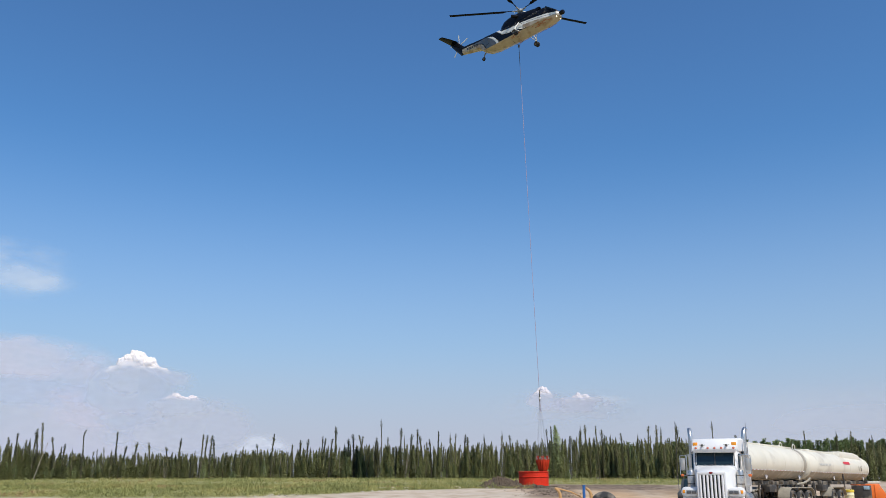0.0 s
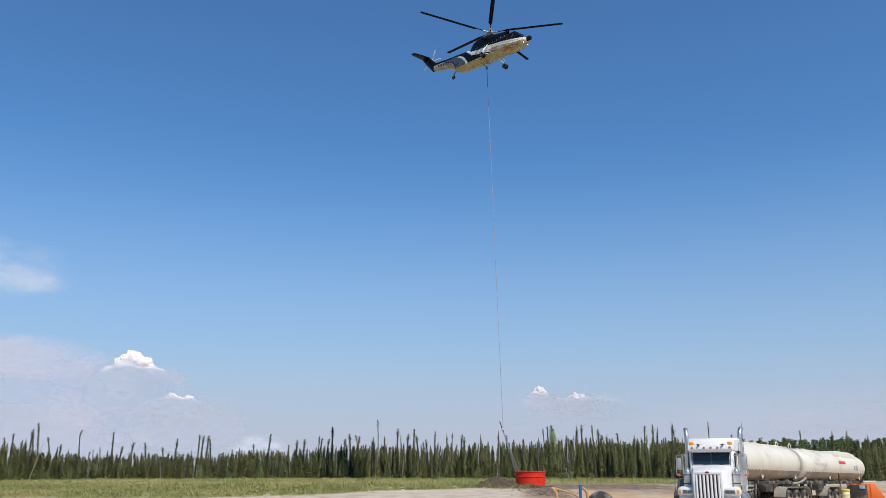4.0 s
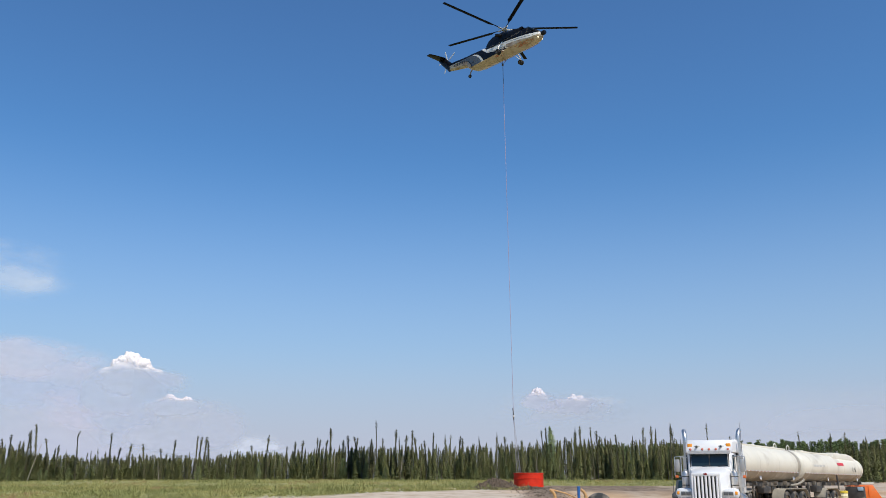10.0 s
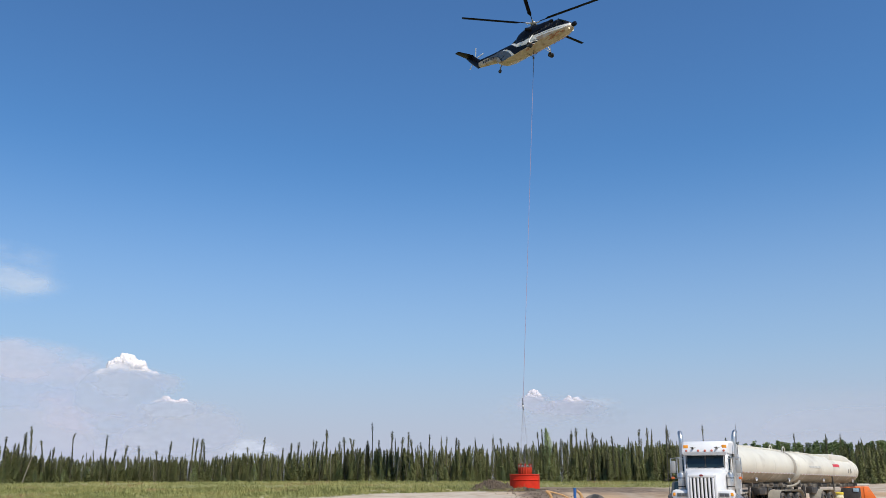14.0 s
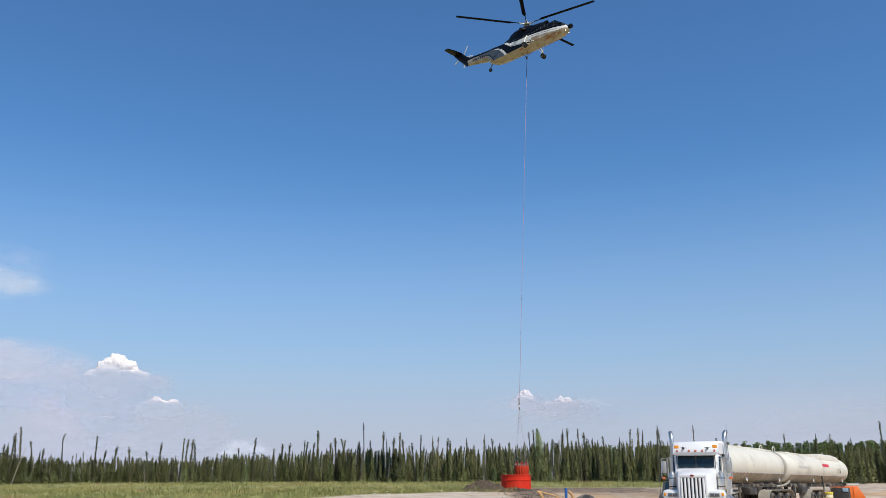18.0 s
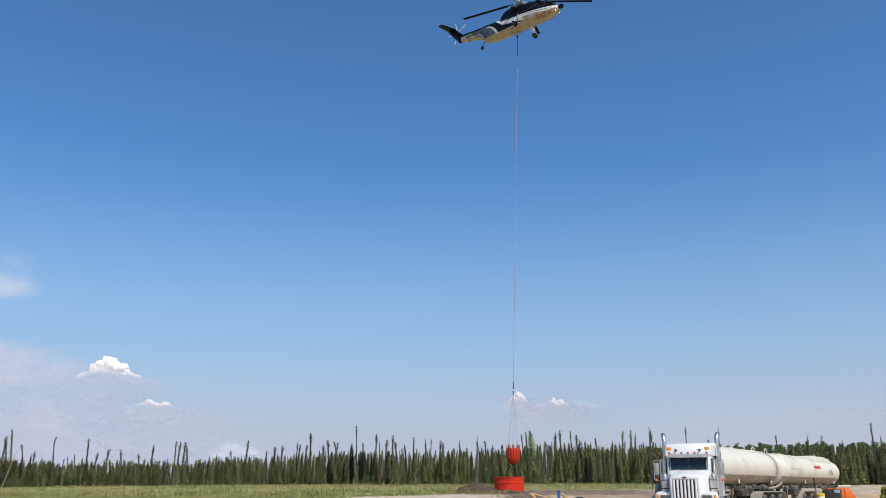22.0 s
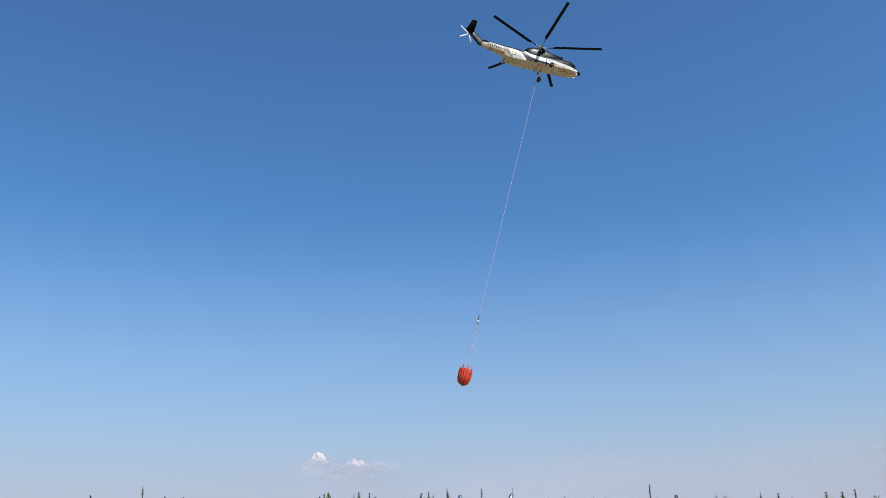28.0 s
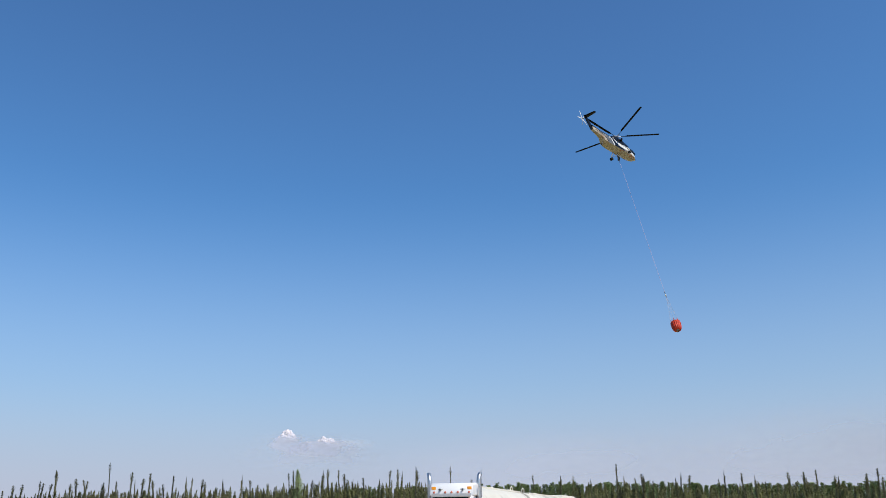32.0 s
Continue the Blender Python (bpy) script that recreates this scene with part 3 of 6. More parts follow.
def scatter(name, pool, material, count, rng, where, tall_of, tall, label):
    arrays = []
    for me in pool:
        v = np.empty(len(me.vertices) * 3, np.float32)
        me.vertices.foreach_get("co", v)
        f = np.empty(len(me.polygons) * 3, np.int32)
        me.polygons.foreach_get("vertices", f)
        arrays.append((v.reshape(-1, 3), f.reshape(-1, 3)))
    vv, ff, k = [], [], 0
    for i in range(count):
        az, deep = where()
        d = front_line(az) + deep
        x, y = d * math.sin(radians(az)), d * math.cos(radians(az))
        s, an = tall_of(az) / tall, rng.random() * 6.283
        v, f = arrays[rng.randrange(len(arrays))]
        c, q = math.cos(an), math.sin(an)
        p = np.stack([v[:, 0] * c - v[:, 1] * q + x, v[:, 0] * q + v[:, 1] * c + y, v[:, 2] * s + gz(x, y)], 1)
        vv.append(p), ff.append(f + k)
        k += len(v)
    vv, ff = np.concatenate(vv), np.concatenate(ff)
    me = bpy.data.meshes.new(name)
    me.vertices.add(len(vv)), me.loops.add(len(ff) * 3), me.polygons.add(len(ff))
    me.vertices.foreach_set("co", vv.ravel())
    me.loops.foreach_set("vertex_index", ff.ravel().astype(np.int32))
    me.polygons.foreach_set("loop_start", np.arange(0, len(ff) * 3, 3, dtype=np.int32))
    me.update(calc_edges=True)
    me.materials.append(material)
    return tagged(new(name, me), label, "woods", kind="stuff")


build_woods()


def build_grass():
    rng = random.Random(8)
    vs, fs = [], []
    for i in range(46000):
        y = 58 + 68 * rng.random() ** 0.8
        x = y * math.tan(radians(rng.uniform(-31, 50 if y > 95 else 12)))
        if y < edge_of_sand(x) + rng.uniform(-0.5, 1.5):
            continue
        z, h = gz(x, y), rng.uniform(0.08, 0.24) * (1 + 0.6 * noise.noise((x * 0.4, y * 0.25, 4)))
        for b in range(4):
            an, w = rng.random() * 6.283, rng.uniform(0.01, 0.03)
            px, py = x + rng.uniform(-0.25, 0.25), y + rng.uniform(-0.25, 0.25)
            k = len(vs)
            vs += [(px - w * math.cos(an), py - w * math.sin(an), z - 0.03), (px + w * math.cos(an), py + w * math.sin(an), z - 0.03),
                   (px + rng.uniform(-0.15, 0.15), py + rng.uniform(-0.15, 0.15), z + h * rng.uniform(0.6, 1.2))]
            fs.append((k, k + 1, k + 2))
    me = bpy.data.meshes.new("grass")
    me.from_pydata(vs, [], fs)
    me.materials.append(M_GRASS)
    tagged(new("grass", me), "tall yellow-green meadow grass", "grass", kind="stuff")


build_grass()


def build_weeds():
    """Bushy weeds all over the meadow, in drifts of olive, gold and rust."""
    rng = random.Random(14)
    vs, fs, kinds = [], [], []
    for i in range(21000):
        y = 60 + 64 * rng.random() ** 1.1
        x = y * math.tan(radians(rng.uniform(-31, 48 if y > 98 else 10)))
        if y < edge_of_sand(x) + 0.3:
            continue
        drift = 1.3 * noise.noise((x * 0.16, y * 0.07, 17)) + 0.7 * noise.noise((x * 0.6, y * 0.3, 27)) + rng.uniform(-0.25, 0.25)
        kind = 0 if drift < 0.06 else 1 if drift < 0.62 else 2
        z, h = gz(x, y), rng.uniform(0.12, 0.40) * (1 + 0.5 * noise.noise((x * 0.3, y * 0.15, 23)))
        if drift < -0.2 and rng.random() < 0.25:
            h *= 1.8
        for b in range(10):
            an, lean = rng.random() * 6.283, rng.uniform(0.1, 1.0)
            base = Vector((x + rng.uniform(-0.2, 0.2), y + rng.uniform(-0.2, 0.2), z - 0.02 + h * rng.uniform(0, 0.5)))
            w, k = Vector((-math.sin(an), math.cos(an), rng.uniform(-0.3, 0.3))) * rng.uniform(0.012, 0.03), len(vs)
            vs += [base + w, base - w, base + Vector((math.cos(an) * lean * h * 0.6, math.sin(an) * lean * h * 0.6, h * rng.uniform(0.2, 0.6)))]
            fs.append((k, k + 1, k + 2))
            kinds.append(kind)
    me = bpy.data.meshes.new("weeds")
    me.from_pydata(vs, [], fs)
    for m in (M_WEED, M_GOLDWEED, M_RUSTWEED):
        me.materials.append(m)
    me.polygons.foreach_set("material_index", kinds)
    tagged(new("weeds", me), "bushy olive and golden weeds among the meadow grass", "weeds", kind="stuff")


build_weeds()


# ---- water tank and earth ----
def build_tank():
    x, y = 9.05, 95.0
    t = thing("water_tank", pose(x, y, gz(x, y) - 0.08), "round open-topped red steel dip tank on bare soil", "water tank")
    h, r = 2.36 - gz(x, y) + 0.08, 1.58
    bm = fresh()
    lathe(bm, [(r - 0.03, 0), (r, 0.02), (r, h - 0.02), (r - 0.03, h), (r - 0.06, h - 0.02), (r - 0.06, 0.12), (0, 0.1)], n=48, cap=False)
    part("shell", bm, M_RED, t)
    for z, w in ((0.16, 0.10), (h * 0.66, 0.07), (h - 0.06, 0.10)):
        bm = fresh()
        lathe(bm, [(r, z - w / 2), (r + 0.045, z - w / 2 + 0.01), (r + 0.055, z), (r + 0.045, z + w / 2 - 0.01), (r, z + w / 2)], n=48, cap=False)
        part("hoop", bm, M_RED, t)
    bm = fresh()
    lathe(bm, [(0.001, h - 0.35), (r - 0.07, h - 0.35)], n=40, cap=False)
    part("water_surface", bm, glass("tank_water", (0.03, 0.06, 0.06), 0.05), t, "dark still water")


build_tank()


def mound(name, cx, cy, w, d, h, seed, label):
    rng = random.Random(seed)
    n, vs, fs = 60, [], []
    for j in range(n + 1):
        for i in range(n + 1):
            u, v = i / n * 2 - 1, j / n * 2 - 1
            x, y = cx + u * w, cy + v * d
            k = max(0, 1 - math.hypot(u, v))
            lump = 0.3 + 1.5 * abs(noise.noise((x * 0.9 + seed, y * 0.9, 1))) + 0.9 * abs(noise.noise((x * 2.2, y * 2.2, seed))) + 0.5 * abs(noise.noise((x * 5, y * 5, seed)))
            vs.append((x - cx, y - cy, gz(x, y) - 0.06 + h * (k ** 0.45) * lump))
            if i < n and j < n:
                q = j * (n + 1) + i
                fs.append((q, q + 1, q + n + 2, q + n + 1))
    me = bpy.data.meshes.new(name)
    me.from_pydata(vs, [], fs)
    me.materials.append(M_SOIL)
    ob = new(name, me)
    ob.location = (cx, cy, 0)
    return tagged(ob, label, "earth pile")


mound("earth_pile", 5.1, 86.5, 2.2, 1.8, 0.95, 3, "dark heap of dug-out soil beside the red tank")
mound("earth_pile", 8.3, 85.0, 3.0, 1.8, 0.4, 9, "low spread of dark soil clods before the tank")


def build_clods():
    """Loose lumps of soil strewn round the heap, and along the lip of the sand."""
    rng = random.Random(33)
    vs, fs = [], []
    for i in range(1350):
        if i < 900:
            x, y, s = rng.gauss(6.0, 1.7), rng.gauss(85, 1.3), rng.uniform(0.05, 0.28)
        else:
            y, s = rng.uniform(62, 86), rng.uniform(0.02, 0.075)
            x = 7.4 + 0.085 * (y - 64) + rng.gauss(0, 1.2)
        if y > edge_of_sand(x) + 9:
            continue
        z, k = gz(x, y), len(vs)
        if i < 900:
            u = math.hypot((x - 5.1) / 2.1, (y - 86.5) / 1.8)
            z += 0.9 * max(0, 1 - u) ** 0.65
        turn = rng.random() * 6.283
        for j in range(5):
            an = turn + j * 1.2566
            q = s * rng.uniform(0.7, 1.3)
            vs.append((x + q * math.cos(an), y + q * math.sin(an), z - 0.03))
        for j in range(3):
            an = turn + j * 2.094
            q = s * rng.uniform(0.3, 0.7)
            vs.append((x + q * math.cos(an), y + q * math.sin(an), z + s * rng.uniform(0.5, 1.1)))
        for a, b, c in ((0, 1, 5), (1, 6, 5), (1, 2, 6), (2, 3, 6), (3, 7, 6), (3, 4, 7), (4, 0, 5), (4, 5, 7), (5, 6, 7)):
            fs.append((k + a, k + b, k + c))
    me = bpy.data.meshes.new("soil_clods")
    me.from_pydata(vs, [], fs)
    me.materials.append(M_SOIL)
    tagged(new("soil_clods", me), "loose dark soil clods strewn over the sand", "soil", kind="stuff")


build_clods()


def build_stones():
    rng = random.Random(21)
    shapes = []
    for k in range(4):
        bm = fresh()
        bmesh.ops.create_icosphere(bm, subdivisions=1, radius=0.5)
        for v in bm.verts:
            v.co *= 0.75 + 0.5 * rng.random()
            v.co.z *= 0.6
        shapes.append(mesh_of("stone", bm, M_STONE))
    for i in range(34):
        x = rng.uniform(-14, 6)
        y = min(edge_of_sand(x), 82) + rng.uniform(-1.2, 0.8)
        s = rng.uniform(0.08, 0.26)
        ob = new("stone", shapes[i % 4])
        ob.matrix_world = Matrix.Translation((x, y, gz(x, y) + 0.1 * s)) @ pose(0, 0, 0, rng.uniform(-20, 20), 0, rng.random() * 360) @ Matrix.Diagonal((s * 1.4, s, s, 1))
        tagged(ob, "small pale stone at the edge of the sand", "stone", group="stones along the sand's edge")
    for i, (x, y, l, a) in enumerate(((0.6, 78.0, 0.9, 8), (-3.6, 75.5, 0.7, -20), (-4.6, 74.0, 0.4, 30), (-5.6, 74.5, 0.9, 12))):
        bm = fresh()
        tube(bm, [(-l / 2, 0, 0.07), (0, 0.03, 0.09), (l / 2, 0, 0.06)], [0.06, 0.075, 0.05], 8)
        ob = new("log", mesh_of("log", bm, M_WOOD))
        ob.matrix_world = pose(x, y, gz(x, y), 0, 0, a)
        tagged(ob, "short weathered pale log lying in the grass", "log", group="logs along the sand's edge")


build_stones()


# ---- wheels ----
def wheel_meshes(r, w, rubber=None, disc=None):
    bm = fresh()
    k = w / 2
    lathe(bm, [(r * 0.56, -k * 0.8), (r * 0.62, -k), (r * 0.9, -k), (r * 0.98, -k * 0.8), (r, -k * 0.45), (r, k * 0.45), (r * 0.98, k * 0.8), (r * 0.9, k), (r * 0.62, k), (r * 0.56, k * 0.8)], "y", 28, cap=False)
    tyre = mesh_of("tyre", bm, rubber or M_RUBBER)
    bm = fresh()
    lathe(bm, [(r * 0.56, -k * 0.75), (r * 0.5, -k * 0.6), (r * 0.3, -k * 0.2), (r * 0.18, -k * 0.75), (r * 0.12, -k * 0.9), (0, -k * 0.92)], "y", 20, cap=False)
    lathe(bm, [(r * 0.56, k * 0.75), (r * 0.5, k * 0.6), (r * 0.3, k * 0.2), (r * 0.18, k * 0.75), (r * 0.12, k * 0.9), (0, k * 0.92)], "y", 20, cap=False)
    for i in range(8):
        an = i * math.pi / 4
        for s in (-1, 1):
            tube(bm, [(math.cos(an) * r * 0.24, s * k * 0.35, math.sin(an) * r * 0.24), (math.cos(an) * r * 0.24, s * k * 0.5, math.sin(an) * r * 0.24)], 0.018, 5)
    return tyre, mesh_of("rim", bm, disc or M_GREYMETAL)


TRUCK_WHEEL = wheel_meshes(0.51, 0.28)
DUAL_WHEEL = wheel_meshes(0.50, 0.56, None, M_DUSTY)


def add_wheel(parent, x, y, z, meshes):
    w = shared("wheel", meshes[0], parent, pose(x, y, z))
    shared("rim", meshes[1], w, Matrix())
    return w


# ---- tractor ----
def build_tractor():
    t = thing("semi_truck", pose(10.58, 36.0, 0, 0, 0, -112.5), "white long-nosed tractor unit with chrome grille and twin stacks", "truck")
    # chassis
    bm = fresh()
    for s in (-1, 1):
        box(bm, (-4.7, s * 0.43, 0.85), (8.9, 0.09, 0.26), 0.01)
    for x in (-1.0, -3.0, -5.4, -7.6):
        box(bm, (x, 0, 0.85), (0.12, 0.86, 0.2), 0.01)
    part("chassis", bm, M_DARKMETAL, t)
    # hood: lofted, narrow at the grille
    bm = fresh()
    loops = []
    for x, hw, top in ((-0.18, 0.56, 1.80), (-0.3, 0.62, 1.86), (-1.1, 0.72, 1.95), (-1.95, 0.86, 2.08)):
        loops.append([(x, -hw, 0.85), (x, -hw, top - 0.22), (x, -hw + 0.07, top - 0.08), (x, -hw * 0.6, top), (x, 0, top + 0.025), (x, hw * 0.6, top), (x, hw - 0.07, top - 0.08), (x, hw, top - 0.22), (x, hw, 0.85)])
    rings(bm, loops)
    part("hood", bm, M_WHITE, t)
    # grille surround with its upright bars
    bm = fresh()
    for s in (-1, 1):
        box(bm, (-0.12, s * 0.53, 1.22), (0.14, 0.09, 1.05), 0.03)
    box(bm, (-0.12, 0, 1.77), (0.14, 1.15, 0.13), 0.04)
    box(bm, (-0.12, 0, 0.70), (0.14, 1.15, 0.09), 0.03)
    part("grille_surround", bm, M_WHITE, t)
    bm = fresh()
    box(bm, (-0.16, 0, 1.22), (0.03, 1.0, 1.0))
    part("grille_mesh", bm, M_GRILLE, t)
    bm = fresh()
    tube(bm, [(-0.07, 0, 0.70), (-0.04, 0, 1.2), (-0.07, 0, 1.70)], 0.045, 8)
    bar = mesh_of("grille_bar", bm, M_WHITE)
    for i in range(7):
        shared("grille_bar", bar, t, pose(0, -0.435 + i * 0.145, 0))
    bm = fresh()
    lathe(bm, [(0.001, 0), (0.10, 0.0), (0.10, 0.02), (0.001, 0.035)], "x", 16, (-0.055, 0, 1.79), cap=False)
    for v in bm.verts:
        v.co.z, v.co.y = 1.79 + (v.co.z - 1.79) * 0.42, v.co.y * 0.8
    part("badge", bm, M_EMBLEM, t, "small dark oval emblem")
    bm = fresh()
    prism(bm, [(0.06, 0.32), (0.1, 0.4), (0.1, 0.66), (0.05, 0.72), (-0.12, 0.72), (-0.12, 0.32)], -1.2, 1.2, 0.02)
    part("bumper", bm, M_CHROME, t)
    # fenders, headlamps and indicators
    for s in (-1, 1):
        bm = fresh()
        loops = []
        for k in range(9):
            an = radians(200 - k * 26)
            x, z = -0.98 + math.cos(an) * -0.70, 0.55 + max(-0.15, math.sin(an)) * 0.68
            loops.append([(x, s * 0.58, z), (x, s * 1.14, z - 0.02), (x, s * 1.2, z - 0.1), (x * 0.99 - 0.01, s * 1.12, z - 0.12), (x * 0.99 - 0.01, s * 0.58, z - 0.10)])
        rings(bm, loops)
        part("fender", bm, M_WHITE, t)
        bm = fresh()
        box(bm, (-0.44, s * 0.89, 1.04), (0.56, 0.72, 0.40), 0.17)
        lamp = part("headlight_pod", bm, M_WHITE, t)
        bm = fresh()
        box(bm, (-0.168, s * 0.82, 1.03), (0.03, 0.42, 0.17), 0.012)
        part("bezel", bm, M_GREYMETAL, lamp)
        for y in (0.73, 0.92):
            bm = fresh()
            box(bm, (-0.150, s * y, 1.03), (0.03, 0.17, 0.12), 0.012)
            part("lens", bm, M_CLEAR, lamp, "dark rectangular lens")
        bm = fresh()
        box(bm, (-0.20, s * 1.12, 1.05), (0.09, 0.13, 0.14), 0.04)
        part("indicator", bm, M_AMBER, lamp, "amber turn light")
        add_wheel(t, -0.98, s * 1.03, 0.51, TRUCK_WHEEL)
        for x in (-6.9, -8.25):
            add_wheel(t, x, s * 0.93, 0.50, DUAL_WHEEL)
        # exhaust stack with heat shield and turned-out tip
        bm = fresh()
        tube(bm, [(-3.42, s * 1.13, 0.95), (-3.42, s * 1.13, 3.25), (-3.43, s * 1.135, 3.40), (-3.48, s * 1.15, 3.53), (-3.57, s * 1.17, 3.64), (-3.70, s * 1.20, 3.70)], 0.098, 16)
        stack = part("exhaust_pipe", bm, M_STACK, t, "tall chrome stack with curved tip")
        bm = fresh()
        tube(bm, [(-3.42, s * 1.13, 1.25), (-3.42, s * 1.13, 2.62)], 0.15, 16)
        for z in (1.3, 1.9, 2.57):
            lathe(bm, [(0.151, z - 0.03), (0.16, z), (0.151, z + 0.03)], "z", 16, (-3.42, s * 1.13, 0), cap=False)
        part("heat_shield", bm, M_STACK, stack)
        # air cleaner beside the cowl
        bm = fresh()
        lathe(bm, [(0.001, 1.16), (0.13, 1.17), (0.15, 1.22), (0.15, 1.82), (0.12, 1.90), (0.07, 1.93), (0.07, 2.0), (0.001, 2.01)], "z", 20, (-1.72, s * 1.0, 0), cap=False)
        can = part("air_cleaner", bm, M_STACK, t, "chrome air cleaner canister")
        bm = fresh()
        for z in (1.35, 1.7):
            lathe(bm, [(0.151, z - 0.02), (0.157, z), (0.151, z + 0.02)], "z", 20, (-1.72, s * 1.0, 0), cap=False)
        part("clamp", bm, M_DARKMETAL, can)
        # mirror: frame, arms, head
        bm = fresh()
        tube(bm, [(-2.0, s * 1.02, 2.56), (-1.95, s * 1.44, 2.52), (-1.95, s * 1.46, 1.72), (-2.0, s * 1.02, 1.66)], 0.018, 6)
        tube(bm, [(-1.95, s * 1.2, 2.54), (-1.95, s * 1.2, 1.69)], 0.016, 6)
        tube(bm, [(-1.97, s * 0.92, 2.5), (-1.9, s * 1.16, 2.5), (-1.9, s * 1.17, 1.78), (-1.97, s * 0.92, 1.75)], 0.018, 6)
        mir = part("mirror", bm, M_STACK, t)
        bm = fresh()
        box(bm, (-1.95, s * 1.33, 2.16), (0.07, 0.2, 0.52), 0.03)
        part("mirror_head", bm, M_GREYMETAL, mir)
        bm = fresh()
        box(bm, (-1.95, s * 1.38, 1.70), (0.07, 0.14, 0.11), 0.03)
        part("mirror_lamp", bm, M_MARKER, mir, "orange-red marker lamp")
        # fuel tank and steps
        bm = fresh()
        lathe(bm, [(0.001, -4.6), (0.3, -4.58), (0.33, -4.5), (0.33, -2.75), (0.3, -2.67), (0.001, -2.65)], "x", 24, (0, s * 0.98, 0.72), cap=False)
        ft = part("fuel_tank", bm, M_STACK, t)
        bm = fresh()
        for x in (-3.0, -3.6, -4.2):
            lathe(bm, [(0.335, x - 0.03), (0.342, x), (0.335, x + 0.03)], "x", 24, (0, s * 0.98, 0.72), cap=False)
        part("strap", bm, M_DARKMETAL, ft)
    bm = fresh()
    tube(bm, [(-3.05, 1.02, 2.72), (-3.05, 1.03, 2.95), (-3.09, 1.01, 3.08), (-3.2, 0.98, 3.17), (-3.34, 0.96, 3.2)], 0.085, 14)
    part("intake_elbow", bm, M_STACK, t, "curved chrome intake pipe")
    # cab
    bm = fresh()
    loops = []
    for x, lo, hi, hw in ((-1.95, 1.0, 2.08, 0.87), (-1.98, 1.0, 2.12, 0.89), (-2.12, 1.0, 2.66, 0.89), (-2.22, 1.0, 2.78, 0.92), (-3.35, 1.0, 2.82, 1.0)):
        loops.append([(x, -hw, lo), (x, -hw, hi - 0.12), (x, -hw + 0.05, hi - 0.02), (x, -hw + 0.15, hi), (x, hw - 0.15, hi), (x, hw - 0.05, hi - 0.02), (x, hw, hi - 0.12), (x, hw, lo)])
    rings(bm, loops)
    cab = part("cab", bm, M_WHITE, t)
    bm = fresh()
    box(bm, (-4.3, 0, 1.98), (1.5, 2.42, 2.0), 0.10)
    part("sleeper", bm, M_WHITE, t)
    # roof box above the windscreen, with lamps
    bm = fresh()
    loops = []
    for x, hi in ((-2.2, 2.80), (-2.28, 3.10), (-2.45, 3.24), (-3.2, 3.28), (-4.95, 3.28)):
        w = 0.95 + 0.2 * ss(-2.4, -3.5, x)
        loops.append([(x, -w, 2.72), (x, -w, hi - 0.08), (x, -w + 0.08, hi), (x, w - 0.08, hi), (x, w, hi - 0.08), (x, w, 2.72)])
    rings(bm, loops)
    roof = part("roof_fairing", bm, M_WHITE, t)
    for y in (-0.78, -0.28, 0.0, 0.28, 0.78):
        bm = fresh()
        lathe(bm, [(0.055, 0), (0.05, 0.05), (0.001, 0.07)], "x", 10, (-2.24, y, 2.84), cap=False)
        part("marker_lamp", bm, M_REDLENS, roof, "small orange-red roof marker lamp")
    for y in (-0.80, 0.80):
        bm = fresh()
        box(bm, (-2.3, y, 3.0), (0.12, 0.2, 0.17), 0.02)
        part("beacon", bm, M_AMBER, roof, "square amber beacon")
    for y in (-0.5, 0.5):
        bm = fresh()
        box(bm, (-2.28, y, 2.95), (0.08, 0.28, 0.10), 0.03)
        lathe(bm, [(0.06, 0), (0.02, 0.12), (0.05, 0.2)], "x", 10, (-2.24, y, 2.95), cap=False)
        part("air_horn", bm, M_GREYMETAL, roof)
    bm = fresh()
    for y in (-0.385, 0.385):
        box(bm, (-2.055, y, 2.40), (0.02, 0.735, 0.56), 0.0, pose(0, 0, 0, 0, -14, 0))
    part("windscreen", bm, M_GLASS, cab, "dark two-piece windscreen")
    bm = fresh()
    box(bm, (-2.06, 0, 2.41), (0.03, 0.05, 0.6), 0, pose(0, 0, 0, 0, -14, 0))
    for y in (-0.79, 0.79):
        box(bm, (-2.06, y, 2.40), (0.03, 0.04, 0.60), 0, pose(0, 0, 0, 0, -14, 0))
    box(bm, (-1.98, 0, 2.10), (0.03, 1.6, 0.03))
    part("windscreen_frame", bm, M_DARKMETAL, cab)
    bm = fresh()
    prism(bm, [(-2.02, 2.70), (-1.86, 2.63), (-1.84, 2.65), (-2.10, 2.78)], -0.88, 0.88)
    part("sun_visor", bm, M_GREYMETAL, cab)
    for y in (-0.3, 0.35):
        bm = fresh()
        tube(bm, [(-1.97, y, 2.12), (-1.97, y + 0.35, 2.18)], 0.012, 5)
        part("wiper", bm, M_BAR, cab)
    for s in (-1, 1):
        bm = fresh()
        prism(bm, [(-2.2, 1.98), (-2.3, 2.6), (-2.95, 2.6), (-2.95, 1.98)], s * 0.93, s * 0.985)
        part("side_window", bm, M_GLASS, cab, "dark side window")
        bm = fresh()
        box(bm, (-2.6, s * 0.955, 1.48), (0.95, 0.06, 0.85), 0.01)
        d = part("door", bm, M_WHITE, cab)
        bm = fresh()
        box(bm, (-2.95, s * 1.0, 1.75), (0.14, 0.04, 0.04), 0.01)
        part("handle", bm, M_CHROME, d)
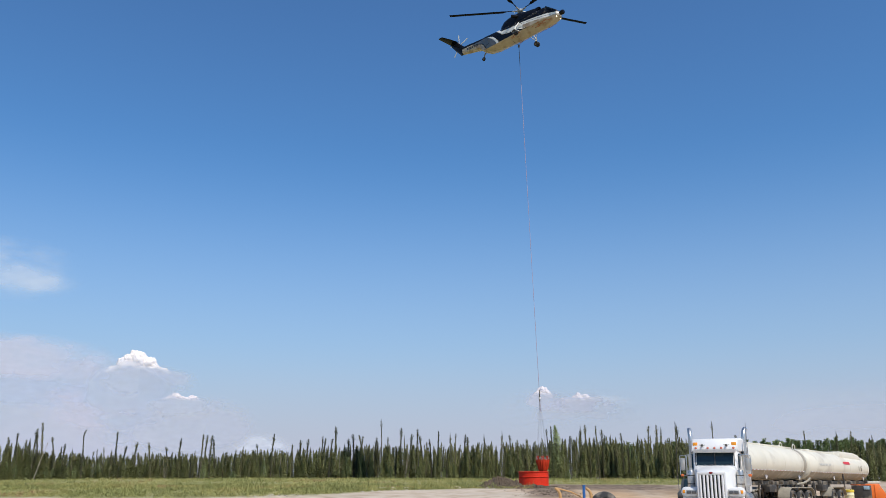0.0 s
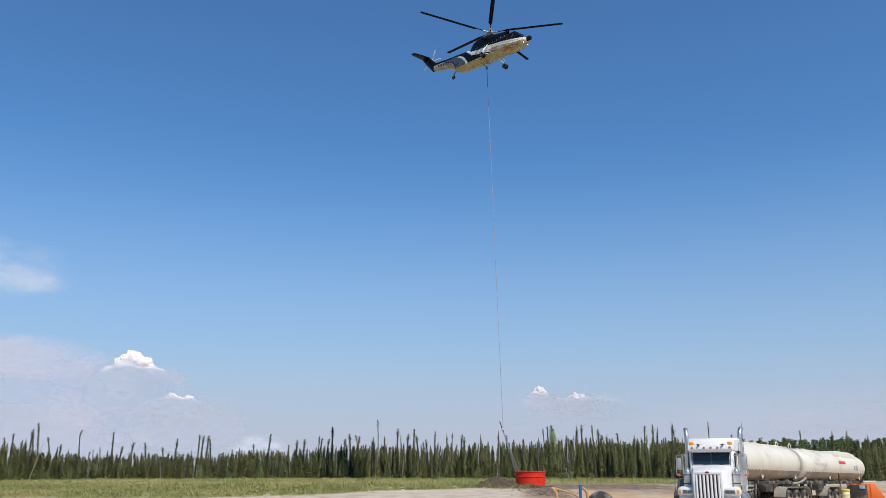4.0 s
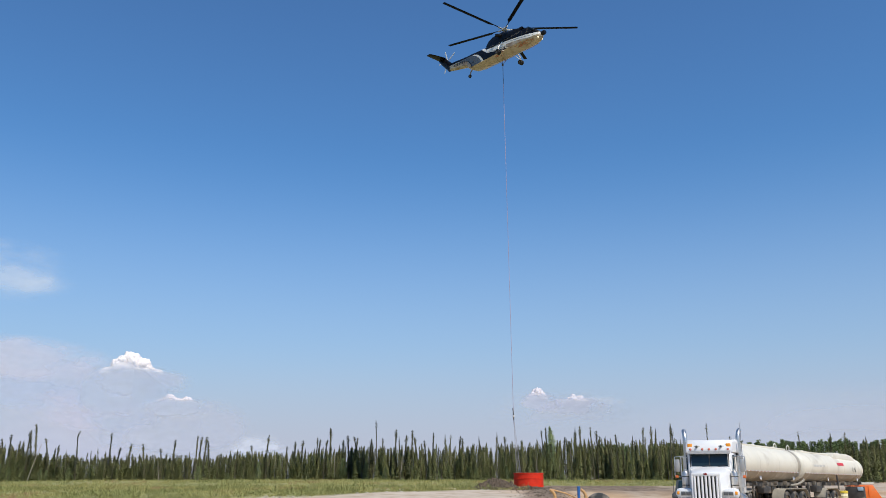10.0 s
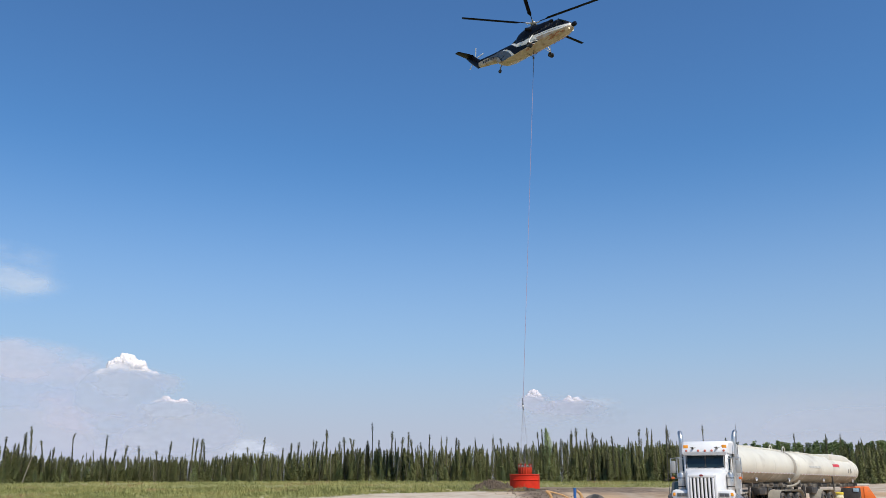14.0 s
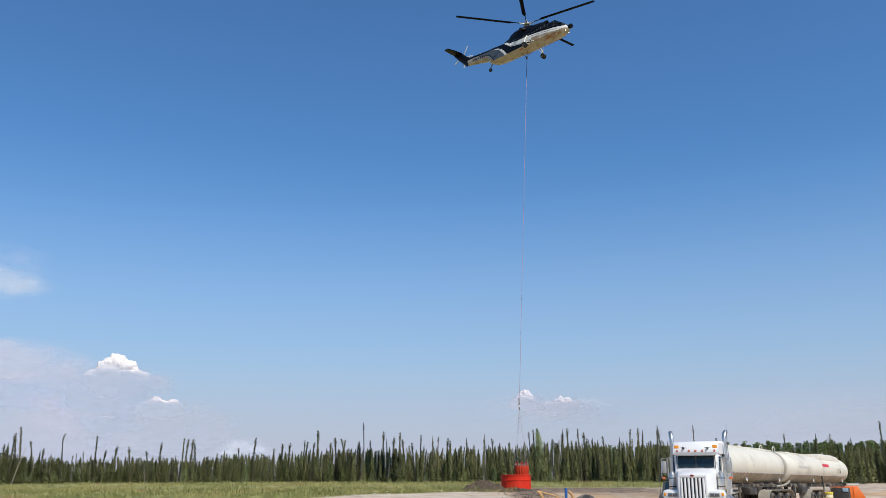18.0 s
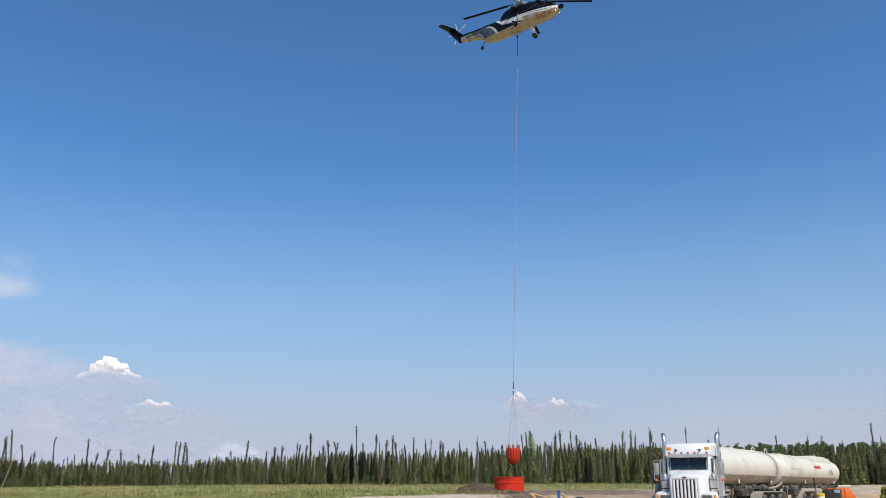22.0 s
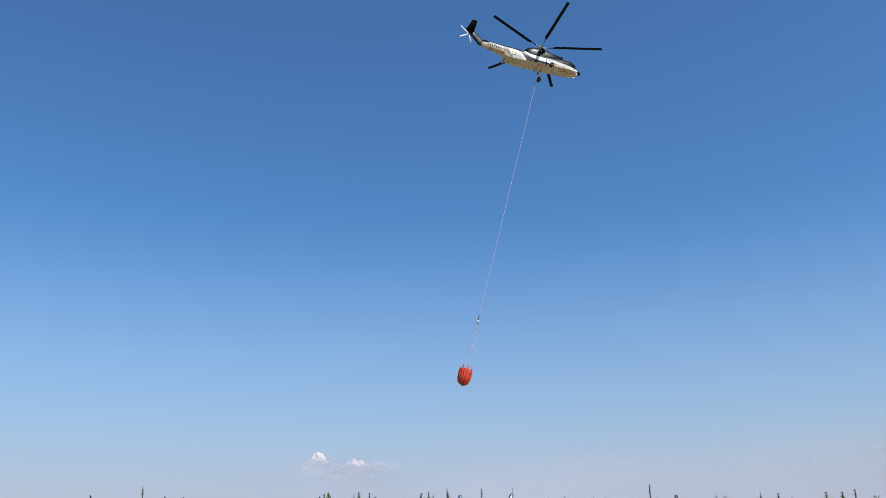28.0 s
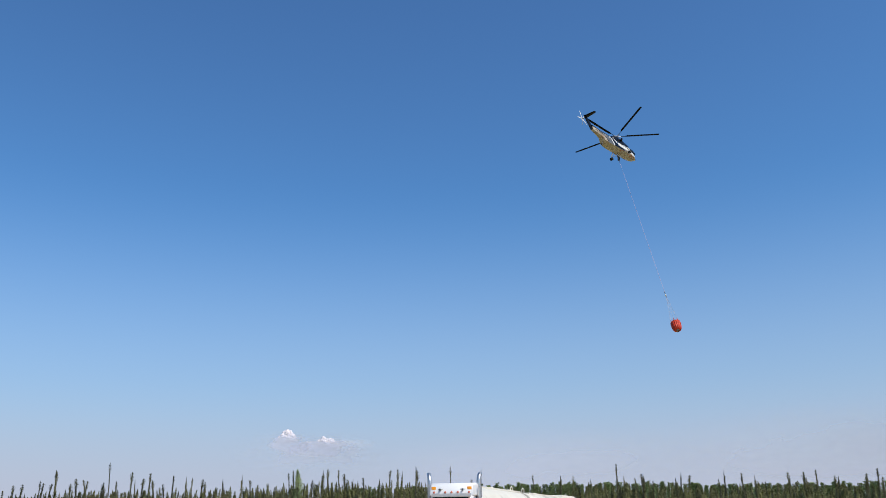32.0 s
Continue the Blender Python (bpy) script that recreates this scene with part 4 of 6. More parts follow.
    for y in (1.26,):
        bm = fresh()
        tube(bm, [(-3.4, y, 2.5), (-3.42, y, 4.0)], [0.014, 0.006], 5)
        part("antenna", bm, M_BAR, t)
    bm = fresh()
    box(bm, (-7.6, 0, 1.12), (1.1, 0.8, 0.12), 0.03)
    part("fifth_wheel", bm, M_DARKMETAL, t)
    for x in (-6.9, -8.25):
        for s in (-1, 1):
            bm = fresh()
            prism(bm, [(x - 0.6, 1.0), (x - 0.5, 1.08), (x + 0.5, 1.08), (x + 0.6, 1.0), (x + 0.5, 1.05), (x - 0.5, 1.05)], s * 0.66, s * 1.22)
            part("mudguard", bm, M_DUSTY, t)


build_tractor()

T0, TDIR = Vector((14.62, 46.1, 0)), Vector((0.656, 0.755, 0))
TRAILER = Matrix.Translation(T0) @ pose(0, 0, 0, 0, 0, math.degrees(math.atan2(-TDIR.y, -TDIR.x)))


def shell_at(x):
    """Radius and mid height of the tanks, which taper to the rear."""
    return 0.97 + 0.0085 * min(x, 0), 2.49 + 0.0095 * min(x, 0)


def on_shell(x, an, out=0.0):
    """A point on the tank's left or right side: an degrees up from level."""
    r, zc = shell_at(x)
    return Vector((x, (r * 1.1 + out) * math.cos(radians(an)), zc + (r + out) * math.sin(radians(an))))


def hoop_on(x, w, out):
    bm = fresh()
    r, zc = shell_at(x)
    lathe(bm, [(r, x - w), (r + out, x - w * 0.6), (r + out, x + w * 0.6), (r, x + w)], "x", 32, (0, 0, zc), cap=False)
    for v in bm.verts:
        v.co.y *= 1.1
    return bm


def tank_shell(x0, x1, bulge=0.3, n=32):
    """A lying tapered tank from x0 (front) to x1, with domed heads."""
    bm, loops = fresh(), []

    def loop(x, k, at):
        r, zc = shell_at(at)
        return [(x, r * k * 1.1 * math.cos(2 * math.pi * i / n), zc + r * k * math.sin(2 * math.pi * i / n)) for i in range(n)]
    for k in range(6):
        q = k / 5 * math.pi / 2
        loops.append(loop(x0 - bulge + bulge * math.cos(q), max(0.02, math.sin(q)), x0))
    for k in range(1, 6):
        loops.append(loop(x0 - bulge + (x1 + bulge - x0 + bulge) * k / 6, 1, x0 + (x1 - x0) * k / 6))
    for k in range(6):
        q = (1 - k / 5) * math.pi / 2
        loops.append(loop(x1 + bulge - bulge * math.cos(q), max(0.02, math.sin(q)), x1))
    rings(bm, loops)
    return bm


def numerals(text, size, m, material, parent, name, label):
    """Painted characters as a flat mesh."""
    cu = bpy.data.curves.new(name, "FONT")
    cu.body, cu.size, cu.extrude, cu.align_x, cu.align_y = text, size, 0.004, "CENTER", "CENTER"
    tmp = new("characters", cu)
    me = bpy.data.meshes.new_from_object(tmp.evaluated_get(bpy.context.evaluated_depsgraph_get()))
    bpy.data.objects.remove(tmp)
    me.materials.clear()
    me.materials.append(material)
    ob = new(name, me)
    ob.parent, ob.matrix_local = parent, m
    return tagged(ob, label)


def build_trailers():
    """Local x points to the front; the tanks lie behind the origin."""
    lead = thing("tanker_trailer", TRAILER, "long cream-white lead tank trailer, darker tan along its lower side", "tank trailer", group="tank trailers")
    pup = thing("tanker_trailer", TRAILER, "cream-white rear tank trailer with red mark and domed end", "tank trailer", group="tank trailers")

    def outfit(t, x0, x1, axles, front_leg):
        part("tank", tank_shell(x0, x1), M_CREAM, t)
        # a darker, mottled tan strip along the lower flanks, its edge wavy
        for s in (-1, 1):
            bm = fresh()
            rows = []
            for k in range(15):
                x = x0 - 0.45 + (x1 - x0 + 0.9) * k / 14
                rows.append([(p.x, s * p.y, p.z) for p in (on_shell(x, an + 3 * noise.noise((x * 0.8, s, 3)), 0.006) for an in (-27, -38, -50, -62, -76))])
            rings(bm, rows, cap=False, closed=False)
            part("dusty_flank", bm, M_TANKLOWER, t, "darker tan lower flank")
        bm = fresh()
        for s in (-1, 1):
            box(bm, ((x0 + x1) / 2, s * 0.5, 1.36), (x0 - x1 - 0.6, 0.1, 0.2), 0.01)
        for k in range(7):
            box(bm, (x0 - 0.6 - (x0 - x1 - 1.2) * k / 6, 0, 1.42), (0.12, 1.5, 0.2), 0.01)
        part("subframe", bm, M_DARKMETAL, t)
        bm = fresh()
        loops = []
        for q in (0.06, 0.5, 0.94):
            x = x0 + (x1 - x0) * q
            r, zc = shell_at(x)
            loops.append([(x, -0.3, zc + r - 0.04), (x, -0.3, zc + r + 0.05), (x, 0.3, zc + r + 0.05), (x, 0.3, zc + r - 0.04)])
        rings(bm, loops)
        part("catwalk", bm, M_CREAM, t)
        for q in (0.2, 0.5, 0.8):
            bm = fresh()
            x = x0 + (x1 - x0) * q
            top = sum(shell_at(x))
            lathe(bm, [(0.22, top), (0.22, top + 0.07), (0.19, top + 0.10), (0.001, top + 0.11)], "z", 16, (x, 0, 0), cap=False)
            part("manhole", bm, M_CREAM, t)
        for q in (0.1, 0.36, 0.64, 0.9):
            part("weld_hoop", hoop_on(x0 + (x1 - x0) * q, 0.04, 0.008), M_CREAM, t)
        for s in (-1, 1):
            # side rail with red and white tape
            pts = [on_shell(x, -26, 0.02) for x in (x0 - 0.4, (x0 + x1) / 2, x1 + 0.4)]
            bm = fresh()
            tube(bm, [(p.x, s * p.y, p.z) for p in pts], 0.03, 4)
            rail = part("side_rail", bm, M_GREYMETAL, t)
            k, x = 0, x0 - 0.6
            while x > x1 + 0.7:
                p = on_shell(x, -26, 0.045)
                bm = fresh()
                box(bm, (x, s * p.y, p.z), (0.11, 0.014, 0.032))
                part("reflector", bm, M_TAPE if k % 2 else M_WHITE, rail)
                x -= 0.24
                k += 1
            for q in (0.42, 0.92):
                p = on_shell(x0 + (x1 - x0) * q, -48, 0.05)
                bm = fresh()
                box(bm, (p.x, s * p.y, p.z), (0.24, 0.02, 0.24), 0, pose(0, 0, 0, 0, 45, 0))
                part("placard", bm, M_WHITE, t, "pale diamond placard")
            for x in axles:
                add_wheel(t, x, s * 0.93, 0.50, DUAL_WHEEL)
            a, b = axles[0] + 0.62, axles[-1] - 0.62
            bm = fresh()
            loops = []
            for x, z in ((a + 0.22, 0.62), (a, 0.98), (a - 0.3, 1.13), (b + 0.3, 1.13), (b, 0.98), (b - 0.2, 0.66)):
                loops.append([(x, s * 0.62, z), (x, s * 1.26, z), (x, s * 1.26, z - 0.035), (x, s * 0.62, z - 0.035)])
            rings(bm, loops)
            part("mudguard", bm, M_DUSTY, t)
            bm = fresh()
            tube(bm, [(front_leg, s * 0.75, 1.35), (front_leg, s * 0.75, 0.35)], 0.06, 8)
            box(bm, (front_leg, s * 0.75, 0.30), (0.28, 0.28, 0.06), 0.01)
            part("landing_leg", bm, M_DARKMETAL, t)
            bm = fresh()
            box(bm, (front_leg - 1.3, s * 0.8, 1.08), (1.0, 0.4, 0.36), 0.03)
            part("tool_box", bm, M_DARKMETAL, t)
        for x in axles:
            bm = fresh()
            tube(bm, [(x, -0.95, 0.5), (x, 0.95, 0.5)], 0.07, 10)
            box(bm, (x, 0.45, 0.85), (0.5, 0.1, 0.86), 0.02)
            box(bm, (x, -0.45, 0.85), (0.5, 0.1, 0.86), 0.02)
            part("axle", bm, M_DARKMETAL, t)

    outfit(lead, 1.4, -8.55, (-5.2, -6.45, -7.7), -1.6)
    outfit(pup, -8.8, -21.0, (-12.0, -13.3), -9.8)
    bm = fresh()
    box(bm, (-7.4, 0, 1.22), (3.0, 0.9, 0.14), 0.02)
    part("tail_deck", bm, M_DARKMETAL, lead)
    # the wide end band of the lead tank
    part("end_rim", hoop_on(-20.4, 0.07, 0.03), M_CREAM, pup)
    part("end_band", hoop_on(-8.1, 0.2, 0.03), M_TANKBAND, lead, "dull beige end band")
    for x in (-6.9, -8.95):
        top = sum(shell_at(x))
        bm = fresh()
        tube(bm, [(x - 0.2, 0.1, top), (x - 0.2, 0.1, top + 0.2), (x, 0.1, top + 0.3), (x + 0.2, 0.1, top + 0.2), (x + 0.2, 0.1, top)], 0.028, 6)
        part("grab_loop", bm, M_CREAM, lead if x > -8 else pup)
    bm = fresh()
    tube(bm, [(-6.2, 1.05, 1.3), (-7.0, 1.16, 1.36), (-7.8, 1.16, 1.5), (-8.4, 1.05, 1.62)], 0.06, 8)
    part("hose", bm, M_DUSTY, lead)
    # raised dome, rails and marks on the rear tank
    bm = fresh()
    top = sum(shell_at(-18.5))
    prism(bm, [(-15.3, top - 0.2), (-15.6, top + 0.20), (-18.3, top + 0.15), (-19.3, top + 0.04), (-20.1, top - 0.3)], -0.65, 0.65, 0.06)
    part("dome", bm, M_CREAM, pup)
    bm = fresh()
    tube(bm, [(-16.3, 0.6, top - 0.1), (-16.3, 0.6, top + 0.3), (-16.5, 0.6, top + 0.3), (-16.5, 0.6, top - 0.1)], 0.022, 6)
    part("rail", bm, M_GREYMETAL, pup)
    bm = fresh()
    tube(bm, [(-14.6, 0.98, 1.9), (-14.6, 1.04, 1.0)], 0.05, 8)
    part("drain_pipe", bm, M_DARKMETAL, pup)
    p = on_shell(-15.9, 17, 0.012)
    bm = fresh()
    box(bm, p, (1.2, 0.02, 0.17), 0, pose(0, 0, 0, 17, 0, 0))
    part("red_sign", bm, M_REDMARK, pup, "small red stripe sign")
    p = on_shell(-18.6, -4, 0.02)
    numerals("1 5", 0.42, Matrix.Translation(p) @ pose(0, 0, 0, 90, 0, 180) @ Matrix.Diagonal((1.5, 1, 1, 1)), M_BAR, pup, "unit_number", "black unit number")
    for x, w in ((0.6, 1.4), (-11.6, 2.0)):
        p = on_shell(x, 4, 0.012)
        bm = fresh()
        box(bm, p, (w, 0.012, 0.30 if x > 0 else 0.12), 0, pose(0, 0, 0, 4, 0, 0))
        part("faded_lettering", bm, M_FADED, lead if x > -6 else pup)
    for s in (-0.35, 0.35):
        bm = fresh()
        box(bm, (-20.8, s, 1.25), (0.08, 0.3, 0.12), 0.02)
        part("tail_lamp", bm, M_REDLENS, pup)


build_trailers()


# ---- round the truck ----
def build_pickup():
    t = thing("pickup_truck", pose(12.35, 44.6, 0, 0, 0, -112), "silver-grey pickup parked behind the tractor unit", "pickup")
    bm = fresh()
    prism(bm, [(0, 0.5), (0.05, 0.92), (-1.2, 1.05), (-1.9, 1.56), (-3.4, 1.58), (-3.9, 1.08), (-5.4, 1.06), (-5.4, 0.5)], -0.95, 0.95, 0.07)
    body = part("body", bm, M_DARKCAR, t)
    bm = fresh()
    prism(bm, [(-1.28, 1.10), (-1.30, 1.12), (-1.84, 1.52), (-1.82, 1.50)], -0.78, 0.78)
    box(bm, (-1.53, 0, 1.34), (0.03, 1.56, 0.60), 0, pose(0, 0, 0, 0, -50, 0))
    part("windscreen", bm, M_GLASS, body)
    bm = fresh()
    box(bm, (0.06, 0, 0.76), (0.06, 1.2, 0.3), 0.03)
    part("grille", bm, M_CHROME, body)
    bm = fresh()
    tube(bm, [(0.02, -0.85, 0.6), (0.02, -0.85, 0.9), (-0.02, -0.86, 4.4)], [0.02, 0.014, 0.008], 5)
    part("whip_antenna", bm, M_BAR, t, "tall thin whip antenna")
    for s in (-1, 1):
        bm = fresh()
        box(bm, (0.05, s * 0.78, 0.8), (0.08, 0.26, 0.2), 0.03)
        part("headlight", bm, M_CLEAR, body)
        for x in (-0.95, -4.4):
            add_wheel(t, x, s * 0.85, 0.40, PICKUP_WHEEL)


PICKUP_WHEEL = wheel_meshes(0.40, 0.26)
build_pickup()


def build_skip():
    x, y = 30.8, 64.6
    t = thing("orange_container", pose(x, y, gz(x, y), 0, 0, -18), "bright orange steel container with pale lid", "container")
    bm = fresh()
    prism(bm, [(-1.35, 0.15), (-1.35, 1.32), (0.1, 1.30), (0.75, 0.15)], -1.1, 1.1, 0.03)
    part("box", bm, M_ORANGEBOX, t)
    for k in range(3):
        bm = fresh()
        box(bm, (-1.2 + k * 0.5, -1.12, 0.74), (0.06, 0.03, 1.1), 0.01)
        part("rib", bm, M_ORANGEBOX, t)
    bm = fresh()
    box(bm, (-1.3, 0, 1.41), (3.0, 2.1, 0.16), 0.05)
    part("lid", bm, M_CREAM, t, "pale sheet lid")
    bm = fresh()
    for s in (-1, 1):
        box(bm, (-0.35, s * 0.8, 0.08), (2.0, 0.14, 0.16), 0.01)
    part("skid", bm, M_DARKMETAL, t)
    x, y = 26.75, 58.3
    t = thing("steel_cabinet", pose(x, y, gz(x, y), 0, 0, -30), "dark steel pump cabinet with a pale blue panel", "cabinet")
    bm = fresh()
    box(bm, (0.1, 0, 0.62), (1.1, 0.9, 1.16), 0.03)
    b = part("body", bm, M_DARKMETAL, t)
    bm = fresh()
    box(bm, (0.45, -0.47, 1.06), (0.34, 0.03, 0.22), 0.01)
    part("panel", bm, mat("pale_blue_paint", (0.35, 0.5, 0.6), 0.5), b)
    bm = fresh()
    for sx in (-0.5, 0.5):
        box(bm, (sx, 0, 0.03), (0.12, 0.9, 0.06))
    part("foot", bm, M_DARKMETAL, b)
    x, y = 25.2, 56.5
    t = thing("yellow_drum", pose(x, y, gz(x, y)), "pale yellow plastic drum with bright lid standing beside the trailer", "drum")
    bm = fresh()
    lathe(bm, [(0.001, 0), (0.28, 0.0), (0.3, 0.05), (0.3, 0.3), (0.315, 0.33), (0.3, 0.36), (0.3, 0.62), (0.315, 0.65), (0.3, 0.68), (0.3, 0.9), (0.27, 0.95), (0.001, 0.95)], "z", 24, cap=False)
    part("barrel", bm, M_PALEYELLOW, t)
    bm = fresh()
    lathe(bm, [(0.31, 0.82), (0.325, 0.84), (0.325, 0.95), (0.29, 0.975), (0.001, 0.98)], "z", 24, cap=False)
    part("lid", bm, M_YELLOW, t, "bright yellow lid")
    bm = fresh()
    lathe(bm, [(0.04, 0.97), (0.04, 1.0), (0.001, 1.01)], "z", 10, (0.15, 0, 0), cap=False)
    part("bung", bm, M_BAR, t)


build_skip()


def build_weed():
    """A leafy yellow-green weed by the container."""
    stem, crown = leafy(97, 1.3, 0.5, 120)
    crown.materials.append(mat("yellow_green_leaves", (0.30, 0.32, 0.06), 0.8, vary=0.3, scale=3))
    ob = new("weed", stem)
    ob.matrix_world = pose(32.2, 61.8, gz(32.2, 61.8))
    tagged(ob, "yellow-green leafy weed growing beside the orange container", "weed")
    c = new("crown", crown)
    c.parent = ob


build_weed()


# ---- pump cart close by ----
def build_pump():
    t = thing("pump_cart", pose(4.96, 34.0, 0), "ochre tubular pump frame with blue post and rubber tyre", "pump cart")
    for k, hx in enumerate((-0.86, 0.36)):
        bm = fresh()
        tube(bm, [(hx + 0.13, 0.3 * k, 0.1), (hx + 0.13, 0.3 * k, 0.85), (hx + 0.12, 0.3 * k, 1.0), (hx + 0.05, 0.3 * k, 1.12), (hx - 0.06, 0.3 * k, 1.2)], [0.062, 0.062, 0.06, 0.055, 0.05], 12)
        part("hoop", bm, M_PIPE, t)
    bm = fresh()
    tube(bm, [(-0.86, 0.0, 1.2), (-0.3, 0.1, 1.06), (0.16, 0.2, 0.84)], 0.028, 8)
    part("brace", bm, M_PIPE, t)
    bm = fresh()
    tube(bm, [(0.16, -0.1, 0.05), (0.16, -0.1, 1.29)], 0.055, 14)
    lathe(bm, [(0.065, 1.27), (0.065, 1.31), (0.001, 1.32)], "z", 14, (0.16, -0.1, 0), cap=False)
    part("post", bm, M_BLUE, t, "blue steel post")
    w = shared("tyre", CART_WHEEL[0], t, pose(0.98, 0.25, 0.54, 0, 0, 8))
    shared("rim", CART_WHEEL[1], w, Matrix())
    bm = fresh()
    for hy in (0, 0.35):
        tube(bm, [(-1.0, hy, 0.12), (0.55, hy, 0.12)], 0.05, 8)
    tube(bm, [(-0.73, 0, 0.12), (0.49, 0.35, 0.12)], 0.05, 8)
    tube(bm, [(0.5, 0.35, 0.12), (0.98, 0.3, 0.54)], 0.05, 8)
    part("base_frame", bm, M_PIPE, t)


CART_WHEEL = wheel_meshes(0.54, 0.28)
build_pump()


# ---- clouds and smoke, kilometres off ----
M_CLOUD = mat("cloud_white", (0.79, 0.715, 0.665), 1.0, vary=0.03, scale=0.01, spec=0.0)


def bearing(az, up, d):
    return Vector((math.sin(radians(az)) * math.cos(radians(up)), math.cos(radians(az)) * math.cos(radians(up)), math.sin(radians(up)))) * d


def cloud(az, up, w, h, seed, label, heights, material, rough=1.0):
    """A billowing head below an outline of heights; up is the bearing of its base."""
    bm, rows = fresh(), []
    n, m = 130, 60
    for j in range(m + 1):
        v, row = (j / m * 1.1 - 0.1) * math.pi / 2, []
        for i in range(n + 1):
            q = i / n * (len(heights) - 1)
            k = min(int(q), len(heights) - 2)
            top = h * (heights[k] + (heights[k + 1] - heights[k]) * ss(0, 1, q - k))
            d = Vector((0.5 * math.sin((i / n - 0.5) * 3), -math.cos(v), math.sin(v))).normalized()
            p = Vector(((i / n - 0.5) * w, -0.4 * h * math.cos(v), top * 0.82 * math.sin(v)))
            size, amp = 0.30 * h, 0.17 * h * rough * min(1, 0.25 + top / h)
            for octave in range(3):
                far = noise.voronoi((p + Vector((seed * 91, 0, 0))) / size)[0][0]
                p += d * amp * (0.75 - far * far * 1.6)
                size, amp = size * 0.45, amp * 0.30
            row.append(p)
        rows.append(row)
    rings(bm, rows, cap=False, closed=False)
    ob = new("cloud", mesh_of("cloud", bm, material))
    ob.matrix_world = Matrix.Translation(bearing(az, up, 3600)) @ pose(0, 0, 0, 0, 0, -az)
    return tagged(ob, label, "cloud", group="clouds over the woods", kind="structure")


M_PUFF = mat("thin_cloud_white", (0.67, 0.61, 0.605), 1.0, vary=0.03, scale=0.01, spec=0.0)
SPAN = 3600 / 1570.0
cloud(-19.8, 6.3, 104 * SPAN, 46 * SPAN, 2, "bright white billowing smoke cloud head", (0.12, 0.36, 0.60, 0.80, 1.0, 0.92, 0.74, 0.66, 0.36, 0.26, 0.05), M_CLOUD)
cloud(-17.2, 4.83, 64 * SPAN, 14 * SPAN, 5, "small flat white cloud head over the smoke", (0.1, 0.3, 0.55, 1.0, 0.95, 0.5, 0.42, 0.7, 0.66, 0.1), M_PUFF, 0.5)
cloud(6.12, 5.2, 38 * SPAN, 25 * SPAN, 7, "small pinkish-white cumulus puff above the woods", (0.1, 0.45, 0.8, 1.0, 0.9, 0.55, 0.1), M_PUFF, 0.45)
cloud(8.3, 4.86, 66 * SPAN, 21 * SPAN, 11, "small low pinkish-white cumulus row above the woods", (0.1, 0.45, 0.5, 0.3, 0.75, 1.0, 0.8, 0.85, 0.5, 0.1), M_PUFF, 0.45)


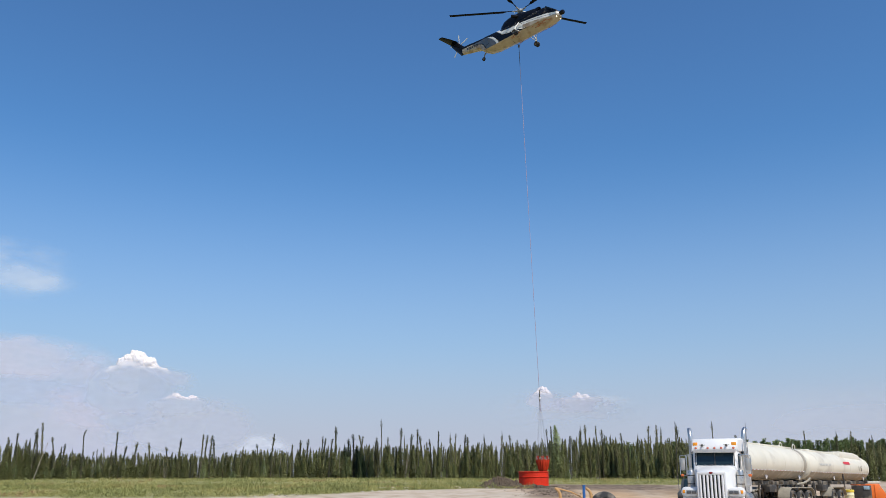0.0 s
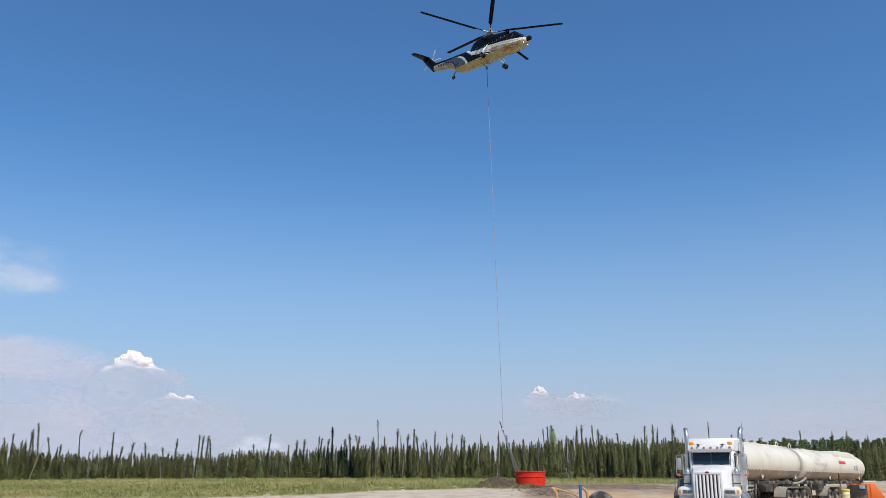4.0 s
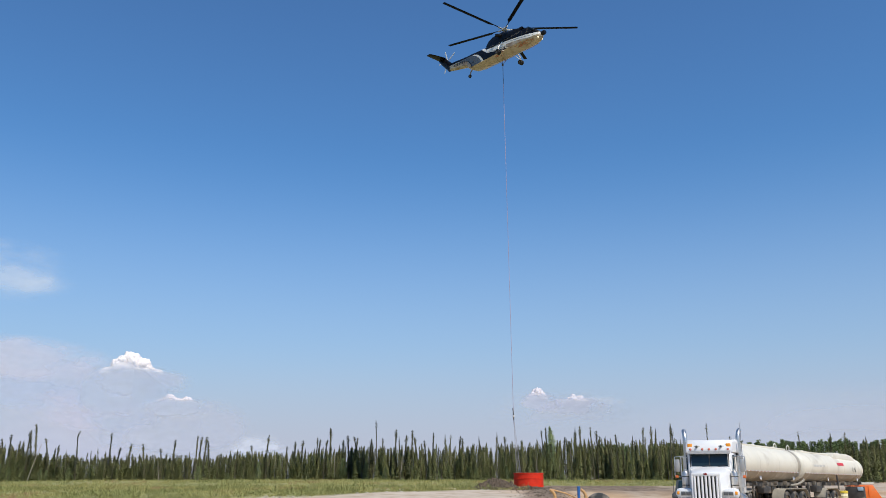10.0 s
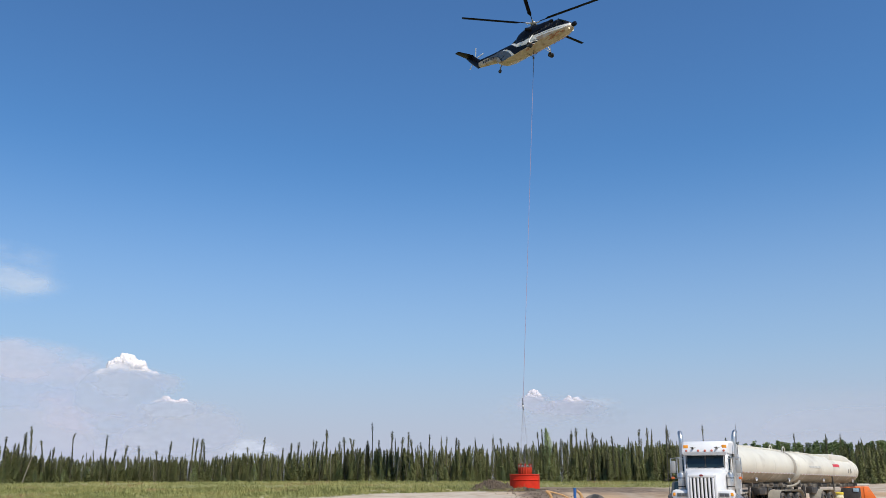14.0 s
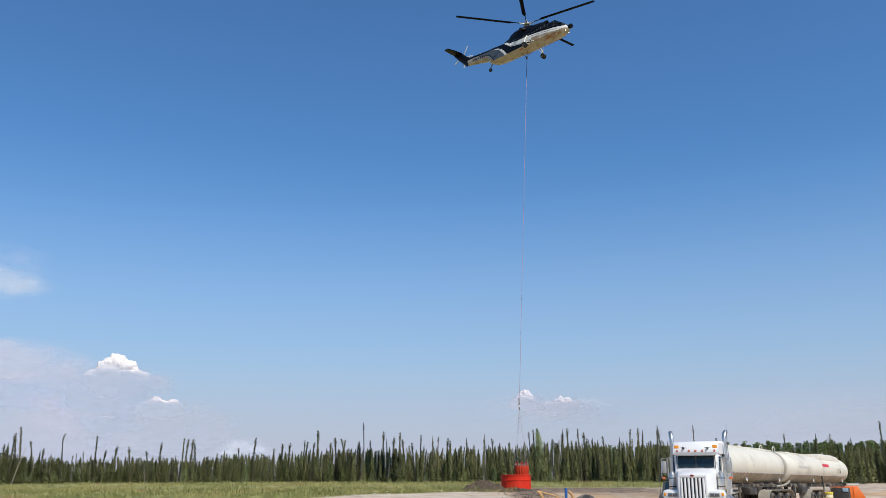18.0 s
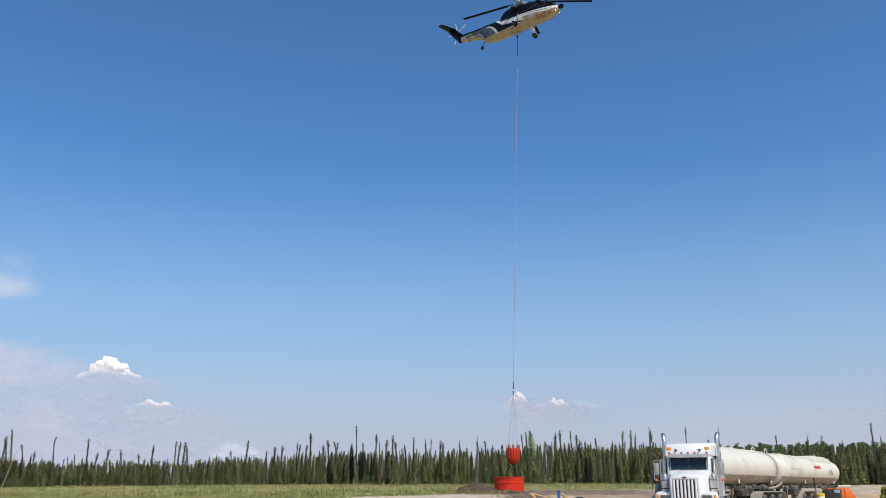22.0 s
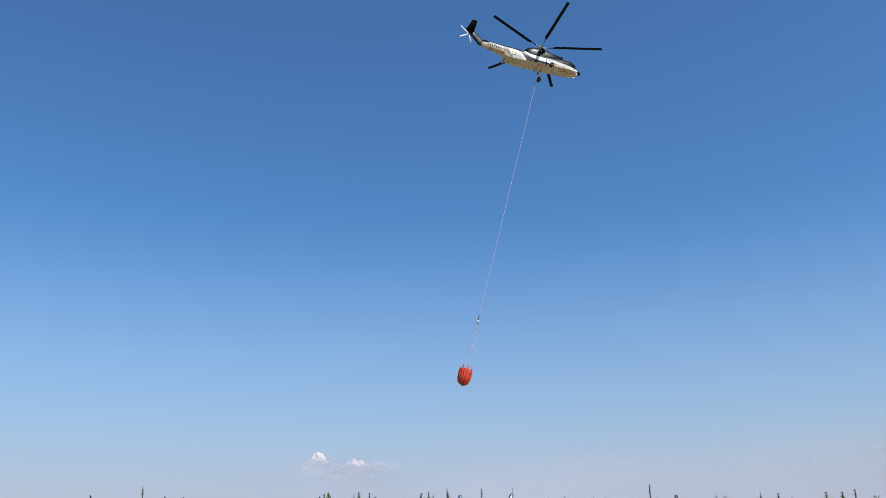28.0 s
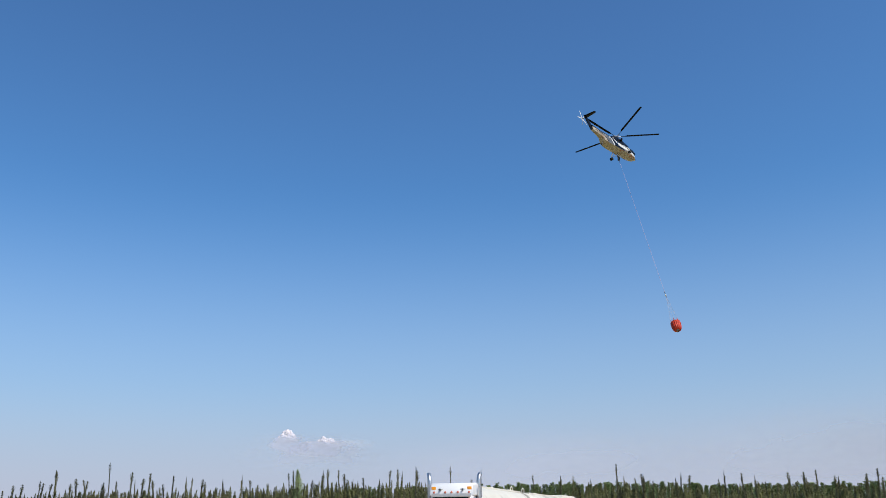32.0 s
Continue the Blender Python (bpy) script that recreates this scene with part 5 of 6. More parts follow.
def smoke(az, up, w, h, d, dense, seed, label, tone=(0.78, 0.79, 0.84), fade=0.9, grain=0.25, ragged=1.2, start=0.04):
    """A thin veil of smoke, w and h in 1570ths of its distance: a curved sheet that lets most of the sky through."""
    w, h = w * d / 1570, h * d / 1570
    m = bpy.data.materials.new("smoke_veil")
    m.use_nodes = True
    n, l = m.node_tree.nodes, m.node_tree.links
    n.remove(n["Principled BSDF"])
    out = n["Material Output"]
    co = n.new("ShaderNodeTexCoord").outputs["Object"]
    mapped = n.new("ShaderNodeMapping")
    mapped.inputs["Scale"].default_value = (2 / w, 0, 2 / h)
    l.new(co, mapped.inputs[0])
    ball = n.new("ShaderNodeTexGradient")
    ball.gradient_type = "SPHERICAL"
    l.new(mapped.outputs[0], ball.inputs[0])
    ns = n.new("ShaderNodeTexNoise")
    ns.inputs["Scale"].default_value, ns.inputs["Detail"].default_value, ns.inputs["Roughness"].default_value = 3.0 / h, 3, 0.5
    shift = n.new("ShaderNodeMapping")
    shift.inputs["Location"].default_value = (seed * 500, 0, 0)
    shift.inputs["Scale"].default_value = (0.45, 1, 1)
    l.new(co, shift.inputs[0]), l.new(shift.outputs[0], ns.inputs["Vector"])
    r1 = n.new("ShaderNodeMapRange")
    r1.interpolation_type = "SMOOTHSTEP"
    r1.inputs[1].default_value, r1.inputs[2].default_value = start, start + fade
    # the noise frays the outline
    fray = n.new("ShaderNodeMapRange")
    for i, q in enumerate((0.3, 0.7, 1 - ragged * 0.5, 1 + ragged * 0.5)):
        fray.inputs[i + 1].default_value = q
    torn = n.new("ShaderNodeMath")
    torn.operation = "MULTIPLY"
    l.new(ns.outputs["Fac"], fray.inputs[0]), l.new(ball.outputs["Fac"], torn.inputs[0]), l.new(fray.outputs[0], torn.inputs[1])
    l.new(torn.outputs[0], r1.inputs[0])
    r2 = n.new("ShaderNodeMapRange")
    for i, q in enumerate((0.3, 0.68, grain, 1.0)):
        r2.inputs[i + 1].default_value = q
    l.new(ns.outputs["Fac"], r2.inputs[0])
    mul = n.new("ShaderNodeMath")
    mul.operation = "MULTIPLY"
    l.new(r1.outputs[0], mul.inputs[0]), l.new(r2.outputs[0], mul.inputs[1])
    mul2 = n.new("ShaderNodeMath")
    mul2.operation = "MULTIPLY"
    l.new(mul.outputs[0], mul2.inputs[0])
    mul2.inputs[1].default_value = dense
    tr, df, mx = n.new("ShaderNodeBsdfTransparent"), n.new("ShaderNodeBsdfDiffuse"), n.new("ShaderNodeMixShader")
    df.inputs[0].default_value = tone + (1,)
    l.new(mul2.outputs[0], mx.inputs[0]), l.new(tr.outputs[0], mx.inputs[1]), l.new(df.outputs[0], mx.inputs[2])
    l.new(mx.outputs[0], out.inputs[0])
    bm = fresh()
    vs = [[bm.verts.new((x * w / 2, -abs(x) ** 2 * w * 0.05, z * h / 2)) for x in (-1, -0.5, 0, 0.5, 1)] for z in (-1, 0, 1)]
    for j in range(2):
        for i in range(4):
            bm.faces.new((vs[j][i], vs[j][i + 1], vs[j + 1][i + 1], vs[j + 1][i])).smooth = True
    ob = new("backdrop", mesh_of("backdrop", bm, m))
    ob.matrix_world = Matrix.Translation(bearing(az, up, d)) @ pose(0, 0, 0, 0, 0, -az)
    ob.visible_shadow = False
    return tagged(ob, label, "smoke", kind="structure")


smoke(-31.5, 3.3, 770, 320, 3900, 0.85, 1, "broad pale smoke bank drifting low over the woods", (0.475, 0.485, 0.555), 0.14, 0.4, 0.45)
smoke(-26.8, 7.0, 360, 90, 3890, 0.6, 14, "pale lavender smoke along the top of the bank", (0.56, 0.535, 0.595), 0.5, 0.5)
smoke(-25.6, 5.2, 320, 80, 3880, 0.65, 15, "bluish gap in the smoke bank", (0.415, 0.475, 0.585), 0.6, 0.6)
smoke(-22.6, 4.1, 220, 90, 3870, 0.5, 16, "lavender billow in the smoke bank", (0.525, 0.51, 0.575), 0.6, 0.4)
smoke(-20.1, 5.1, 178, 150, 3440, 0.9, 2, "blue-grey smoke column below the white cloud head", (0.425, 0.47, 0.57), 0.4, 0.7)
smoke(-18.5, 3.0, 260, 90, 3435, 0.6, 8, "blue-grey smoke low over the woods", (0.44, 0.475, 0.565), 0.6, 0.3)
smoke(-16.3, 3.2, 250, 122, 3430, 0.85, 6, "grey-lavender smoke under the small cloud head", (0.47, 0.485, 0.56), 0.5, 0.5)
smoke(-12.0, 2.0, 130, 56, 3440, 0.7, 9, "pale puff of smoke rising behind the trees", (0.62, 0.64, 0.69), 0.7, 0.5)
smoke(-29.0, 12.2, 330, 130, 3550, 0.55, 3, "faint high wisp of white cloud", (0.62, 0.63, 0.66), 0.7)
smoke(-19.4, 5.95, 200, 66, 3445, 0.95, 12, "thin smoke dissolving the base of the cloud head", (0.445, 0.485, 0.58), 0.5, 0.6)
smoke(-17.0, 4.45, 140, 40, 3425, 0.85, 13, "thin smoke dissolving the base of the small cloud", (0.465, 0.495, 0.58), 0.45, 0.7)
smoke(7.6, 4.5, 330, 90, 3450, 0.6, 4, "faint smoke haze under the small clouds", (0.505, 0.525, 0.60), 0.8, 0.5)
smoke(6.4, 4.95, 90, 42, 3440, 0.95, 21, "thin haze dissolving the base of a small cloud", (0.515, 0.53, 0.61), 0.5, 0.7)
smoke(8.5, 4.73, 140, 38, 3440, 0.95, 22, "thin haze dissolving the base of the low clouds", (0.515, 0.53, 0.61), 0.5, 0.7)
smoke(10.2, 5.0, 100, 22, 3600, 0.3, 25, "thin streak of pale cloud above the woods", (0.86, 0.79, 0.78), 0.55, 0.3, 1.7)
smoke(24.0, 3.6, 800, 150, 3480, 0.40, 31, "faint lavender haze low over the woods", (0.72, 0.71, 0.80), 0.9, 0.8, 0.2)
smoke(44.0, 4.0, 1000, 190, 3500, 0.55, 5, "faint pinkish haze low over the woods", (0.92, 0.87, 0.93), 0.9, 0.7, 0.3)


# ---- helicopter ----
def run(x, *pairs):
    """Straight runs between (x, value) pairs, x falling."""
    for (x0, v0), (x1, v1) in zip(pairs, pairs[1:]):
        if x >= x1:
            return v0 + (v1 - v0) * min(1, max(0, (x0 - x) / (x0 - x1)))
    return pairs[-1][1]


def hull_paint(c):
    """0 dirty cream belly, 1 black, 2 silver, 3 white."""
    x, z = c.x, c.z
    chine = hull_at(x)[2]
    if z < chine + 0.015 and x > -5.9:
        return 0
    if x > -2.2:
        top = run(x, (5.6, 0.50), (4.6, 0.56), (3.4, 0.74), (2.0, 0.95), (0.5, 1.14), (-1.0, 1.2), (-2.2, 1.36))
        low = run(x, (2.2, 0.0), (1.5, 0.12), (1.0, 0.34), (0.3, 0.47), (-1.0, 0.58), (-2.2, 0.86))
        if z > top:
            return 1
        if z < low:
            return 1
        if x > 0.9 and z < top - 0.40 - 0.06 * ss(2, 5, x):
            return 0
        if 0.6 < x < 4.9 and abs(z - top + 0.16 + 0.07 * ss(1, 5, x)) < 0.022:
            return 2
        if x < 2.3 and abs(z - low - 0.10) < 0.022:
            return 2
        return 3
    slant = -2.35 - (z - 1.2) * 1.15
    if z > 0.9 and abs(x - slant) < 0.30 and x > -4.2:
        return 2 if abs(x - slant) > 0.2 else 3
    crest = run(x, (-2.2, 1.36), (-2.6, 1.5), (-5.4, 1.86), (-8.7, 2.2), (-9.4, 2.26))
    bow = run(-z, (-0.1, -2.85), (-0.35, -2.95), (-0.8, -3.25), (-1.2, -3.65), (-1.45, -4.05), (-1.7, -4.75), (-1.95, -5.9), (-2.2, -8.5))
    if z > crest or x > bow:
        if x > slant and 0.9 < z < 1.36:
            return 3
        return 1
    if x > bow - 0.36 and z < 1.62:
        return 3
    tail = run(-z, (0.0, -4.95), (-0.5, -5.1), (-1.0, -5.42), (-1.35, -5.8), (-1.6, -6.35), (-1.9, -7.4))
    if abs(x - tail) < 0.07:
        return 1
    return 2 if x > tail else 0


# station, keel, chine, roof, half width, roundness of the underside
HULL = ((5.62, 0.08, 0.34, 0.62, 0.22, 1.0), (5.45, -0.08, 0.27, 0.80, 0.48, 0.8), (5.1, -0.27, 0.20, 1.10, 0.70, 0.6), (4.5, -0.42, 0.14, 1.56, 0.90, 0.4), (3.9, -0.50, 0.12, 1.80, 0.99, 0.25),
        (3.0, -0.56, 0.10, 1.80, 1.03, 0.15), (0, -0.54, 0.10, 1.82, 1.04, 0.15), (-2.5, -0.36, 0.10, 1.88, 1.02, 0.15), (-4.2, -0.12, 0.12, 2.06, 0.95, 0.2), (-5.3, 0.12, 0.24, 2.20, 0.80, 0.3),
        (-5.85, 0.40, 0.52, 2.26, 0.64, 0.5), (-6.15, 0.88, 1.15, 2.30, 0.54, 0.9), (-7.2, 1.18, 1.65, 2.40, 0.45, 1.0), (-8.3, 1.42, 1.9, 2.54, 0.38, 1.0), (-9.35, 1.66, 2.1, 2.66, 0.3, 1.0))


def hull_at(x):
    for a, b in zip(HULL, HULL[1:]):
        if a[0] >= x >= b[0]:
            q = (a[0] - x) / (a[0] - b[0])
            return [p + (r - p) * q for p, r in zip(a, b)]
    return list(HULL[0] if x > 0 else HULL[-1])


def side_at(x, z):
    """Half width of the hull's side at a height above the chine."""
    _, keel, chine, roof, w, _ = hull_at(x)
    s = min(0.999, max(0.0, (z - chine) / (roof - chine))) ** (1 / 0.55)
    return w * max(0.02, math.cos(math.asin(s))) ** 0.45


def build_helicopter():
    t = thing("helicopter", pose(8, 93, 52), "black and cream heavy-lift helicopter in flight with long line", "helicopter")
    bm = fresh()
    xs = [5.62 - (5.62 + 9.35) * k / 260 for k in range(261)]
    loops = []
    for x in xs:
        _, keel, chine, roof, w, soft = hull_at(x)
        half = []
        for k in range(41):
            v = k / 40
            an = v * math.pi / 2
            flat = Vector((w * v, keel + (chine - keel) * v))
            full = Vector((w * math.sin(an) ** 0.7, chine - (chine - keel) * math.cos(an) ** 0.7))
            half.append(tuple(flat.lerp(full, soft)))
        for k in range(1, 61):
            an = k / 60 * math.pi / 2
            half.append((w * max(0, math.cos(an)) ** 0.45, chine + (roof - chine) * math.sin(an) ** 0.55))
        run_of = np.array(half)
        d = np.concatenate([[0], np.cumsum(np.hypot(*np.diff(run_of, axis=0).T))])
        low, high = np.linspace(0, d[40], 21), np.linspace(d[40], d[-1], 61)[1:]
        even = np.concatenate([low, high])
        ys, zs = np.interp(even, d, run_of[:, 0]).tolist(), np.interp(even, d, run_of[:, 1]).tolist()
        loops.append([(x, y, z) for y, z in zip(ys, zs)] + [(x, -y, z) for y, z in list(zip(ys, zs))[-2:0:-1]])
    rings(bm, loops, mats=hull_paint)
    hull = part("hull", bm, (M_HELIWHITE, M_BLACKPAINT, M_HELISILVER, M_STRIPE), t)
    # nose cone
    bm = fresh()
    lathe(bm, [(0.001, 6.16), (0.2, 6.13), (0.27, 6.02), (0.28, 5.85), (0.24, 5.6), (0.22, 5.3)], "x", 20, (0, 0, 0.40), cap=False)
    part("nose_cone", bm, M_BLACKPAINT, t, "black rounded nose cone")
    # engine and gearbox housing
    bm = fresh()
    loops = []
    for x, hw, hi in ((3.05, 0.3, 1.9), (2.95, 0.62, 2.2), (2.5, 0.84, 2.4), (1.2, 0.95, 2.6), (0.3, 0.9, 3.0), (-0.5, 0.88, 3.05), (-1.5, 0.85, 3.0), (-2.2, 0.75, 2.8), (-2.65, 0.6, 2.45), (-2.85, 0.4, 2.05)):
        loop = []
        for k in range(17):
            an = math.pi * k / 16
            loop.append((x, hw * math.copysign(abs(math.cos(an)) ** 0.7, math.cos(an)), 1.55 + (hi - 1.55) * math.sin(an) ** 0.7))
        loops.append(loop)
    rings(bm, loops)
    eng = part("engine_housing", bm, M_BLACKPAINT, t)
    for s in (-1, 1):
        bm = fresh()
        lathe(bm, [(0.17, 3.2), (0.23, 3.12), (0.25, 2.7)], "x", 16, (0, s * 0.42, 2.08), cap=False)
        part("intake", bm, M_BLACKPAINT, eng)
        bm = fresh()
        tube(bm, [(0.1, s * 0.8, 2.3), (-0.2, s * 1.1, 2.35), (-0.45, s * 1.25, 2.38)], 0.2, 12)
        part("exhaust", bm, M_BLACKPAINT, eng)
        # cockpit and cabin windows, and the cargo door
        panes = [(4.75, 4.2, 0.92, 1.32, M_DARKMETAL), (4.1, 3.35, 0.9, 1.48, M_DARKMETAL)] + [(x + 0.2, x - 0.2, 1.3, 1.62, M_DARKMETAL) for x in (2.75, 2.15, 1.55, 0.95, 0.35)] + [(-0.15, -0.85, 1.24, 1.66, M_HELISILVER), (-1.3, -1.7, 1.42, 1.68, M_DARKMETAL)]
        for x0, x1, z0, z1, trim in panes:
            pts = [Vector((x, s * (side_at(x, z) + 0.015), z)) for x, z in ((x0, z0), (x1, z0), (x1, z1), (x0, z1))]
            bm = fresh()
            f = bm.faces.new([bm.verts.new(p) for p in pts])
            g = bmesh.ops.extrude_face_region(bm, geom=[f])
            bmesh.ops.translate(bm, vec=(0, -s * 0.05, 0), verts=[e for e in g["geom"] if isinstance(e, bmesh.types.BMVert)])
            w = part("window", bm, M_GLASS, hull)
            bm = fresh()
            tube(bm, pts + [pts[0], pts[1]], 0.022, 4)
            part("window_frame", bm, trim, w)
        # main gear: legs, brace, twin wheels
        bm = fresh()
        tube(bm, [(0.35, s * 1.0, 1.25), (0.5, s * 2.0, 0.1), (0.5, s * 2.05, -0.45)], [0.06, 0.07, 0.06], 10)
        tube(bm, [(0.5, s * 0.95, 0.05), (0.5, s * 2.05, -0.2)], 0.035, 8)
        tube(bm, [(1.3, s * 0.98, 0.15), (0.5, s * 2.05, -0.15)], 0.024, 8)
        gear = part("landing_gear", bm, M_STRIPE, t)
        for dy in (-0.17, 0.17):
            w = shared("wheel", HELI_WHEEL[0], gear, pose(0.5, s * 2.05 + dy, -0.52))
            shared("rim", HELI_WHEEL[1], w, Matrix())
        # belly lights at the nose
        bm = fresh()
        lathe(bm, [(0.085, -0.02), (0.09, 0.03), (0.001, 0.06)], "x", 12, (5.32, s * 0.36, 0.0), cap=False)
        part("landing_light", bm, M_LAMP, hull, "lit landing light")
    # windscreen panels
    for y0, y1 in ((-0.86, -0.32), (-0.28, 0.28), (0.32, 0.86)):
        bm = fresh()
        vs = [bm.verts.new(p) for p in ((5.27 - 0.25 * abs(y0), y0, 1.0), (5.27 - 0.25 * abs(y1), y1, 1.0), (4.42 - 0.2 * abs(y1), y1 * 0.92, 1.68), (4.42 - 0.2 * abs(y0), y0 * 0.92, 1.68))]
        f = bm.faces.new(vs)
        g = bmesh.ops.extrude_face_region(bm, geom=[f])
        bmesh.ops.translate(bm, vec=(-0.1, 0, -0.12), verts=[e for e in g["geom"] if isinstance(e, bmesh.types.BMVert)])
        part("windscreen", bm, M_GLASS, hull)
    # tail wheel
    bm = fresh()
    tube(bm, [(-5.6, 0, 0.45), (-6.0, 0, 0.1), (-6.15, 0, -0.3)], 0.07, 8)
    tg = part("tail_gear", bm, M_HELISILVER, t)
    w = shared("wheel", TAIL_WHEEL[0], tg, pose(-6.17, 0, -0.36))
    shared("rim", TAIL_WHEEL[1], w, Matrix())
    # pylon
    bm = fresh()
    loops = []
    for x, z, c, th in ((-8.98, 1.80, 0.8, 0.2), (-9.4, 2.2, 0.72, 0.16), (-10.3, 3.1, 0.62, 0.12), (-11.05, 4.0, 0.55, 0.09), (-11.15, 4.12, 0.42, 0.05)):
        loops.append([(x + c * math.cos(a), th * math.sin(a), z + 0.45 * c * math.cos(a) * 0.3) for a in [2 * math.pi * k / 16 for k in range(16)]])
    rings(bm, loops)
    pyl = part("tail_pylon", bm, M_BLACKPAINT, t)
    bm = fresh()
    loops = []
    for y, c, x in ((0.0, 0.62, -10.9), (-1.2, 0.5, -11.0), (-2.22, 0.36, -11.12), (-2.3, 0.25, -11.13)):
        loops.append([(x + c * math.cos(a), y, 3.92 + 0.055 * math.sin(a)) for a in [2 * math.pi * k / 14 for k in range(14)]])
    rings(bm, loops)
    part("stabiliser", bm, M_BLACKPAINT, pyl)
    # registration as bars on both sides of the boom
    for s in (-1, 1):
        for k in range(7):
            x = -6.55 - k * 0.31
            _, keel, chine, roof, w, _ = hull_at(x)
            bm = fresh()
            box(bm, (x, s * (w + 0.004), 1.62 + 0.045 * k), (0.2, 0.012, 0.34 if k % 3 else 0.26), 0, pose(0, 0, 0, 0, 8, s * 5))
            part("lettering_bar", bm, M_BAR, hull)
        for k in range(4):
            bm = fresh()
            x = -4.5 - k * 0.16
            box(bm, (x, s * (side_at(x, 0.75) + 0.004), 0.75 - 0.04 * k), (0.11, 0.012, 0.14), 0, pose(0, 0, 0, 0, 14, s * 8))
            part("lettering_bar", bm, M_BAR, hull)
        for k in range(15):
            x = 4.5 - (0.21 * k if k < 11 else 1.2 + 0.3 * k) + 0.2 * math.sin(k * 2.3)
            _, keel, chine, roof, w, soft = hull_at(x)
            v = 0.55 + 0.12 * (k * 5 % 4)
            an = v * math.pi / 2
            y = w * (v + (math.sin(an) ** 0.7 - v) * soft)
            z = keel + (chine - keel) * (v + (1 - math.cos(an) ** 0.7 - v) * soft)
            bm = fresh()
            box(bm, (x, s * (y + 0.012), z - 0.02), (0.25 + 0.22 * (k * 7 % 3), 0.03 + 0.025 * (k % 3), 0.025), 0.01, pose(0, 0, 0, s * 32, 0, 9 * math.sin(k * 1.7)))
            part("red_stain", bm, M_STAIN, hull)
    # hook under the belly
    bm = fresh()
    for dx, dy in ((0.5, 0.45), (0.5, -0.45), (-0.5, 0.45), (-0.5, -0.45)):
        tube(bm, [(-0.68 + dx, dy, -0.3), (-0.68, 0, -0.95)], 0.022, 5)
    lathe(bm, [(0.001, -1.2), (0.1, -1.17), (0.13, -1.05), (0.1, -0.93), (0.001, -0.9)], "z", 10, (-0.68, 0, 0), cap=False)
    part("cargo_hook", bm, M_DARKMETAL, t)
    bm = fresh()
    tube(bm, [(-5.0, 0, 2.1), (-5.05, 0, 2.45)], 0.03, 6)
    tube(bm, [(-7.4, 0, 2.35), (-7.45, 0, 2.6)], 0.05, 6)
    tube(bm, [(2.0, 0.2, -0.5), (1.95, 0.2, -0.72)], 0.02, 6)
    part("antenna", bm, M_HELIWHITE, t)
    # main rotor
    bm = fresh()
    lathe(bm, [(0.16, -0.75), (0.16, -0.2), (0.32, -0.14), (0.38, 0.0), (0.32, 0.14), (0.2, 0.2), (0.001, 0.26)], "z", 20, cap=False)
    for k in range(5):
        an = radians(72 * k)
        d = Vector((math.cos(an), math.sin(an), 0))
        tube(bm, [d * 0.3, d * 0.95 + Vector((0, 0, 0.04))], [0.10, 0.08], 10)
        tube(bm, [d.cross(Vector((0, 0, 1))) * 0.25 + d * 0.55 + Vector((0, 0, -0.4)), d.cross(Vector((0, 0, 1))) * 0.2 + d * 0.75 + Vector((0, 0, 0.02))], 0.025, 6)
    rotor = part("main_rotor", bm, M_GREYMETAL, t, "grey metal rotor head")
    rotor.location = (0, 0, 3.42)
    bm = fresh()
    loops = []
    for r, c, th in ((0.9, 0.10, 0.06), (1.6, 0.10, 0.05), (1.9, 0.30, 0.045), (2.1, 0.46, 0.035), (5.5, 0.46, 0.03), (8.7, 0.46, 0.024), (8.85, 0.40, 0.012)):
        loops.append([(r, -c * 0.25 + c * 0.5 * math.cos(a), th * math.sin(a) + 0.001 * r) for a in [2 * math.pi * k / 12 for k in range(12)]])
    rings(bm, loops)
    blade = mesh_of("blade", bm, M_BLADE)
    for k in range(5):
        shared("blade", blade, rotor, pose(0, 0, 0.04, 0, 0, 72 * k) @ pose(0, 0, 0, 0, -2.7, 0))
    # tail rotor
    bm = fresh()
    lathe(bm, [(0.001, -0.8), (0.09, -0.78), (0.1, 0.1), (0.001, 0.14)], "y", 12, cap=False)
    trot = part("tail_rotor", bm, M_GREYMETAL, t, "pale five-bladed tail rotor")
    trot.location = (-10.8, 0.85, 3.85)
    bm = fresh()
    rings(bm, [[(c * math.cos(a), 0.02 * math.sin(a), r) for a in [2 * math.pi * k / 10 for k in range(10)]] for r, c in ((0.1, 0.05), (0.3, 0.09), (1.5, 0.09), (1.58, 0.06))])
    tb = mesh_of("tail_blade", bm, M_STRIPE)
    for k in range(5):
        shared("tail_blade", tb, trot, pose(0, 0, 0, 0, 72 * k, 0))
    return t, rotor, trot


M_LAMP = bpy.data.materials.new("lit_lamp")
M_LAMP.use_nodes = True
M_LAMP.node_tree.nodes["Principled BSDF"].inputs["Emission Color"].default_value = (1.0, 0.86, 0.55, 1)
M_LAMP.node_tree.nodes["Principled BSDF"].inputs["Emission Strength"].default_value = 2.5
HELI_WHEEL = wheel_meshes(0.30, 0.19, M_TYRE, M_DARKMETAL)
TAIL_WHEEL = wheel_meshes(0.24, 0.16, M_TYRE, M_DARKMETAL)
heli, main_rotor, tail_rotor = build_helicopter()


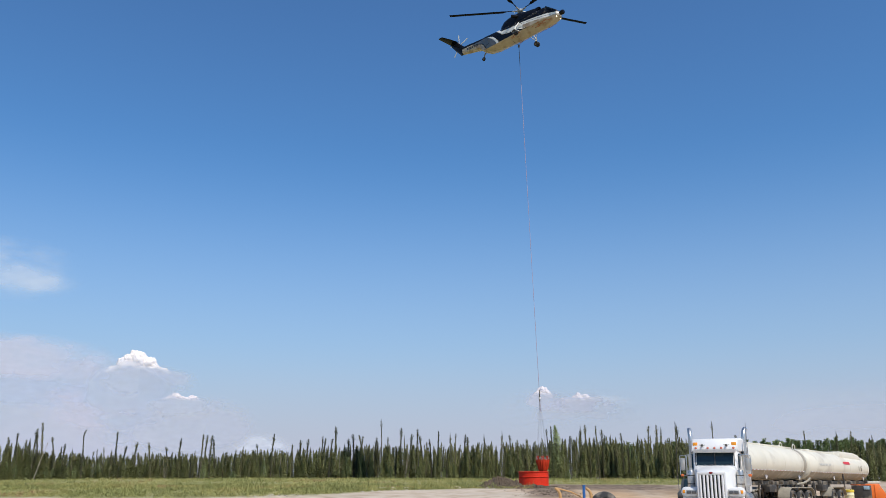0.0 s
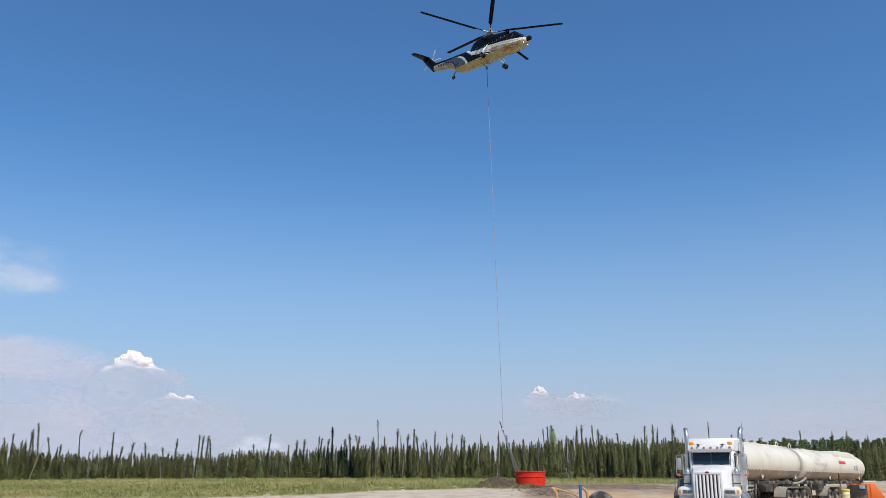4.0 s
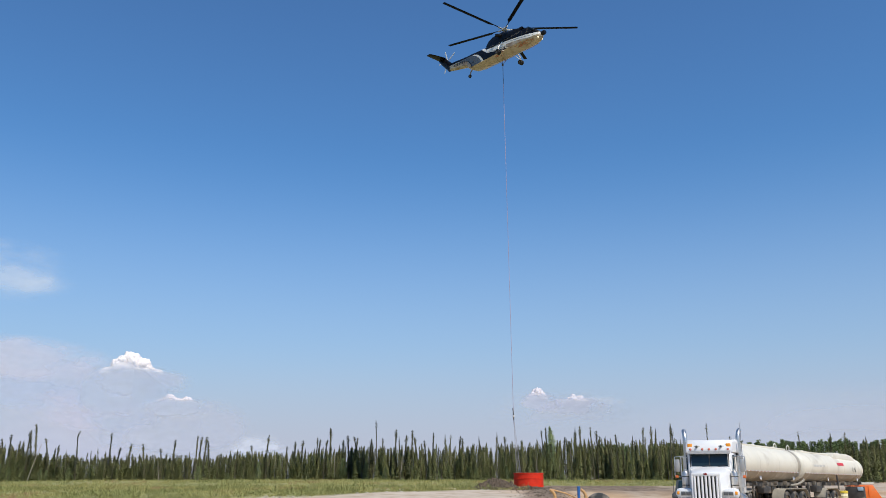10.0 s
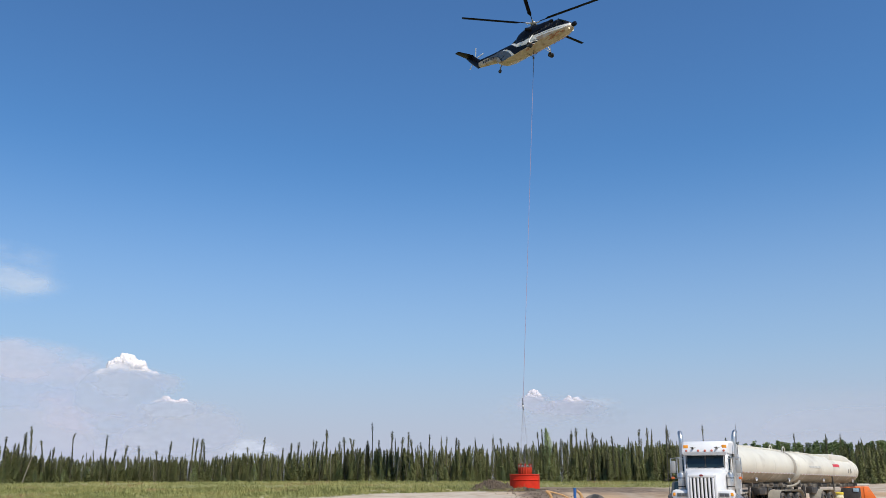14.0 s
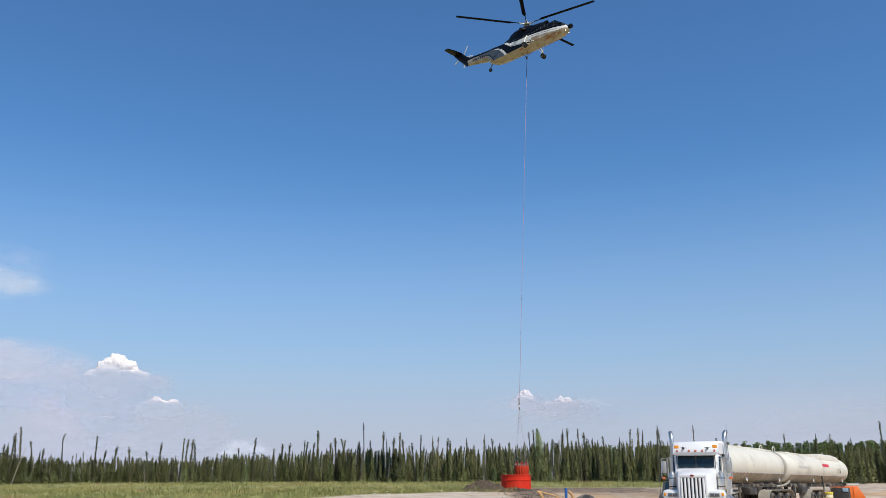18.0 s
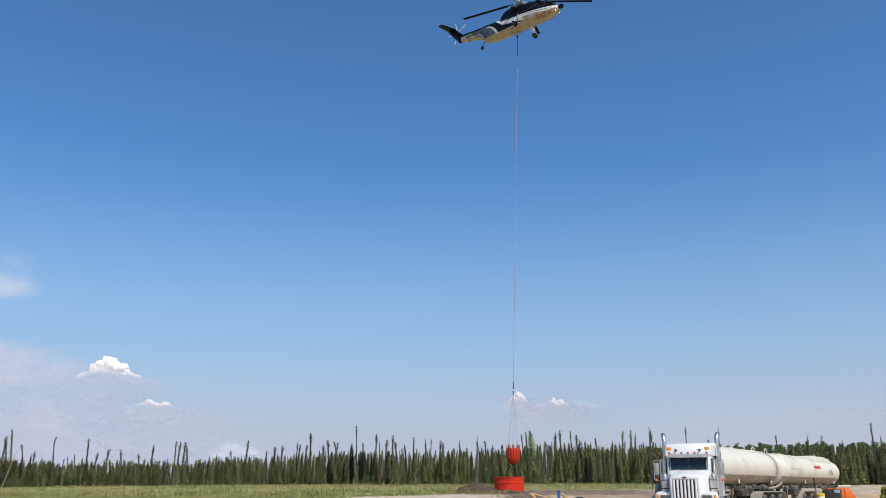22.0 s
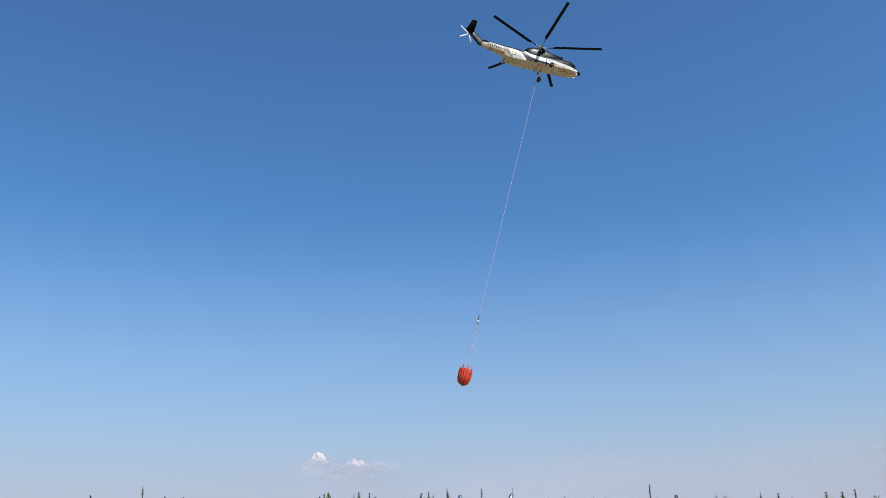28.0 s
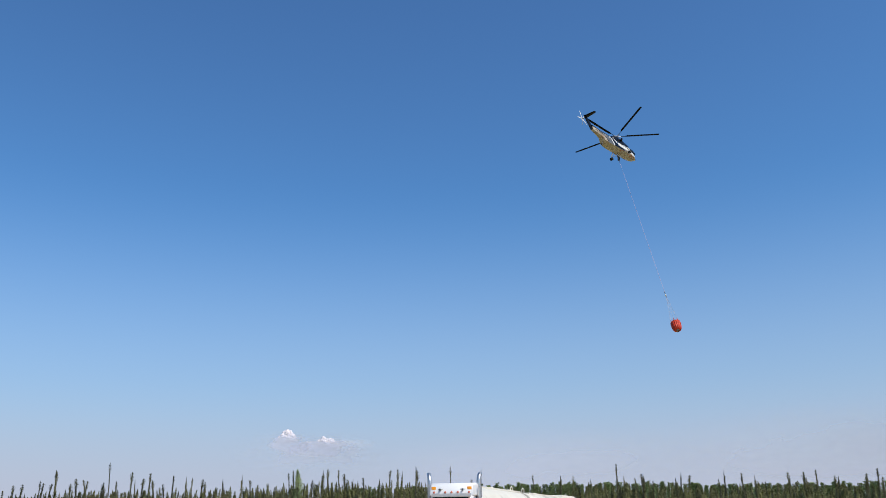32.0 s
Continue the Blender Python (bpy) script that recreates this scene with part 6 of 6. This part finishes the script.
# ---- long line, sling and bucket ----
def build_line():
    t = thing("long_line", pose(8, 93, 50), "long thin purple-grey lifting rope hanging from the helicopter", "rope")
    bm = fresh()
    tube(bm, [(0, 0, -z) for z in (0.0, 14, 28, 42.6)], 0.024, 6)
    part("rope", bm, M_ROPE, t)
    bm = fresh()
    tube(bm, [(0, 0, 0.05), (0, 0, -2.4)], 0.032, 8)
    part("upper_swivel", bm, M_DARKMETAL, t)
    return t


CORDS = []


def build_sling():
    t = thing("bucket_sling", pose(8, 93, 9), "fan of thin cords hanging from a steel swivel", "sling")
    bm = fresh()
    tube(bm, [(0, 0, 0.9), (0, 0, 0.35)], 0.05, 8)
    lathe(bm, [(0.02, 0.4), (0.07, 0.3), (0.08, 0.1), (0.04, 0.0), (0.07, -0.1), (0.06, -0.3), (0.02, -0.36)], "z", 12, cap=False)
    part("swivel", bm, M_DARKMETAL, t)
    bm = fresh()
    lathe(bm, [(0.03, -0.06), (0.11, 0.0), (0.11, 0.14), (0.03, 0.2)], "z", 12, cap=False)
    part("weight", bm, M_STRIPE, t, "pale swivel collar")
    for k in range(8):
        bm = fresh()
        tube(bm, [(0.03, 0, 0), (0.03, 0, -6.25)], 0.008, 4)
        c = part("cord", bm, M_CORD, t)
        c.matrix_local = pose(0, 0, -0.3, 0, 0, 45 * k) @ pose(0, 0, 0, 0, -6.4, 0)
        CORDS.append(c)
    return t


PANELS = []


def build_bucket():
    """Origin at its middle; rim 1 m above."""
    t = thing("water_bucket", pose(9, 95, 3), "orange-red fabric fire bucket with loops round its rim", "bucket")
    # sixteen cloth panels hung from the rim, each a strip of the barrel with its seam
    outer = ((0.44, -0.90), (0.52, -0.83), (0.59, -0.72), (0.655, -0.5), (0.70, -0.15), (0.72, 0.3), (0.71, 0.62), (0.69, 0.66), (0.67, 0.64), (0.68, 0.3), (0.66, -0.15), (0.61, -0.5), (0.49, -0.80), (0.42, -0.87))
    bm, loops = fresh(), []
    for r, z in outer:
        loop = []
        for k in range(7):
            an = radians(-12.2 + 24.4 * k / 6)
            q = r * (0.97 + 0.075 * math.cos(an * 7.2) ** 2)
            loop.append((q * math.cos(an) - 0.70, q * math.sin(an), z - 0.62))
        loops.append(loop)
    rings(bm, loops + loops[:1], cap=False, closed=False)
    panel = mesh_of("fabric_panel", bm, M_ORANGE)
    bm = fresh()
    tube(bm, [(-0.095, 0, -1.28), (0.01, 0, -0.97), (0.05, 0, -0.52), (0.045, 0, -0.02)], 0.014, 5)
    rib = mesh_of("seam_rib", bm, M_ORANGE)
    for k in range(16):
        p = shared("fabric_panel", panel, t, pose(0, 0, 0, 0, 0, 22.5 * k) @ pose(0.70, 0, 0.62))
        shared("seam_rib", rib, p, Matrix())
        PANELS.append(p)
    bm = fresh()
    lathe(bm, [(0.001, -1.0), (0.26, -0.985), (0.40, -0.93), (0.47, -0.87), (0.46, -0.84), (0.001, -0.94)], "z", 32, cap=False)
    part("base", bm, M_ORANGE, t)
    bm = fresh()
    prism(bm, [(0.70, 0.5), (0.735, 0.52), (0.72, 0.8), (0.70, 1.05), (0.66, 1.06), (0.68, 0.75)], -0.05, 0.05, 0.01)
    tab = mesh_of("rim_loop", bm, M_ORANGE)
    for k in range(8):
        shared("rim_loop", tab, t, pose(0, 0, 0, 0, 0, 45 * k))
    bm = fresh()
    for k in range(8):
        a0, a1 = radians(45 * k), radians(45 * k + 45)
        tube(bm, [(0.70 * math.cos(a0), 0.70 * math.sin(a0), 0.68), (0.66 * math.cos((a0 + a1) / 2), 0.66 * math.sin((a0 + a1) / 2), 0.9), (0.70 * math.cos(a1), 0.70 * math.sin(a1), 0.68)], 0.016, 4)
    part("rim_cord", bm, M_CORD, t, "pale cord round the rim")
    bm = fresh()
    lathe(bm, [(0.25, -1.0), (0.2, -1.08), (0.001, -1.1)], "z", 16, cap=False)
    part("dump_valve", bm, M_DARKMETAL, t)
    return t


line, sling, bucket = build_line(), build_sling(), build_bucket()


# ---- what moves ----
def spin(t, knots):
    """The rotor's turn at t, from times and degrees between which it runs evenly."""
    for (t0, a0), (t1, a1) in zip(knots, knots[1:]):
        if t <= t1 or t1 == knots[-1][0]:
            return a0 + (a1 - a0) * (t - t0) / (t1 - t0)


TILT = ((-3.6, 5.0), (-8.5, 6.3))


def disc_tilt(t):
    """Tilt of the rotor disc in hover and in forward flight."""
    q = ss(25.0, 28.0, t)
    return TILT[0][0] + (TILT[1][0] - TILT[0][0]) * q, TILT[0][1] + (TILT[1][1] - TILT[0][1]) * q, 0


def motions():
    walk(heli, [
        (0, pose(8.72, 92.07, 52.33, 0.9, -3.9, -43.9)), (0.5, pose(8.09, 92.20, 52.75, -1.2, -3.0, -43.9)),
        (1, pose(7.49, 92.48, 52.90, -2.4, -3.5, -46.1)), (1.5, pose(7.11, 92.98, 52.48, -1.6, -5.2, -46.0)),
        (2, pose(6.78, 93.53, 51.78, -0.0, -5.5, -44.0)), (2.5, pose(6.40, 93.87, 51.26, 2.2, -4.1, -41.8)),
        (3, pose(5.95, 93.96, 50.90, 2.6, -1.9, -41.3)), (3.5, pose(5.53, 93.92, 50.56, 0.7, -0.5, -42.9)),
        (5.5, pose(5.38, 93.54, 50.17, 0.8, -0.6, -44.9)), (6, pose(5.60, 93.64, 50.13, 2.0, -2.1, -45.0)),
        (6.5, pose(5.90, 93.84, 50.12, 2.1, -3.5, -44.5)), (7, pose(6.12, 93.95, 50.18, 2.3, -4.3, -43.7)),
        (7.5, pose(6.34, 93.98, 50.35, 2.3, -4.5, -43.6)), (8, pose(6.51, 93.92, 50.48, 2.4, -4.3, -44.0)),
        (8.5, pose(6.63, 93.88, 50.65, 2.0, -4.0, -45.0)), (9, pose(6.90, 93.94, 50.85, 0.8, -3.6, -45.6)),
        (9.5, pose(7.20, 94.15, 51.03, 0.9, -3.3, -45.6)), (10, pose(7.51, 94.37, 51.29, 1.5, -2.4, -46.0)),
        (10.5, pose(8.02, 94.59, 51.44, 1.9, -1.6, -46.9)), (11, pose(8.37, 94.69, 51.62, 2.2, -1.1, -47.3)),
        (11.5, pose(8.92, 94.70, 51.75, 1.8, -0.7, -47.5)), (12, pose(9.31, 94.52, 51.98, 1.0, -0.7, -47.3)),
        (12.5, pose(9.79, 94.41, 52.14, 0.5, -1.2, -47.6)), (13, pose(10.37, 94.52, 52.34, 0.3, -2.4, -47.3)),
        (13.5, pose(11.09, 94.83, 52.64, 1.2, -4.2, -46.8)), (14, pose(11.79, 95.26, 52.93, 2.4, -5.1, -46.3)),
        (14.5, pose(12.44, 95.63, 53.21, 2.5, -5.7, -45.2)), (16.5, pose(13.38, 96.16, 53.22, 4.3, -5.1, -42.2)),
        (17, pose(13.03, 95.98, 53.16, 3.8, -5.1, -41.3)), (17.5, pose(12.46, 95.75, 53.13, 3.0, -5.0, -40.7)),
        (18, pose(12.05, 95.48, 53.10, 2.1, -5.3, -40.6)), (18.5, pose(11.51, 95.23, 53.11, 2.1, -4.5, -40.3)),
        (19, pose(10.98, 95.07, 53.26, 2.8, -1.6, -41.0)), (19.5, pose(10.58, 94.96, 53.49, 2.4, 1.9, -43.2)),
        (20, pose(10.33, 94.76, 53.67, 1.9, 3.3, -44.9)), (20.5, pose(10.41, 94.51, 53.92, 1.3, 2.3, -45.9)),
        (21, pose(10.73, 94.18, 54.27, 1.6, 0.3, -44.9)), (21.5, pose(11.22, 93.94, 54.67, 1.6, -1.1, -43.5)),
        (22, pose(11.71, 93.80, 55.37, 1.5, -1.5, -43.1)), (22.5, pose(12.52, 93.79, 56.10, 0.8, -1.0, -41.5)),
        (23, pose(13.44, 93.85, 57.01, 0.3, 0.1, -40.3)), (23.5, pose(14.55, 93.95, 58.03, -0.6, 0.9, -38.7)),
        (24, pose(15.95, 94.10, 59.05, -2.6, 1.8, -35.9)), (24.5, pose(17.71, 94.18, 59.95, -3.3, 2.4, -30.8)),
        (25, pose(19.78, 94.32, 60.75, -3.5, 3.0, -27.2)), (25.5, pose(22.34, 94.47, 61.77, -3.2, 4.0, -22.8)),
        (27.5, pose(36.38, 98.05, 64.31, -1.3, 1.0, 0.5)), (28, pose(40.89, 100.35, 65.67, -1.6, 1.5, 6.2)),
        (28.5, pose(45.67, 103.48, 66.86, -2.5, 2.3, 9.8)), (29, pose(50.41, 107.30, 68.15, -4.4, 2.6, 13.0)),
        (29.5, pose(55.13, 111.94, 69.08, -5.7, 2.8, 16.7)), (30, pose(60.10, 117.06, 69.83, -5.6, 3.2, 18.8)),
        (30.5, pose(64.87, 122.49, 70.34, -4.2, 4.0, 21.5)), (31, pose(69.19, 128.10, 70.72, -3.8, 3.8, 24.4)),
        (31.5, pose(73.39, 133.85, 70.70, -3.8, 3.2, 28.1)), (32, pose(77.42, 139.62, 70.80, -4.0, 0.6, 31.4)),
    ])
    walk(line, [
        (0, pose(8.30, 92.50, 51.12, 1.60, -2.05, 0)), (0.5, pose(7.63, 92.61, 51.54, 1.50, -2.50, 0)),
        (1, pose(7.03, 92.89, 51.69, 1.31, -2.79, 0)), (1.5, pose(6.69, 93.37, 51.25, 0.97, -3.14, 0)),
        (2, pose(6.38, 93.92, 50.55, 0.60, -3.12, 0)), (2.5, pose(5.98, 94.30, 50.04, 0.34, -2.42, 0)),
        (3, pose(5.50, 94.42, 49.71, 0.26, -1.92, 0)), (3.5, pose(5.05, 94.39, 49.39, 0.28, -1.78, 0)),
        (5.5, pose(4.92, 94.02, 48.99, 0.53, -1.47, 0)), (6, pose(5.18, 94.12, 48.94, 0.47, -1.45, 0)),
        (7, pose(5.73, 94.39, 48.96, 0.28, -1.22, 0)), (8, pose(6.12, 94.37, 49.27, 0.29, -1.18, 0)),
        (9, pose(6.49, 94.38, 49.64, 0.29, -1.57, 0)), (10, pose(7.10, 94.85, 50.10, -0.03, -0.64, 0)),
        (10.5, pose(7.61, 95.09, 50.25, -0.20, -0.06, 0)), (11, pose(7.96, 95.20, 50.43, -0.28, -0.03, 0)),
        (12, pose(8.87, 95.03, 50.80, -0.16, 0.01, 0)), (13, pose(9.94, 94.99, 51.14, -0.13, 1.82, 0)),
        (14, pose(11.43, 95.70, 51.71, -0.61, 3.20, 0)), (14.5, pose(12.09, 96.06, 51.98, -0.85, 3.98, 0)),
        (16.5, pose(13.02, 96.61, 52.00, -1.22, 3.99, 0)), (17, pose(12.65, 96.41, 51.94, -1.09, 3.65, 0)),
        (18, pose(11.64, 95.88, 51.87, -0.73, 2.73, 0)), (19, pose(10.53, 95.54, 52.07, -0.50, 1.49, 0)),
        (20, pose(9.83, 95.32, 52.54, -0.35, 0.42, 0)), (21, pose(10.26, 94.69, 53.10, 0.07, 1.24, 0)),
        (22, pose(11.26, 94.27, 54.18, 0.36, 2.06, 0)), (22.5, pose(12.04, 94.24, 54.92, 0.37, 3.03, 0)),
        (23, pose(12.92, 94.29, 55.84, 0.34, 3.67, 0)), (23.5, pose(13.99, 94.37, 56.87, 0.29, 4.73, 0)),
        (24, pose(15.34, 94.47, 57.90, 0.22, 5.57, 0)), (24.5, pose(17.05, 94.50, 58.81, 0.34, 6.68, 0)),
        (25, pose(19.09, 94.60, 59.62, 0.23, 8.02, 0)), (25.5, pose(21.61, 94.70, 60.65, -0.17, 9.50, 0)),
        (27.5, pose(35.68, 98.02, 63.16, -12.43, 17.45, 0)), (28, pose(40.18, 100.24, 64.52, -13.84, 18.45, 0)),
        (28.5, pose(44.96, 103.31, 65.72, -15.71, 19.19, 0)), (29, pose(49.71, 107.05, 67.02, -18.08, 19.14, 0)),
        (29.5, pose(54.46, 111.61, 67.95, -21.28, 19.08, 0)), (30, pose(59.44, 116.71, 68.70, -24.50, 18.46, 0)),
        (30.5, pose(64.20, 122.13, 69.23, -27.31, 17.07, 0)), (31, pose(68.54, 127.72, 69.60, -30.23, 15.16, 0)),
        (31.5, pose(72.77, 133.43, 69.57, -32.79, 13.04, 0)), (32, pose(76.87, 139.19, 69.64, -34.09, 11.05, 0)),
    ])
    walk(sling, [
        (0, pose(9.77, 93.65, 9.93, 12.68, -2.67, 0)), (0.5, pose(9.46, 93.70, 9.64, 12.85, -6.49, 0)),
        (1, pose(9.07, 93.84, 9.84, 11.15, -10.31, 0)), (1.5, pose(8.99, 94.09, 9.32, 8.71, -8.76, 0)),
        (2, pose(8.67, 94.36, 8.16, 6.19, -6.87, 0)), (2.5, pose(7.76, 94.55, 7.57, 4.48, -11.93, 0)),
        (3, pose(6.91, 94.61, 7.12, 3.68, -10.85, 0)), (3.5, pose(6.36, 94.60, 6.69, 3.95, -16.79, 0)),
        (5.5, pose(6.00, 94.41, 6.89, 5.80, -20.78, 0)), (6, pose(6.24, 94.46, 6.63, 5.38, -18.36, 0)),
        (7, pose(6.62, 94.60, 6.58, 4.05, -14.61, 0)), (8, pose(6.99, 94.58, 6.58, 4.13, -10.64, 0)),
        (9, pose(7.63, 94.59, 7.61, 3.80, -3.90, 0)), (10, pose(7.57, 94.82, 8.25, 1.54, -4.24, 0)),
        (10.5, pose(7.65, 94.94, 8.58, 0.47, -3.35, 0)), (11, pose(7.99, 95.00, 8.76, -0.02, -1.28, 0)),
        (12, pose(8.87, 94.91, 9.10, 0.82, -0.47, 0)), (13, pose(8.61, 94.89, 9.15, 1.01, -1.65, 0)),
        (14, pose(9.08, 95.25, 9.54, -2.36, -0.41, 0)), (14.5, pose(9.14, 95.43, 9.62, -3.98, -0.50, 0)),
        (16.5, pose(10.06, 95.70, 9.62, -6.58, 2.73, 0)), (17, pose(9.95, 95.61, 9.60, -5.80, 0.83, 0)),
        (18, pose(9.62, 95.34, 9.59, -3.26, -0.63, 0)), (19, pose(9.43, 95.17, 9.84, -1.60, 0.11, 0)),
        (20, pose(9.52, 95.06, 10.08, -0.57, -0.95, 0)), (21, pose(9.34, 94.75, 10.35, 2.49, -1.60, 0)),
        (22, pose(9.72, 94.53, 11.46, 4.63, 1.25, 0)), (22.5, pose(9.79, 94.52, 12.39, 4.67, 0.96, 0)),
        (23, pose(10.20, 94.55, 13.48, 4.19, 2.80, 0)), (23.5, pose(10.47, 94.59, 14.18, 3.84, 3.23, 0)),
        (24, pose(11.19, 94.64, 15.37, 3.40, 6.03, 0)), (24.5, pose(12.10, 94.75, 16.60, 0.34, 6.68, 0)),
        (25, pose(13.16, 94.77, 17.54, 0.23, 8.02, 0)), (25.5, pose(14.60, 94.57, 18.73, -0.17, 9.50, 0)),
        (27.5, pose(23.24, 88.87, 23.56, -12.43, 17.45, 0)), (28, pose(27.12, 90.07, 25.38, -13.84, 18.45, 0)),
        (28.5, pose(31.51, 91.80, 27.09, -15.71, 19.19, 0)), (29, pose(36.47, 93.86, 28.85, -18.08, 19.14, 0)),
        (29.5, pose(41.51, 96.19, 30.53, -21.28, 19.08, 0)), (30, pose(47.19, 99.09, 32.02, -24.50, 18.46, 0)),
        (30.5, pose(53.11, 102.63, 33.13, -27.31, 17.07, 0)), (31, pose(58.93, 106.32, 34.16, -30.23, 15.16, 0)),
        (31.5, pose(64.71, 110.42, 34.77, -32.79, 13.04, 0)), (32, pose(70.12, 115.37, 35.09, -34.09, 11.05, 0)),
    ])
    walk(bucket, [
        (0, pose(10.05, 95.00, 2.93, 0.0, 0.0, 0)), (0.5, pose(10.03, 95.00, 3.00, 0.0, 4.0, 0)),
        (1, pose(10.23, 95.00, 3.07, 0.0, -6.0, 0)), (1.5, pose(9.95, 95.00, 2.62, 0.0, -30.0, 0)),
        (2, pose(9.60, 95.00, 1.95, 0.0, -65.0, 0)), (2.5, pose(9.15, 95.00, 1.85, 0.0, -84.0, 0)),
        (3, pose(9.05, 95.00, 1.80, 0.0, -86.0, 0)), (3.5, pose(9.05, 95.00, 1.72, 0.0, -86.0, 0)),
        (5.5, pose(9.05, 95.00, 1.55, 0.0, -86.0, 0)), (7, pose(9.05, 95.00, 1.55, 0.0, -86.0, 0)),
        (9, pose(9.05, 95.00, 1.55, 0.0, -86.0, 0)), (10.5, pose(9.05, 95.00, 1.55, 0.0, -86.0, 0)),
        (11, pose(9.00, 95.00, 1.65, 0.0, -60.0, 0)), (11.5, pose(9.00, 95.00, 1.70, 0.0, -25.0, 0)),
        (12, pose(8.92, 95.00, 2.08, 0.0, 0.0, 0)), (13, pose(8.79, 95.00, 2.12, 0.0, 0.0, 0)),
        (14, pose(9.12, 95.00, 2.42, 0.0, 0.0, 0)), (14.5, pose(9.20, 95.00, 2.42, 0.0, 0.0, 0)),
        (16.5, pose(9.77, 95.00, 2.52, 0.0, 0.0, 0)), (17, pose(9.86, 95.00, 2.62, 0.0, 0.0, 0)),
        (18, pose(9.69, 95.00, 2.63, 0.0, 0.0, 0)), (19, pose(9.42, 95.00, 2.84, 0.0, 0.0, 0)),
        (20, pose(9.61, 95.00, 3.19, -0.8, -0.8, 0)), (21, pose(9.50, 95.00, 3.53, -1.4, -1.4, 0)),
        (22, pose(9.59, 95.00, 4.69, 1.1, 1.1, 0)), (22.5, pose(9.69, 95.00, 5.54, 0.8, 0.8, 0)),
        (23, pose(9.90, 95.00, 6.29, 2.4, 2.4, 0)), (23.5, pose(10.12, 95.00, 7.03, 2.8, 2.8, 0)),
        (24, pose(10.55, 95.00, 8.29, 2.9, 5.2, 0)), (24.5, pose(11.23, 94.80, 9.12, 0.3, 6.7, 0)),
        (25, pose(12.15, 94.80, 10.38, 0.2, 8.0, 0)), (25.5, pose(13.43, 94.55, 11.73, -0.2, 9.5, 0)),
        (27.5, pose(21.16, 87.34, 16.95, -12.4, 17.4, 0)), (28, pose(24.94, 88.38, 18.84, -13.8, 18.4, 0)),
        (28.5, pose(29.27, 89.88, 20.63, -15.7, 19.2, 0)), (29, pose(34.25, 91.66, 22.47, -18.1, 19.1, 0)),
        (29.5, pose(39.35, 93.61, 24.27, -21.3, 19.1, 0)), (30, pose(45.14, 96.14, 25.89, -24.5, 18.5, 0)),
        (30.5, pose(51.26, 99.37, 27.09, -27.3, 17.1, 0)), (31, pose(57.33, 102.74, 28.24, -30.2, 15.2, 0)),
        (31.5, pose(63.36, 106.57, 28.95, -32.8, 13.0, 0)), (32, pose(69.00, 111.39, 29.32, -34.1, 11.1, 0)),
    ])
    # the cords hang together while slack, and fan out under load
    fan = ((0, 6.0), (1.0, 6.0), (2.5, 2.2), (10.5, 2.2), (11.5, 4.0), (12.5, 6.0), (19.0, 6.4), (32, 6.4))
    for k, c in enumerate(CORDS):
        walk(c, [(t, pose(0, 0, -0.3, 0, 0, 45 * k) @ pose(0, 0, 0, 0, -a, 0)) for t, a in fan])
    # the cloth hangs in while the bucket is empty, and swells as it fills
    slack = ((0, 13.0), (1.5, 13.0), (3.0, 8.0), (11.0, 9.0), (14.0, 3.0), (18.0, 1.0), (20.0, 0.0), (32, 0.0))
    for k, p in enumerate(PANELS):
        walk(p, [(t, pose(0, 0, 0, 0, 0, 22.5 * k) @ pose(0.70, 0, 0.62, 0, a * (1 + 0.15 * (k % 3 - 1)), 0)) for t, a in slack])
    steps = [k / FPS for k in range(32 * FPS + 1)]
    walk(main_rotor, [(t, pose(0, 0, 3.42, *disc_tilt(t)) @ pose(0, 0, 0, 0, 0, spin(t, ROTOR))) for t in steps])
    walk(tail_rotor, [(t, pose(-10.8, 0.85, 3.85, 0, 32.6 * FPS * t, 0)) for t in steps])


ROTOR = [(0, 63.7), (1, 1331.7), (2, 2565.2), (3, 3816.5), (6, 7566.2), (7, 8843.2), (8, 10105.0), (9, 11375.4), (10, 12642.5), (11, 13911.1), (12, 15180.7), (13, 16455.5), (14, 17724.5), (17, 21472.1), (18, 22761.7), (19, 23986.3), (20, 25264.4), (21, 26511.4), (22, 27758.8), (23, 29007.7), (24, 30257.6), (25, 31509.5), (28, 35261.4), (29, 36515.4), (30, 37770.7), (31, 39023.4), (32, 40278.1)]
motions()
